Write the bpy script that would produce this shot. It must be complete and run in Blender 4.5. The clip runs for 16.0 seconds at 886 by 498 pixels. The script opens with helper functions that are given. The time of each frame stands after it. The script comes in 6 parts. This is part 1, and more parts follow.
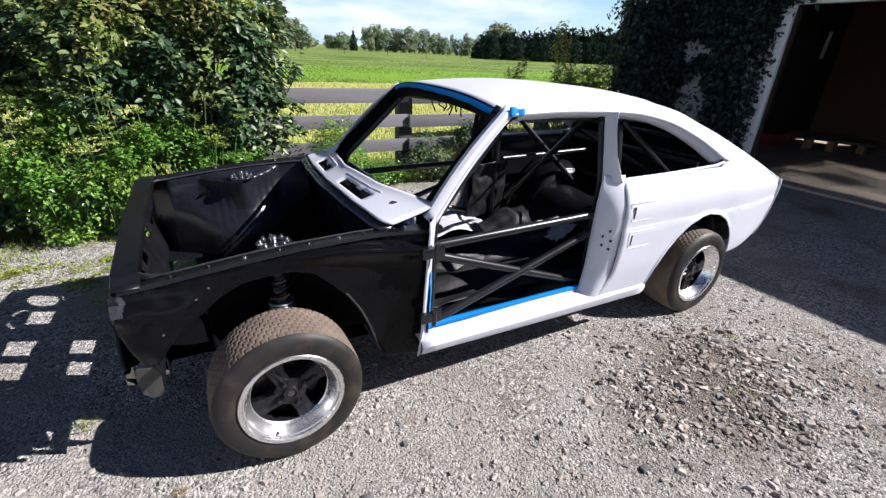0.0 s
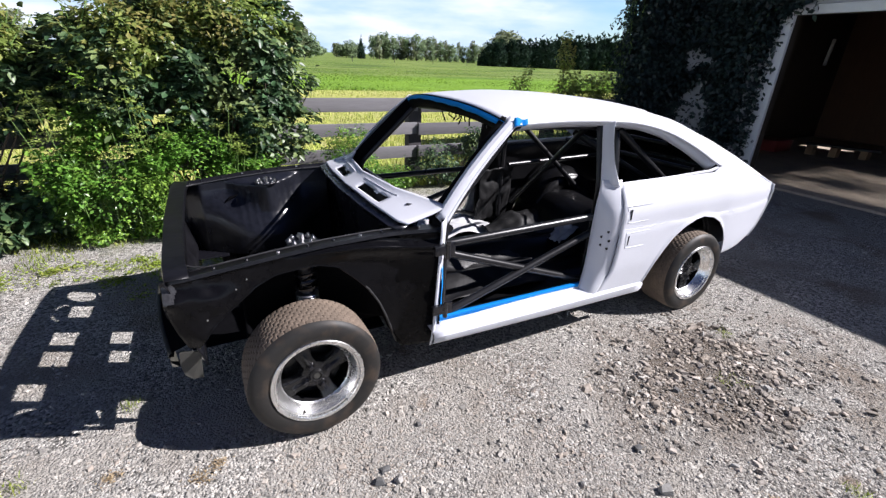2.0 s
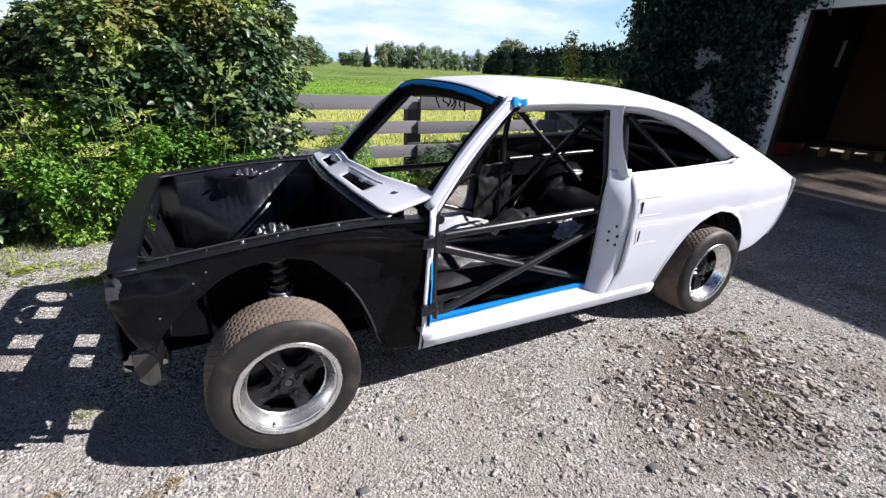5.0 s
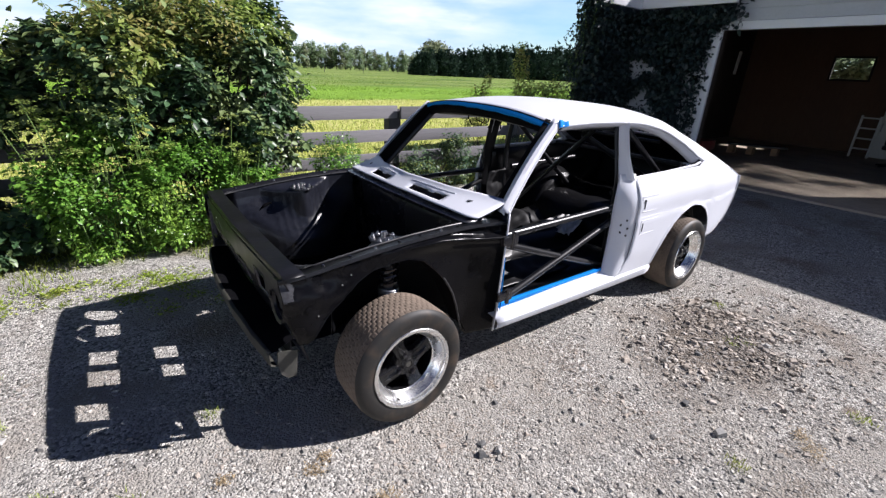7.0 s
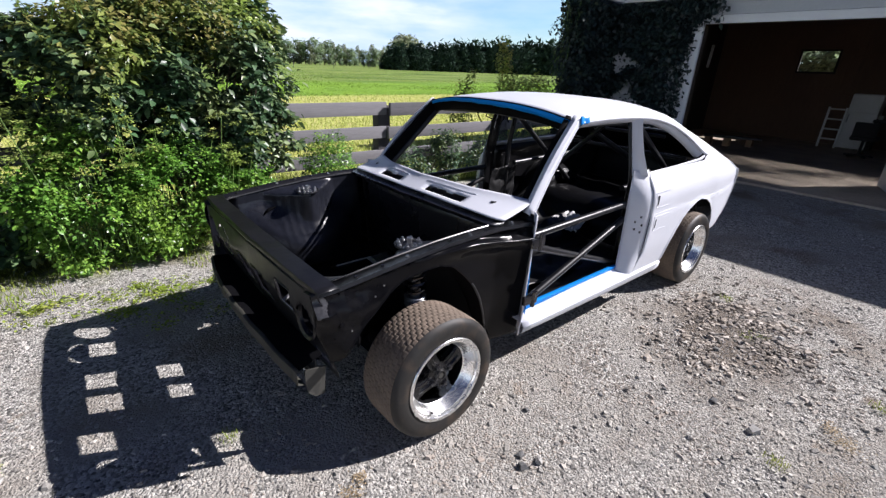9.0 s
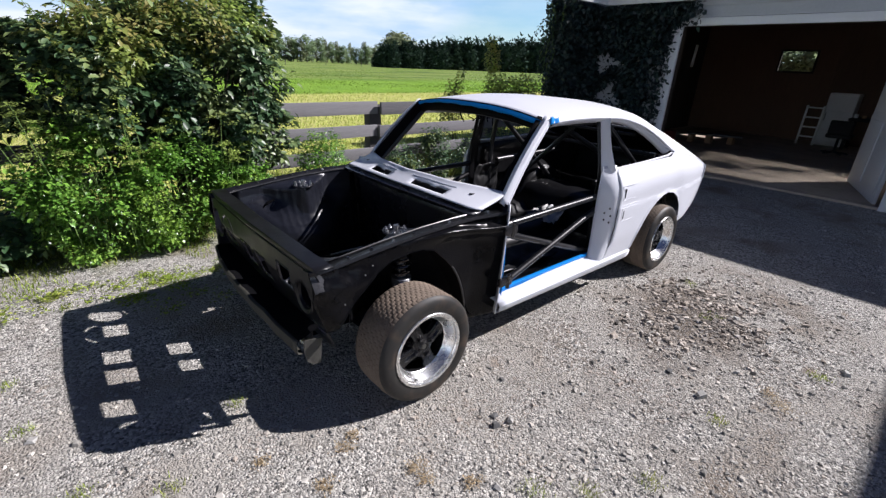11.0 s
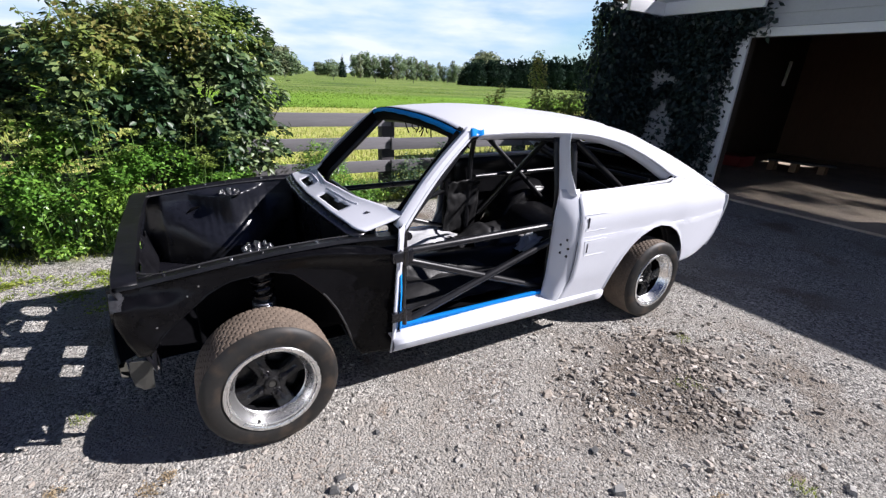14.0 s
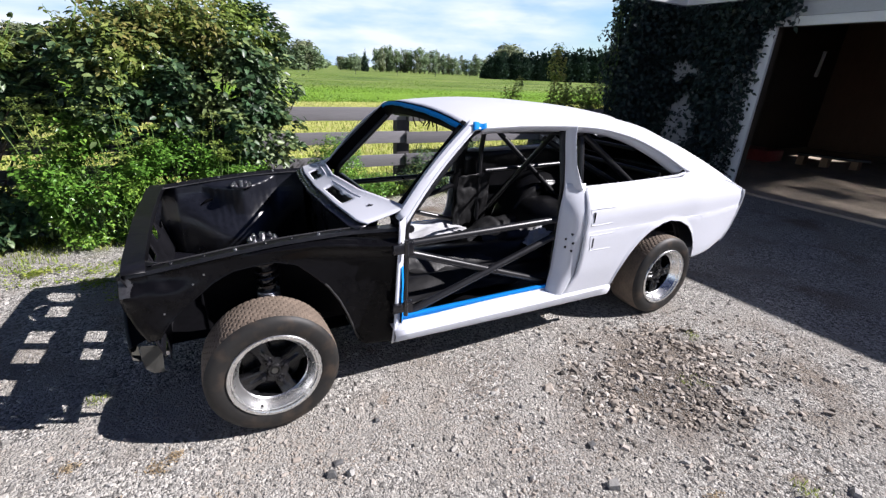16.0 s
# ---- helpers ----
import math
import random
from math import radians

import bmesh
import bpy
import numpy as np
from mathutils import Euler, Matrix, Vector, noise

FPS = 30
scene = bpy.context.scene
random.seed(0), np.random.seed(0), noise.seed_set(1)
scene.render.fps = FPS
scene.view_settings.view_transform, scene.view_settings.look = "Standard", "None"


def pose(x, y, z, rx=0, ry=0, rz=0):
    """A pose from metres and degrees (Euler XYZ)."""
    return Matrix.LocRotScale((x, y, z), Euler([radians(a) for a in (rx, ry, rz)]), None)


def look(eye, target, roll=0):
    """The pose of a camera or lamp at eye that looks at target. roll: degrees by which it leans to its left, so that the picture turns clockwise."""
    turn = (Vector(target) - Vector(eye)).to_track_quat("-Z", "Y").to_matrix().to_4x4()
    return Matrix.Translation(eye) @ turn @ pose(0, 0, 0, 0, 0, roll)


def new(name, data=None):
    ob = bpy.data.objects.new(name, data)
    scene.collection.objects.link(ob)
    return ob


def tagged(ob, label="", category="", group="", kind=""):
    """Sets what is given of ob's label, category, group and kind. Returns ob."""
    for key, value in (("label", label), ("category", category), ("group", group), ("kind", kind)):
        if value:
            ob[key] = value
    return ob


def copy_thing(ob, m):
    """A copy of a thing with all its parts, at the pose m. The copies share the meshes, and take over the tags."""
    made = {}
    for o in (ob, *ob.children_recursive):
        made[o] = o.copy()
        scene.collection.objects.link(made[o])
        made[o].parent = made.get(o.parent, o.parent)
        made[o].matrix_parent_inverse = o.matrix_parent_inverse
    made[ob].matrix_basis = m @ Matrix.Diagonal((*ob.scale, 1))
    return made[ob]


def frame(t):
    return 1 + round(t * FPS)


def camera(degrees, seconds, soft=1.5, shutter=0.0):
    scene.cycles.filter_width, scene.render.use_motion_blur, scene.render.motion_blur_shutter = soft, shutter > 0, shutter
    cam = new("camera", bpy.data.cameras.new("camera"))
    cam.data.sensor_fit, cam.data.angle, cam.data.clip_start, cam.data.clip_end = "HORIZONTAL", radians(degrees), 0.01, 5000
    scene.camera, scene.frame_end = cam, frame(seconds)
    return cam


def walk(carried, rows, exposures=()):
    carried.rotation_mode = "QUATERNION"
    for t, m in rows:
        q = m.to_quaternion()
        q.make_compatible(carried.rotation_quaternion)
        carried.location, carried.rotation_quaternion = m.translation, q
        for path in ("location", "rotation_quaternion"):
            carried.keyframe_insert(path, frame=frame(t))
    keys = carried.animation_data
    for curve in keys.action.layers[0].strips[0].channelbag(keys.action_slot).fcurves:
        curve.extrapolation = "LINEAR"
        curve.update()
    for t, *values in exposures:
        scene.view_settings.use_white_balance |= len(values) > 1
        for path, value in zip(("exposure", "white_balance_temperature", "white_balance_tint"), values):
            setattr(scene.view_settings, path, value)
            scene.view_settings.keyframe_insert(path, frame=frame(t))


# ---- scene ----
cam = camera(89.7, 16.0, soft=1.35)
PATH = [
    (0, (-0.172, -1.377, 1.427), (0.739, 0.206, 0.613), 3.0),
    (0.5, (-0.15, -1.317, 1.421), (0.746, 0.278, 0.612), 2.9),
    (1, (-0.185, -1.34, 1.421), (0.708, 0.26, 0.618), 2.9),
    (1.5, (-0.244, -1.445, 1.464), (0.646, 0.158, 0.667), 2.8),
    (2, (-0.274, -1.523, 1.464), (0.616, 0.084, 0.674), 2.7),
    (2.5, (-0.26, -1.537, 1.469), (0.631, 0.072, 0.684), 2.7),
    (3, (-0.222, -1.506, 1.425), (0.666, 0.108, 0.647), 2.6),
    (5.3, (-0.137, -1.41, 1.333), (0.738, 0.221, 0.575), 2.5),
    (5.5, (-0.198, -1.427, 1.352), (0.686, 0.199, 0.594), 2.5),
    (6, (-0.402, -1.41, 1.39), (0.493, 0.211, 0.634), 2.4),
    (6.5, (-0.613, -1.351, 1.41), (0.446, 0.171, 0.66), 3.6),
    (7, (-0.864, -1.359, 1.436), (0.266, 0.113, 0.69), 2.8),
    (7.5, (-1.019, -1.33, 1.46), (0.148, 0.113, 0.714), 2.4),
    (8, (-0.976, -1.177, 1.433), (0.219, 0.241, 0.683), 2.4),
    (8.2, (-0.936, -1.087, 1.425), (0.266, 0.321, 0.669), 2.5),
    (10.3, (-1.151, -1.326, 1.492), (0.07, 0.061, 0.726), 2.5),
    (10.5, (-1.168, -1.346, 1.503), (0.065, 0.027, 0.732), 2.7),
    (11, (-1.098, -1.358, 1.473), (0.133, 0.018, 0.704), 2.6),
    (11.5, (-0.898, -1.33, 1.444), (0.332, 0.053, 0.687), 2.8),
    (12, (-0.701, -1.325, 1.479), (0.523, 0.07, 0.733), 2.9),
    (12.5, (-0.558, -1.406, 1.475), (0.634, 0.023, 0.742), 3.0),
    (13, (-0.402, -1.506, 1.47), (0.67, 0.019, 0.745), 2.4),
    (13.5, (-0.272, -1.535, 1.421), (0.745, 0.031, 0.704), 3.0),
    (14, (-0.199, -1.613, 1.44), (0.771, -0.018, 0.723), 3.1),
    (14.5, (-0.172, -1.682, 1.456), (0.769, -0.072, 0.734), 2.9),
    (15, (-0.139, -1.711, 1.446), (0.779, -0.091, 0.717), 2.8),
    (15.5, (-0.132, -1.709, 1.449), (0.767, -0.081, 0.713), 2.7),
    (16, (-0.131, -1.675, 1.445), (0.755, -0.044, 0.7), 2.7),
]
LEVEL = [(0, 0.80), (3, 0.79), (6, 0.82), (8.2, 0.79), (10.3, 0.70), (11, 0.63), (12, 0.57), (12.5, 0.58), (13, 0.63), (14, 0.70), (15, 0.73), (16, 0.75)]
walk(cam, [(t, look(eye, target, roll)) for t, eye, target, roll in PATH], [(t, stops + 0.04) for t, stops in LEVEL])

# ---- light ----
SUN = Vector((1.09, -0.60, 1.0)).normalized()
world = bpy.data.worlds.new("sky")
scene.world = world
world.use_nodes = True
wt = world.node_tree
wt.nodes.clear()
w_out = wt.nodes.new("ShaderNodeOutputWorld")
w_bg = wt.nodes.new("ShaderNodeBackground")
w_sky = wt.nodes.new("ShaderNodeTexSky")
w_sky.sky_type = "NISHITA"
w_sky.sun_disc = False
w_sky.sun_elevation = math.asin(SUN.z)
w_sky.sun_rotation = math.atan2(SUN.x, SUN.y)
w_sky.air_density, w_sky.dust_density, w_sky.ozone_density = 1.0, 0.5, 2.5
w_tc = wt.nodes.new("ShaderNodeTexCoord")
w_map = wt.nodes.new("ShaderNodeMapping")
w_map.inputs["Scale"].default_value = (1.6, 1.6, 7.0)
w_noise = wt.nodes.new("ShaderNodeTexNoise")
w_noise.inputs["Scale"].default_value = 1.5
w_noise.inputs["Detail"].default_value = 7
w_noise.inputs["Roughness"].default_value = 0.55
w_ramp = wt.nodes.new("ShaderNodeValToRGB")
w_ramp.color_ramp.elements[0].position = 0.17
w_ramp.color_ramp.elements[1].position = 0.42
w_shade = wt.nodes.new("ShaderNodeTexNoise")
w_shade.inputs["Scale"].default_value = 4.0
w_shade.inputs["Detail"].default_value = 5
w_cloud = wt.nodes.new("ShaderNodeValToRGB")
w_cloud.color_ramp.elements[0].color = (17.5, 23.6, 33.0, 1)
w_cloud.color_ramp.elements[1].color = (28, 30.5, 34.5, 1)
w_cloud.color_ramp.elements[0].position = 0.35
w_cloud.color_ramp.elements[1].position = 0.62
w_mix = wt.nodes.new("ShaderNodeMix")
w_mix.data_type = "RGBA"
wt.links.new(w_tc.outputs["Generated"], w_map.inputs["Vector"])
wt.links.new(w_map.outputs["Vector"], w_noise.inputs["Vector"])
wt.links.new(w_map.outputs["Vector"], w_shade.inputs["Vector"])
wt.links.new(w_noise.outputs["Fac"], w_ramp.inputs["Fac"])
wt.links.new(w_shade.outputs["Fac"], w_cloud.inputs["Fac"])
w_sep = wt.nodes.new("ShaderNodeSeparateXYZ")
wt.links.new(w_tc.outputs["Generated"], w_sep.inputs[0])
w_low = wt.nodes.new("ShaderNodeMapRange")
w_low.inputs["From Min"].default_value, w_low.inputs["From Max"].default_value = 0.17, 0.30
w_low.inputs["To Min"].default_value, w_low.inputs["To Max"].default_value = 1.0, 0.03
wt.links.new(w_sep.outputs[2], w_low.inputs["Value"])
w_side = wt.nodes.new("ShaderNodeVectorMath")
w_side.operation = "DOT_PRODUCT"
w_side.inputs[1].default_value = (0.866, 0.5, 0.0)
wt.links.new(w_tc.outputs["Generated"], w_side.inputs[0])
w_edge = wt.nodes.new("ShaderNodeMath")
w_edge.operation = "MULTIPLY_ADD"
w_edge.inputs[1].default_value = 0.12
wt.links.new(w_noise.outputs["Fac"], w_edge.inputs[0])
wt.links.new(w_side.outputs["Value"], w_edge.inputs[2])
w_clear = wt.nodes.new("ShaderNodeMapRange")
w_clear.inputs["From Min"].default_value, w_clear.inputs["From Max"].default_value = 0.98, 1.02
w_clear.inputs["To Min"].default_value, w_clear.inputs["To Max"].default_value = 1.0, 0.35
wt.links.new(w_edge.outputs[0], w_clear.inputs["Value"])
w_bank = wt.nodes.new("ShaderNodeMath")
w_bank.operation = "MULTIPLY"
wt.links.new(w_ramp.outputs["Color"], w_bank.inputs[0])
wt.links.new(w_clear.outputs["Result"], w_bank.inputs[1])
w_amount = wt.nodes.new("ShaderNodeMath")
w_amount.operation = "MULTIPLY"
wt.links.new(w_bank.outputs[0], w_amount.inputs[0])
wt.links.new(w_low.outputs["Result"], w_amount.inputs[1])
wt.links.new(w_amount.outputs[0], w_mix.inputs["Factor"])
w_blue = wt.nodes.new("ShaderNodeMix")
w_blue.data_type, w_blue.blend_type = "RGBA", "MULTIPLY"
w_blue.inputs["Factor"].default_value = 1.0
w_haze = wt.nodes.new("ShaderNodeMix")
w_haze.data_type = "RGBA"
w_haze.inputs["A"].default_value, w_haze.inputs["B"].default_value = (0.08, 0.20, 0.74, 1), (2.6, 3.7, 4.4, 1)
wt.links.new(w_low.outputs["Result"], w_haze.inputs["Factor"])
wt.links.new(w_haze.outputs["Result"], w_blue.inputs["B"])
wt.links.new(w_sky.outputs["Color"], w_blue.inputs["A"])
wt.links.new(w_blue.outputs["Result"], w_mix.inputs["A"])
wt.links.new(w_cloud.outputs["Color"], w_mix.inputs["B"])
wt.links.new(w_mix.outputs["Result"], w_bg.inputs["Color"])
w_bg.inputs["Strength"].default_value = 0.020
wt.links.new(w_bg.outputs["Background"], w_out.inputs["Surface"])
sun = new("sun", bpy.data.lights.new("sun", "SUN"))
sun.data.energy, sun.data.angle, sun.data.color = 5.0, radians(0.53), (1.0, 0.955, 0.985)
sun.matrix_world = look(SUN * 50, (0, 0, 0))


# ---- materials ----
def mat(name, base, rough=0.6, metal=0.0, vary=0.15, scale=30.0, big=2.0, bump=0.0, bump_scale=None, rand=0.0, island=0.0,
        coat=0.0, tint=None, tint_amount=0.0, spec=0.5, stretch=(1, 1, 1)):
    """A surface whose colour varies at two scales, with fine relief."""
    m = bpy.data.materials.new(name)
    m.use_nodes = True
    nt = m.node_tree
    b = nt.nodes["Principled BSDF"]
    n, l = nt.nodes.new, nt.links.new
    b.inputs["Metallic"].default_value = metal
    b.inputs["Coat Weight"].default_value = coat
    b.inputs["Coat Roughness"].default_value = 0.12
    b.inputs["Specular IOR Level"].default_value = spec
    tc = n("ShaderNodeTexCoord")
    mp = n("ShaderNodeMapping")
    mp.inputs["Scale"].default_value = stretch
    l(tc.outputs["Object"], mp.inputs["Vector"])
    fine, wide = n("ShaderNodeTexNoise"), n("ShaderNodeTexNoise")
    fine.inputs["Scale"].default_value, fine.inputs["Detail"].default_value = scale, 5
    wide.inputs["Scale"].default_value, wide.inputs["Detail"].default_value = big, 3
    l(mp.outputs["Vector"], fine.inputs["Vector"])
    l(mp.outputs["Vector"], wide.inputs["Vector"])
    add = n("ShaderNodeMath")
    add.operation = "ADD"
    l(fine.outputs["Fac"], add.inputs[0])
    l(wide.outputs["Fac"], add.inputs[1])
    last = add.outputs[0]
    if rand or island:
        if rand:
            info = n("ShaderNodeObjectInfo")
            src, amount = info.outputs["Random"], rand
        else:
            info = n("ShaderNodeNewGeometry")
            src, amount = info.outputs["Random Per Island"], island
        ma = n("ShaderNodeMath")
        ma.operation = "MULTIPLY_ADD"
        ma.inputs[1].default_value, ma.inputs[2].default_value = amount * 2, -amount
        l(src, ma.inputs[0])
        ad = n("ShaderNodeMath")
        ad.operation = "ADD"
        l(last, ad.inputs[0])
        l(ma.outputs[0], ad.inputs[1])
        last = ad.outputs[0]
    mr = n("ShaderNodeMapRange")
    mr.inputs["From Min"].default_value, mr.inputs["From Max"].default_value = 0.5, 1.5
    mr.inputs["To Min"].default_value, mr.inputs["To Max"].default_value = 1 - vary, 1 + vary
    mr.clamp = False
    l(last, mr.inputs["Value"])
    mx = n("ShaderNodeMath")
    mx.operation = "MAXIMUM"
    mx.inputs[1].default_value = 0.05
    l(mr.outputs["Result"], mx.inputs[0])
    mul = n("ShaderNodeMix")
    mul.data_type, mul.blend_type = "RGBA", "MULTIPLY"
    mul.inputs["Factor"].default_value = 1.0
    mul.inputs["A"].default_value = (*base, 1)
    comb = n("ShaderNodeCombineColor")
    for k in range(3):
        l(mx.outputs[0], comb.inputs[k])
    l(comb.outputs[0], mul.inputs["B"])
    colour = mul.outputs["Result"]
    if tint:
        tn = n("ShaderNodeTexNoise")
        tn.inputs["Scale"].default_value, tn.inputs["Detail"].default_value = big * 1.7, 4
        l(mp.outputs["Vector"], tn.inputs["Vector"])
        tr = n("ShaderNodeMapRange")
        tr.inputs["From Min"].default_value, tr.inputs["From Max"].default_value = 0.5, 0.7
        tr.inputs["To Max"].default_value = tint_amount
        src = tn.outputs["Fac"]
        if island:
            pa = n("ShaderNodeMath")
            pa.operation = "MULTIPLY_ADD"
            geo = n("ShaderNodeNewGeometry")
            l(geo.outputs["Random Per Island"], pa.inputs[0])
            pa.inputs[1].default_value = 0.3
            s2 = n("ShaderNodeMath")
            s2.operation = "SUBTRACT"
            s2.inputs[1].default_value = 0.15
            l(tn.outputs["Fac"], s2.inputs[0])
            l(s2.outputs[0], pa.inputs[2])
            src = pa.outputs[0]
        l(src, tr.inputs["Value"])
        tm = n("ShaderNodeMix")
        tm.data_type = "RGBA"
        l(tr.outputs["Result"], tm.inputs["Factor"])
        l(colour, tm.inputs["A"])
        tm.inputs["B"].default_value = (*tint, 1)
        colour = tm.outputs["Result"]
    l(colour, b.inputs["Base Color"])
    rr = n("ShaderNodeMapRange")
    rr.inputs["To Min"].default_value, rr.inputs["To Max"].default_value = max(0.02, rough - 0.1), min(1, rough + 0.1)
    l(wide.outputs["Fac"], rr.inputs["Value"])
    l(rr.outputs["Result"], b.inputs["Roughness"])
    if bump:
        bn = n("ShaderNodeTexNoise")
        bn.inputs["Scale"].default_value, bn.inputs["Detail"].default_value = bump_scale or scale, 6
        l(mp.outputs["Vector"], bn.inputs["Vector"])
        bp = n("ShaderNodeBump")
        bp.inputs["Strength"].default_value, bp.inputs["Distance"].default_value = 1.0, bump
        l(bn.outputs["Fac"], bp.inputs["Height"])
        l(bp.outputs["Normal"], b.inputs["Normal"])
    return m


def leaf_mat(name, base, tint, rough=0.45, through_amount=0.35, spec=0.5):
    """Foliage: each leaf its own shade, some light coming through it."""
    m = mat(name, base, rough, vary=0.35, scale=60, big=1.5, island=0.8, tint=tint, tint_amount=0.75, spec=spec)
    nt = m.node_tree
    b, out = nt.nodes["Principled BSDF"], nt.nodes["Material Output"]
    tr = nt.nodes.new("ShaderNodeBsdfTranslucent")
    col = b.inputs["Base Color"].links[0].from_socket
    nt.links.new(col, tr.inputs["Color"])
    mix = nt.nodes.new("ShaderNodeMixShader")
    mix.inputs[0].default_value = through_amount
    nt.links.new(b.outputs[0], mix.inputs[1])
    nt.links.new(tr.outputs[0], mix.inputs[2])
    nt.links.new(mix.outputs[0], out.inputs["Surface"])
    return m


M_WHITE = mat("white_primer_paint", (0.605, 0.62, 0.675), 0.45, vary=0.025, scale=180, big=3, bump=0.0002, bump_scale=400)
M_BLACK = mat("black_paint", (0.007, 0.007, 0.010), 0.28, vary=0.4, scale=60, big=5, bump=0.002, bump_scale=6, spec=0.85)
# Black paint again, sheen lowered so nose and flanges come out darker.
M_NOSE = mat("black_nose_paint_dimmed", (0.008, 0.008, 0.010), 0.34, vary=0.6, scale=40, big=7, bump=0.003, bump_scale=9, spec=0.3)
# Same black paint; the dimmer reflections on the sides are set in here.
M_SIDE_DIM = mat("black_side_paint_dimmed", (0.004, 0.004, 0.005), 0.2, vary=0.5, scale=40, big=4, bump=0.0015, bump_scale=9, spec=0.13)
M_BLACK_IN = mat("black_satin_inside", (0.005, 0.005, 0.006), 0.33, vary=0.4, scale=50, big=6, bump=0.003, bump_scale=14, spec=0.34)
# Bay black with a bluish base that stands in for reflected sky.
M_BAY = mat("black_bay_paint_sky_sheen", (0.010, 0.011, 0.016), 0.3, vary=0.6, scale=50, big=5, bump=0.002, bump_scale=10, spec=0.5)
# Lighter black for edges, with the sun's glint put into the colour.
M_EDGE_GLINT = mat("black_edge_glint", (0.035, 0.035, 0.037), 0.3, vary=0.5, scale=60, big=20)
# Grey that paints the sunlit sheen of the bent nose corner.
M_CORNER_SHEEN = mat("grey_corner_sheen", (0.05, 0.05, 0.054), 0.3, vary=0.6, scale=90, big=20, bump=0.001, bump_scale=60)
M_MATT = mat("matt_black", (0.004, 0.004, 0.005), 0.75, vary=0.4, scale=50, big=6, spec=0.05)
M_SHEET = mat("black_plastic_sheet", (0.014, 0.014, 0.015), 0.42, vary=0.3, scale=50, big=6, bump=0.002, bump_scale=18, spec=0.4)
M_CAGE = mat("black_cage_paint", (0.010, 0.010, 0.012), 0.32, vary=0.2, scale=80, big=8, spec=0.5)
M_RUBBER = mat("tyre_sidewall_rubber", (0.018, 0.017, 0.016), 0.55, vary=0.3, scale=60, big=9, tint=(0.085, 0.058, 0.04), tint_amount=0.45, spec=0.35)
M_TREAD = mat("dusty_tyre_tread", (0.150, 0.115, 0.088), 0.85, vary=0.45, scale=130, big=14, bump=0.001, bump_scale=160)
M_ALLOY = mat("polished_alloy", (0.86, 0.86, 0.85), 0.27, metal=0.95, vary=0.10, scale=150, big=14)
M_SPOKE = mat("black_wheel_centre", (0.010, 0.010, 0.011), 0.24, vary=0.3, scale=60, big=9)
M_STEEL = mat("bare_steel", (0.5, 0.5, 0.51), 0.35, metal=1.0, vary=0.2, scale=90, big=9)
M_TAPE = mat("blue_masking_tape", (0.004, 0.235, 0.70), 0.6, vary=0.12, scale=200, big=9, bump=0.0004, bump_scale=120, spec=0.15)
M_FILM = mat("pale_plastic_film", (0.62, 0.63, 0.65), 0.2, vary=0.1, scale=60, big=9)
M_PLATE = mat("weathered_grey_metal", (0.046, 0.045, 0.04), 0.55, vary=0.3, scale=40, big=5)
M_VAL = mat("dusty_grey_valance", (0.034, 0.033, 0.027), 0.6, vary=0.4, scale=30, big=5)
M_FENCE = mat("dark_stained_timber", (0.155, 0.15, 0.16), 0.8, vary=0.3, scale=30, big=2.5, bump=0.002, rand=0.3, stretch=(0.25, 6, 6))
M_POST = mat("dark_stained_post", (0.06, 0.055, 0.06), 0.85, vary=0.3, scale=30, big=2.5, bump=0.002, stretch=(6, 6, 0.3))
M_BOARD = mat("white_weatherboard_paint", (0.42, 0.435, 0.46), 0.6, vary=0.1, scale=40, big=1.5, bump=0.0008, rand=0.15)
M_TRIM = mat("white_trim_paint", (0.68, 0.69, 0.71), 0.5, vary=0.05, scale=40, big=2)
M_SLAB = mat("garage_concrete", (0.47, 0.39, 0.30), 0.75, vary=0.25, scale=25, big=1.2, bump=0.001, tint=(0.27, 0.21, 0.15), tint_amount=0.6)
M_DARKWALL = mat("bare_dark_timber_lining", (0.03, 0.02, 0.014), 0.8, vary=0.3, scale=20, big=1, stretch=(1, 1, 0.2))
M_PLY = mat("brown_plywood_lining", (0.15, 0.085, 0.052), 0.7, vary=0.2, scale=18, big=1.2, stretch=(1, 1, 0.25))
M_ROOF = mat("dark_roof_iron", (0.05, 0.05, 0.052), 0.6, metal=0.0, vary=0.15, scale=20, big=1)
M_FRIDGE = mat("off_white_enamel", (0.78, 0.78, 0.76), 0.35, vary=0.05, scale=20, big=3)
M_WOOD = mat("raw_pine", (0.42, 0.27, 0.15), 0.7, vary=0.25, scale=30, big=4, rand=0.4)
M_DARKTHING = mat("dark_cloth", (0.02, 0.02, 0.022), 0.8, vary=0.3, scale=30, big=4)
M_STONE = mat("gravel_stone", (0.415, 0.396, 0.362), 0.85, vary=0.42, scale=90, big=0.9, island=0.8, tint=(0.22, 0.17, 0.13), tint_amount=0.7, bump=0.001, bump_scale=200)
M_GRIT = mat("fine_grey_grit", (0.42, 0.40, 0.365), 0.88, vary=0.32, scale=90, big=0.9, island=0.6, tint=(0.235, 0.185, 0.14), tint_amount=0.75)
M_RUBBLE = mat("broken_brown_stone", (0.31, 0.272, 0.232), 0.85, vary=0.5, scale=90, big=6, island=0.8, tint=(0.13, 0.105, 0.08), tint_amount=0.7, bump=0.001, bump_scale=200)
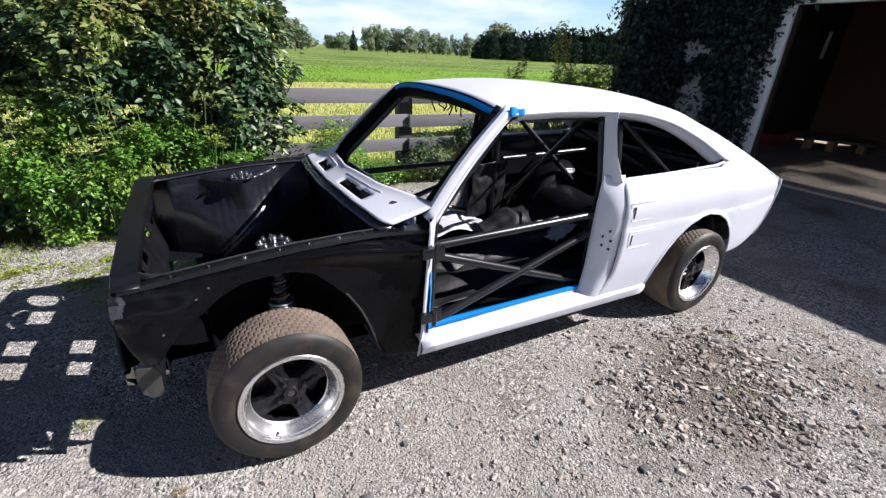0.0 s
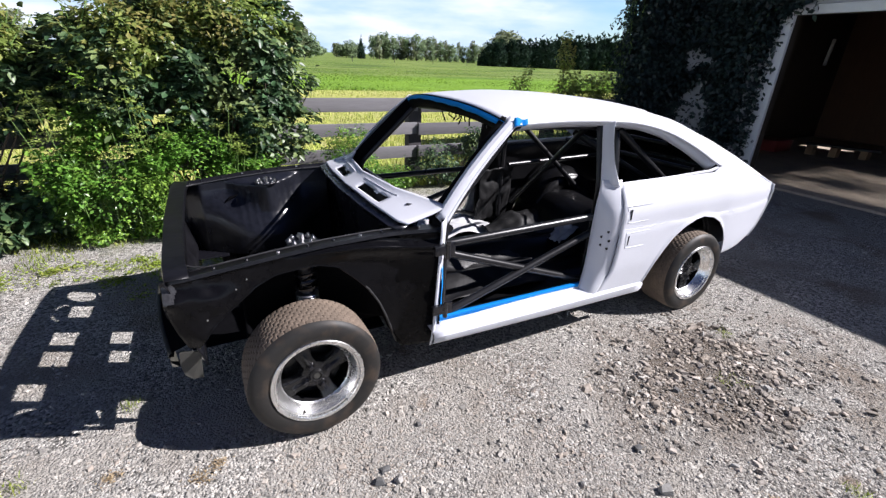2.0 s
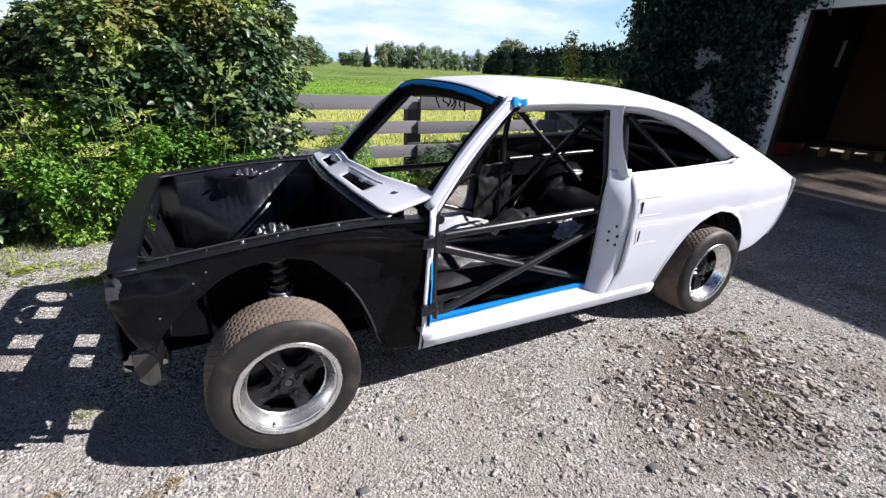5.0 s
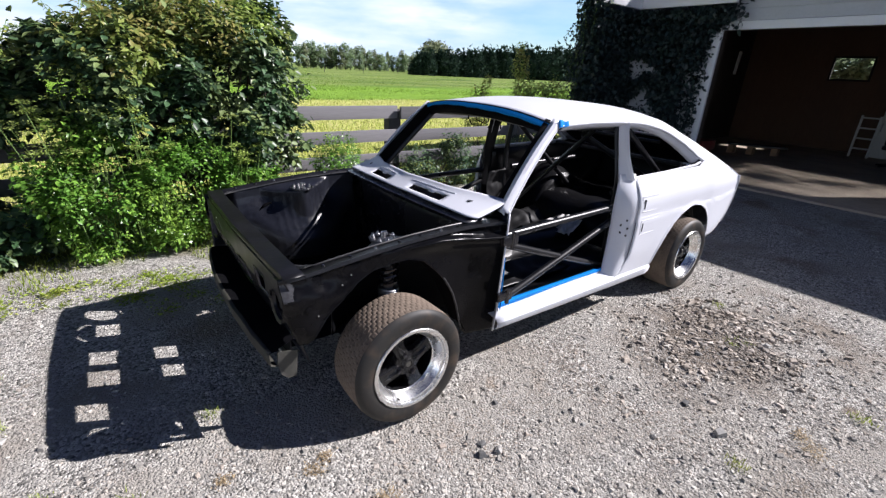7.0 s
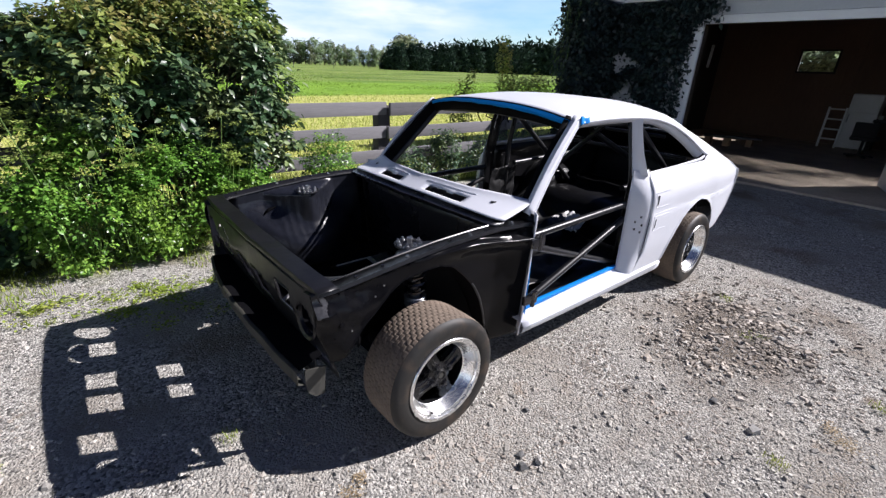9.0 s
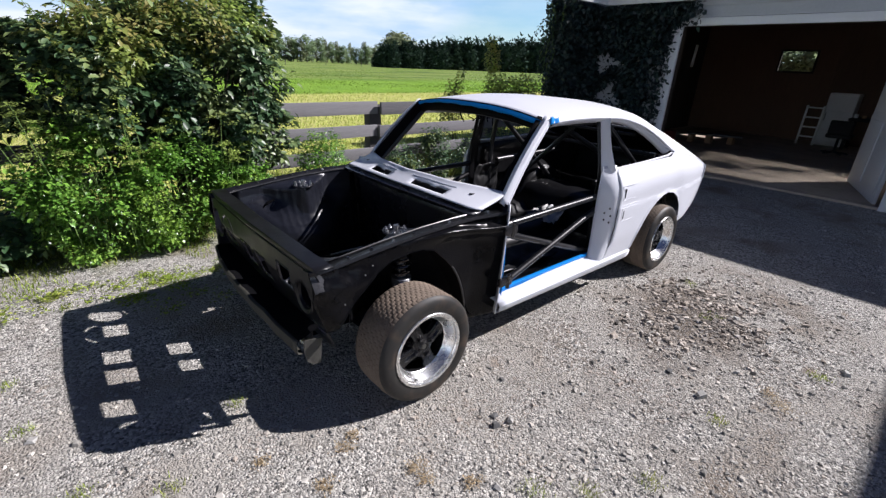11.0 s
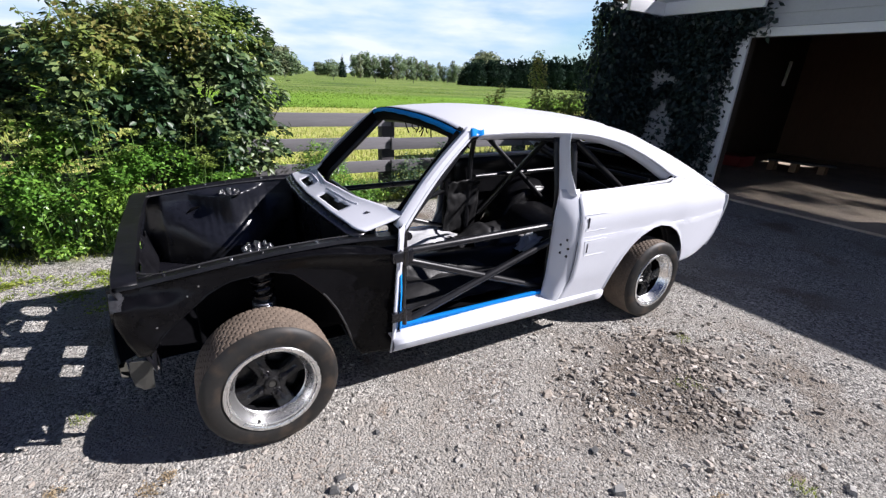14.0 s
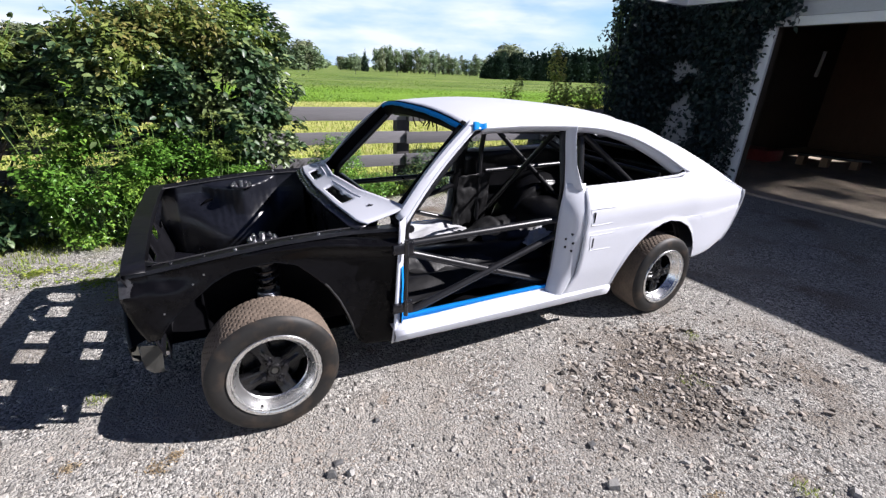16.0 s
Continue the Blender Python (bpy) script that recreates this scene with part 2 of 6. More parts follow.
M_RUBBLE_PALE = mat("pale_broken_slab", (0.40, 0.36, 0.32), 0.85, vary=0.45, scale=90, big=6, island=0.7, tint=(0.22, 0.18, 0.15), tint_amount=0.5, bump=0.001, bump_scale=200)
M_STONE_DARK = mat("dark_stone", (0.1, 0.1, 0.1), 0.8, vary=0.3, scale=90, big=20, bump=0.002, bump_scale=90)
M_STONE_PALE = mat("pale_stone", (0.36, 0.35, 0.33), 0.8, vary=0.2, scale=60, big=20, rand=0.3, bump=0.002, bump_scale=90)
M_BARK = mat("brown_bark", (0.10, 0.075, 0.055), 0.9, vary=0.4, scale=40, big=5, bump=0.004, stretch=(3, 3, 0.6))
M_STEM = mat("green_stem", (0.13, 0.22, 0.05), 0.6, vary=0.3, scale=40, big=5)
M_LEAF_BUSH = leaf_mat("shrub_leaves", (0.05, 0.105, 0.045), (0.22, 0.27, 0.095), 0.42, 0.13, 0.5)
M_LEAF_TOP = leaf_mat("bronze_young_leaves", (0.27, 0.36, 0.09), (0.36, 0.27, 0.11), 0.3, 0.45)
M_LEAF_LIGHT = leaf_mat("bright_herb_leaves", (0.115, 0.26, 0.04), (0.32, 0.48, 0.08), 0.3, 0.26)
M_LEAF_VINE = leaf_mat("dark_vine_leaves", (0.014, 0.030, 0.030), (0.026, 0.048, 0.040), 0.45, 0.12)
M_GRASS = leaf_mat("verge_grass", (0.27, 0.36, 0.05), (0.45, 0.44, 0.13), 0.6, 0.4)
M_HAY = leaf_mat("dry_field_grass", (0.44, 0.52, 0.11), (0.58, 0.55, 0.19), 0.7, 0.4)
M_PASTURE = leaf_mat("pasture_grass_blades", (0.20, 0.36, 0.04), (0.30, 0.38, 0.08), 0.6, 0.4)
M_MOSS = leaf_mat("dry_orange_moss", (0.36, 0.27, 0.16), (0.40, 0.34, 0.23), 0.8, 0.2)
M_FLOWER = leaf_mat("yellow_green_umbels", (0.30, 0.40, 0.09), (0.42, 0.48, 0.17), 0.6, 0.4)
# Tree greens with the haze of distance mixed into the leaf colour.
M_TREE = leaf_mat("haze_paled_tree_leaves", (0.25, 0.33, 0.20), (0.31, 0.38, 0.2), 0.85, 0.45, 0.1)
M_TREE_LIGHT = leaf_mat("haze_paled_light_tree_leaves", (0.28, 0.32, 0.20), (0.32, 0.34, 0.21), 0.85, 0.45, 0.1)
M_CONIFER = leaf_mat("distant_conifer_needles", (0.032, 0.058, 0.042), (0.045, 0.075, 0.05), 0.9, 0.1, 0.08)


def ground_material():
    m = bpy.data.materials.new("yard_gravel_and_field")
    m.use_nodes = True
    nt = m.node_tree
    n, l = nt.nodes.new, nt.links.new
    b = nt.nodes["Principled BSDF"]
    b.inputs["Roughness"].default_value = 0.92
    b.inputs["Specular IOR Level"].default_value = 0.25
    tc = n("ShaderNodeTexCoord")
    P = tc.outputs["Object"]
    sep = n("ShaderNodeSeparateXYZ")
    l(P, sep.inputs[0])

    def noise_at(scale, detail=4, stretch=None):
        t = n("ShaderNodeTexNoise")
        t.inputs["Scale"].default_value, t.inputs["Detail"].default_value = scale, detail
        if stretch:
            mp = n("ShaderNodeMapping")
            mp.inputs["Scale"].default_value = stretch
            l(P, mp.inputs["Vector"])
            l(mp.outputs["Vector"], t.inputs["Vector"])
        else:
            l(P, t.inputs["Vector"])
        return t.outputs["Fac"]

    def ramp(src, stops):
        r = n("ShaderNodeValToRGB")
        while len(r.color_ramp.elements) < len(stops):
            r.color_ramp.elements.new(0.5)
        for e, (p, c) in zip(r.color_ramp.elements, stops):
            e.position, e.color = p, (*c, 1)
        l(src, r.inputs["Fac"])
        return r.outputs["Color"]

    def mixed(f, a, c):
        x = n("ShaderNodeMix")
        x.data_type = "RGBA"
        l(f, x.inputs["Factor"])
        l(a, x.inputs["A"])
        l(c, x.inputs["B"])
        return x.outputs["Result"]

    def step(src, lo, hi):
        r = n("ShaderNodeMapRange")
        r.inputs["From Min"].default_value, r.inputs["From Max"].default_value = lo, hi
        l(src, r.inputs["Value"])
        return r.outputs["Result"]

    def plus(a, c, k):
        x = n("ShaderNodeMath")
        x.operation = "MULTIPLY_ADD"
        l(c, x.inputs[0])
        x.inputs[1].default_value = k
        l(a, x.inputs[2])
        return x.outputs[0]

    vor = n("ShaderNodeTexVoronoi")
    vor.inputs["Scale"].default_value = 85
    l(P, vor.inputs["Vector"])
    chips = n("ShaderNodeSeparateColor")
    l(vor.outputs["Color"], chips.inputs[0])
    gravel = ramp(chips.outputs[0], [(0.0, (0.10, 0.097, 0.09)), (0.5, (0.40, 0.385, 0.355)), (1.0, (0.64, 0.615, 0.57))])
    dust = ramp(noise_at(1.3, 5), [(0.36, (0.22, 0.18, 0.14)), (0.56, (0.38, 0.36, 0.325))])
    soil = step(noise_at(2.2, 6), 0.46, 0.62)
    gravel = mixed(soil, gravel, dust)
    off = n("ShaderNodeVectorMath")
    off.operation = "SUBTRACT"
    l(P, off.inputs[0])
    off.inputs[1].default_value = (1.85, -0.55, 0)
    sq = n("ShaderNodeMapping")
    sq.inputs["Scale"].default_value = (0.9, 1.5, 1)
    l(off.outputs[0], sq.inputs["Vector"])
    far_from = n("ShaderNodeVectorMath")
    far_from.operation = "LENGTH"
    l(sq.outputs["Vector"], far_from.inputs[0])
    worn = step(plus(far_from.outputs["Value"], noise_at(3.5, 5), 0.9), 1.15, 0.75)
    brown = ramp(noise_at(30, 5), [(0.3, (0.10, 0.08, 0.062)), (0.7, (0.24, 0.205, 0.17))])
    gravel = mixed(worn, gravel, brown)
    rust = step(noise_at(3.1, 5), 0.68, 0.76)
    rusty = n("ShaderNodeRGB")
    rusty.outputs[0].default_value = (0.25, 0.19, 0.135, 1)
    gravel = mixed(rust, gravel, rusty.outputs[0])
    hay = ramp(noise_at(6, 6, (1, 0.4, 1)), [(0.3, (0.30, 0.35, 0.07)), (0.5, (0.50, 0.51, 0.15)), (0.7, (0.60, 0.55, 0.25))])
    crop = ramp(noise_at(0.8, 6, (0.3, 1, 1)), [(0.3, (0.13, 0.26, 0.02)), (0.7, (0.23, 0.39, 0.04))])
    pasture = ramp(noise_at(0.25, 7, (0.3, 1, 1)), [(0.33, (0.06, 0.11, 0.022)), (0.45, (0.13, 0.20, 0.04)), (0.55, (0.19, 0.26, 0.06)), (0.7, (0.27, 0.29, 0.10))])
    verge = ramp(noise_at(7, 5), [(0.35, (0.09, 0.11, 0.03)), (0.65, (0.24, 0.26, 0.08))])
    ypos = plus(plus(sep.outputs[1], step(sep.outputs[0], -0.2, 0.9), -0.6), noise_at(1.6, 5), 1.1)
    c = mixed(step(ypos, 3.0, 3.3), gravel, verge)
    c = mixed(step(ypos, 4.3, 4.9), c, hay)
    yfar = plus(sep.outputs[1], noise_at(0.15, 4), 3.0)
    c = mixed(step(yfar, 19, 20), c, crop)
    c = mixed(step(yfar, 30, 36), c, pasture)
    l(c, b.inputs["Base Color"])
    h = n("ShaderNodeMath")
    h.operation = "MULTIPLY_ADD"
    l(vor.outputs["Distance"], h.inputs[0])
    h.inputs[1].default_value = -0.9
    l(noise_at(160, 4), h.inputs[2])
    bp = n("ShaderNodeBump")
    bp.inputs["Strength"].default_value, bp.inputs["Distance"].default_value = 1.0, 0.012
    l(h.outputs[0], bp.inputs["Height"])
    l(bp.outputs["Normal"], b.inputs["Normal"])
    return m


M_GROUND = ground_material()


# ---- mesh helpers: each returns (vertices, faces) ----
def lerp(a, c, t):
    return a + (c - a) * t


def curve_at(points, x):
    """Smooth value of a profile given as (x, value) pairs."""
    xs, vs = [p[0] for p in points], [p[1] for p in points]
    return float(np.interp(x, xs, vs))


def grid_mesh(us, vs, f, skip=None):
    V = [tuple(f(u, v)) for u in us for v in vs]
    n = len(vs)
    F = []
    for i in range(len(us) - 1):
        for j in range(n - 1):
            if skip and skip((us[i] + us[i + 1]) / 2, (vs[j] + vs[j + 1]) / 2):
                continue
            F.append((i * n + j, (i + 1) * n + j, (i + 1) * n + j + 1, i * n + j + 1))
    return V, F


def span(a, c, n):
    return [a + (c - a) * i / n for i in range(n + 1)]


def join(*meshes):
    V, F = [], []
    for v, f in meshes:
        k = len(V)
        V += list(v)
        F += [tuple(i + k for i in q) for q in f]
    return V, F


def moved(mesh, m):
    return [tuple(m @ Vector(v)) for v in mesh[0]], mesh[1]


CY = 0.74


def mirrored(mesh):
    return [(x, 2 * CY - y, z) for x, y, z in mesh[0]], [tuple(reversed(q)) for q in mesh[1]]


def tube(points, r, n=10):
    """A round bar along a polyline, with closed ends."""
    P = [Vector(p) for p in points]
    V, F = [], []
    side = None
    for i, p in enumerate(P):
        d = ((P[i] - P[i - 1]).normalized() if i else Vector()) + ((P[i + 1] - P[i]).normalized() if i < len(P) - 1 else Vector())
        d.normalize()
        if side is None:
            side = d.orthogonal().normalized()
        side = (side - d * side.dot(d)).normalized()
        up = d.cross(side)
        rr = r[i] if isinstance(r, (list, tuple)) else r
        for k in range(n):
            a = 2 * math.pi * k / n
            V.append(tuple(p + side * (rr * math.cos(a)) + up * (rr * math.sin(a))))
    for i in range(len(P) - 1):
        for k in range(n):
            F.append((i * n + k, i * n + (k + 1) % n, (i + 1) * n + (k + 1) % n, (i + 1) * n + k))
    F.append(tuple(reversed(range(n))))
    F.append(tuple(range((len(P) - 1) * n, len(P) * n)))
    return V, F


def bent(points, r=0.05, steps=5):
    """A polyline with its inner corners rounded."""
    P = [Vector(p) for p in points]
    out = [P[0]]
    for a, c, d in zip(P, P[1:], P[2:]):
        p, q = c + (a - c).normalized() * r, c + (d - c).normalized() * r
        for k in range(steps + 1):
            t = k / steps
            out.append(p * (1 - t) ** 2 + c * 2 * t * (1 - t) + q * t * t)
    return out + [P[-1]]


def box(x0, x1, y0, y1, z0, z1, bevel=0.0):
    bm = bmesh.new()
    bmesh.ops.create_cube(bm, size=1)
    for v in bm.verts:
        v.co = ((x0 + x1) / 2 + v.co.x * (x1 - x0), (y0 + y1) / 2 + v.co.y * (y1 - y0), (z0 + z1) / 2 + v.co.z * (z1 - z0))
    if bevel:
        bmesh.ops.bevel(bm, geom=bm.edges[:], offset=bevel, segments=2, affect="EDGES", profile=0.6)
    bm.verts.index_update()
    V = [tuple(v.co) for v in bm.verts]
    F = [tuple(v.index for v in f.verts) for f in bm.faces]
    bm.free()
    return V, F


def lathe(profile, n=48, centre=(0, 0, 0)):
    """Turns (radius, y) pairs about the y axis."""
    V = []
    for r, y in profile:
        for k in range(n):
            a = 2 * math.pi * k / n
            V.append((centre[0] + r * math.sin(a), centre[1] + y, centre[2] + r * math.cos(a)))
    F = [(i * n + k, i * n + (k + 1) % n, (i + 1) * n + (k + 1) % n, (i + 1) * n + k) for i in range(len(profile) - 1) for k in range(n)]
    return V, F


def mesh_data(name, mesh, material, smooth=True):
    me = bpy.data.meshes.new(name)
    me.from_pydata(mesh[0], [], mesh[1])
    me.materials.append(material)
    if smooth:
        me.shade_smooth()
        me.set_sharp_from_angle(angle=radians(40))
    me.update()
    return me


def thing(name, origin, label, category, group="", kind=""):
    """An empty at the thing's base, to carry its parts."""
    e = new(name)
    e.location = origin
    e.empty_display_size = 0.1
    return tagged(e, label, category, group, kind)


def part(name, mesh, material, parent, label="", thick=0.0, smooth=True):
    """One mesh part, given in world places, under a thing or under a part."""
    me = mesh if isinstance(mesh, bpy.types.Mesh) else mesh_data(name, mesh, material, smooth)
    ob = new(name, me)
    root = parent
    ob.parent = parent
    if root.parent is None:
        ob.matrix_parent_inverse = Matrix.Translation(-Vector(root.location))
    if thick:
        s = ob.modifiers.new("thickness", "SOLIDIFY")
        s.thickness, s.offset = thick, 0.0
    return tagged(ob, label) if label else ob


def solo(name, mesh, material, label, category, group="", kind="", smooth=True, thick=0.0):
    """A thing that is one mesh."""
    me = mesh if isinstance(mesh, bpy.types.Mesh) else mesh_data(name, mesh, material, smooth)
    ob = new(name, me)
    if thick:
        s = ob.modifiers.new("thickness", "SOLIDIFY")
        s.thickness, s.offset = thick, 0.0
    return tagged(ob, label, category, group, kind)


def bulk(name, V, F, material, flat=False):
    """A large mesh from arrays."""
    me = bpy.data.meshes.new(name)
    V, F = np.asarray(V, np.float32), np.asarray(F, np.int32)
    k = F.shape[1]
    me.vertices.add(len(V))
    me.vertices.foreach_set("co", V.ravel())
    me.loops.add(F.size)
    me.loops.foreach_set("vertex_index", F.ravel())
    me.polygons.add(len(F))
    me.polygons.foreach_set("loop_start", np.arange(0, F.size, k, dtype=np.int32))
    me.polygons.foreach_set("loop_total", np.full(len(F), k, np.int32))
    me.materials.append(material)
    me.update(calc_edges=True)
    if flat:
        me.shade_flat()
    return me


rng = np.random.default_rng(7)


def leaves(C, size, up=0.5, aspect=0.5, fold=0.25, out=None, droop=0.0, oval=False):
    """One folded leaf at each place of C, pointed, or oval with a curled tip. up: how far leaves face the sky; out: directions in which they point."""
    n = len(C)
    size = np.asarray(size) * rng.uniform(0.6, 1.3, n)
    N = rng.normal(size=(n, 3))
    N[:, 2] = np.abs(N[:, 2]) + up * 2
    if out is not None:
        N += out * 1.2
    N /= np.linalg.norm(N, axis=1)[:, None]
    D = rng.normal(size=(n, 3))
    if out is not None:
        D += out
    D[:, 2] -= droop
    D -= N * (D * N).sum(1)[:, None]
    D /= np.linalg.norm(D, axis=1)[:, None]
    S = np.cross(N, D)
    w, L = size * aspect * 0.5, size
    a = np.asarray(C)
    if oval:
        V = np.empty((n, 8, 3))
        V[:, 0] = a
        curl = rng.uniform(0.02, 0.22, n) * L
        for i, (q, k) in enumerate(((0.32, 1.0), (0.32, -1.0), (0.70, 0.78), (0.70, -0.78), (1.0, 0.0), (0.34, 0.0), (0.7, 0.0))):
            lift = w * fold * 1.6 * abs(k) - curl * q * q
            V[:, i + 1] = a + D * (L * q)[:, None] + S * (w * k)[:, None] + N * lift[:, None]
        F = np.array([(0, 1, 6), (0, 6, 2), (1, 3, 7), (1, 7, 6), (2, 6, 7), (2, 7, 4), (3, 5, 7), (7, 5, 4)])
        k = np.arange(n)[:, None, None] * 8
        return V.reshape(-1, 3), (F[None] + k).reshape(-1, 3)
    V = np.empty((n, 6, 3))
    V[:, 0] = a
    V[:, 1] = a + D * (L * 0.45)[:, None] + S * w[:, None] + N * (w * fold)[:, None]
    V[:, 2] = a + D * (L * 0.45)[:, None] - S * w[:, None] + N * (w * fold)[:, None]
    V[:, 3] = a + D * (L * 0.5)[:, None]
    V[:, 4] = a + D * L[:, None] - N * (L * 0.12)[:, None]
    V[:, 5] = a + D * (L * 0.8)[:, None] + S * (w * 0.45)[:, None]
    F = np.array([(0, 1, 3), (0, 3, 2), (3, 1, 4), (2, 3, 4)])
    k = np.arange(n)[:, None, None] * 6
    return V.reshape(-1, 3), (F[None] + k).reshape(-1, 3)


def in_blobs(blobs, n, shell=0.5, clump=False):
    """Places in a set of ellipsoids (centre, radii), most of them near the skin, with an uneven outline; and their outward ways."""
    vol = np.array([b[1][0] * b[1][1] * b[1][2] for b in blobs]) ** (2 / 3)
    pick = rng.choice(len(blobs), n, p=vol / vol.sum())
    d = rng.normal(size=(n, 3))
    d /= np.linalg.norm(d, axis=1)[:, None]
    r = rng.uniform(0, 1, n) ** (1 / 3 * (1 - shell) + 0.02)
    lump = 1 + 0.16 * np.sin(d[:, 0] * 7 + pick * 2.1) * np.sin(d[:, 1] * 6 + 1) + 0.13 * np.sin(d[:, 2] * 11 + d[:, 0] * 9 + pick)
    lump += np.where(rng.uniform(size=n) < 0.06, rng.uniform(0, 0.22, n), 0)
    c = np.array([b[0] for b in blobs])[pick]
    s = np.array([b[1] for b in blobs])[pick]
    P = c + d * s * (r * lump)[:, None]
    if not clump:
        return P, d
    f = np.sin(P[:, 0] * 11 + 3 * np.sin(P[:, 2] * 4)) + np.sin(P[:, 1] * 12 + 1.7) + np.sin(P[:, 2] * 13 + 2 * np.sin(P[:, 0] * 5))
    keep = (f > 0.05) | (rng.uniform(size=n) < 0.07)
    return P[keep], d[keep]


def blades(C, height, width=0.006, lean=0.5):
    """Grass: one bent narrow blade of two faces at each place."""
    n = len(C)
    h = height * rng.uniform(0.5, 1.3, n)
    a = rng.uniform(0, 2 * np.pi, n)
    D = np.stack([np.cos(a), np.sin(a), np.zeros(n)], 1)
    S = np.stack([-np.sin(a), np.cos(a), np.zeros(n)], 1)
    q = rng.uniform(0.1, lean, n) * h
    Z = np.array([0, 0, 1.0])
    V = np.empty((n, 5, 3))
    V[:, 0] = C + S * width / 2
    V[:, 1] = C - S * width / 2
    mid = C + D * (q * 0.35)[:, None] + Z * (h * 0.6)[:, None]
    V[:, 2] = mid + S * width * 0.4
    V[:, 3] = mid - S * width * 0.4
    V[:, 4] = C + D * q[:, None] + Z * h[:, None]
    F = np.array([(0, 1, 3), (0, 3, 2), (2, 3, 4)])
    k = np.arange(n)[:, None, None] * 5
    return V.reshape(-1, 3), (F[None] + k).reshape(-1, 3)


# ---- ground ----
def relief(x, y):
    """Unevenness of the yard."""
    return 0.012 * math.sin(x * 1.3 + 0.6) * math.sin(y * 1.7) + 0.006 * math.sin(x * 4.1 + y * 2.3)


def ground_height(x, y):
    near = max(0.0, 1 - max(abs(x - 1.5) - 4.0, abs(y) - 2.6, 0) / 1.5)
    z = relief(x, y) * near * 0.6
    pile = math.hypot((x - 1.95) / 0.6, (y + 0.5) / 0.45)
    return z + 0.02 * max(0, 1 - pile) - (0.006 if near else 0)


def build_ground():
    xs = sorted(set(span(-3.0, 7.0, 160) + [-2500, -900, -300, -120, -60, -30, -16, -9, -6, -4.4, 8.5, 11, 16, 26, 45, 80, 150, 320, 900, 2500]))
    ys = sorted(set(span(-3.0, 4.0, 120) + [-2500, -900, -300, -120, -60, -30, -16, -9, -6, -4.2, 5, 6.5, 9, 13, 18, 26, 40, 70, 120, 220, 400, 900, 2500]))
    V, F = grid_mesh(xs, ys, lambda x, y: (x, y, ground_height(x, y)))
    return solo("ground", (V, F), M_GROUND, "grey gravel yard running into grass verge and green fields", "ground", kind="structure")


build_ground()


# ---- garage ----
FX = 6.55          # the facade's plane
OP_L, OP_R, OP_Z = 1.96, -0.92, 2.14
EAVE_Z = 2.95


def build_garage():
    # structural shell
    t = 0.14
    front = join(box(FX + 0.02, FX + t, OP_L, 4.4, -0.05, EAVE_Z), box(FX + 0.02, FX + t, -4.2, OP_R, -0.05, EAVE_Z),
                 box(FX + 0.02, FX + t, OP_R, OP_L, OP_Z, EAVE_Z))
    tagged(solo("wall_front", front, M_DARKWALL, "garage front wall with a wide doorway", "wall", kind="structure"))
    bx = 13.6
    wy0, wy1, wz0, wz1 = 1.62, 2.42, 1.62, 2.16
    back = join(box(bx, bx + t, 1.204, wy0, -0.05, EAVE_Z), box(bx, bx + t, wy1, 4.4, -0.05, EAVE_Z),
                box(bx, bx + t, wy0, wy1, -0.05, wz0), box(bx, bx + t, wy0, wy1, wz1, EAVE_Z))
    solo("wall_back_lining", box(bx, bx + t, -4.2, 1.2, -0.05, EAVE_Z), M_PLY, "brown plywood lining behind the refrigerator", "wall", kind="structure")
    solo("wall_back", back, M_PLY, "brown back wall of the garage with a small window", "wall", kind="structure")
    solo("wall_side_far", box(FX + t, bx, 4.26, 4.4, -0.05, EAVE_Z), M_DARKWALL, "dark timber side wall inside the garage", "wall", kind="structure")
    solo("wall_side_near", box(FX + t, bx, -4.2, -4.06, -0.05, EAVE_Z), M_PLY, "brown plywood side wall inside the garage", "wall", kind="structure")
    solo("floor", box(FX + 0.06, bx, -4.06, 4.26, -0.08, 0.025, 0.006), M_SLAB, "worn stained concrete garage floor slab", "floor", kind="structure")
    # unseen roof, with narrow slits added to let broken light down on the floor
    x = FX - 0.20
    pieces = [box(x, 10.1, -4.5, 4.5, EAVE_Z, EAVE_Z + 0.002)]
    for i in range(58):
        a = 10.1 + 0.04 * i
        pieces.append(box(a, a + 0.04, -4.5, -2.7, EAVE_Z, EAVE_Z + 0.002))
        pieces.append(box(a, a + 0.04, 0.3, 4.5, EAVE_Z, EAVE_Z + 0.002))
        for j in range(15):
            y = -2.7 + 0.2 * j
            patch = noise.noise((a * 1.1 + 3, y * 0.9, 2)) + 0.7 * noise.noise((a * 4.0, y * 1.8, 5))
            fade = min(1, (y + 2.9) / 0.5, (0.4 - y) / 0.6)
            gap = max(0.0, 0.0085 + 0.011 * patch) * fade
            pieces.append(box(a + gap, a + 0.04, y, y + 0.2, EAVE_Z, EAVE_Z + 0.002))
    pieces.append(box(12.42, bx + 0.4, -4.5, 4.5, EAVE_Z, EAVE_Z + 0.002))
    solo("ceiling", join(*pieces), M_ROOF, "unseen grey iron garage roof with slits added for floor light", "ceiling", kind="structure")
    win = thing("window_1", (bx, (wy0 + wy1) / 2, wz0), "small garage window looking out on greenery", "window", kind="structure")
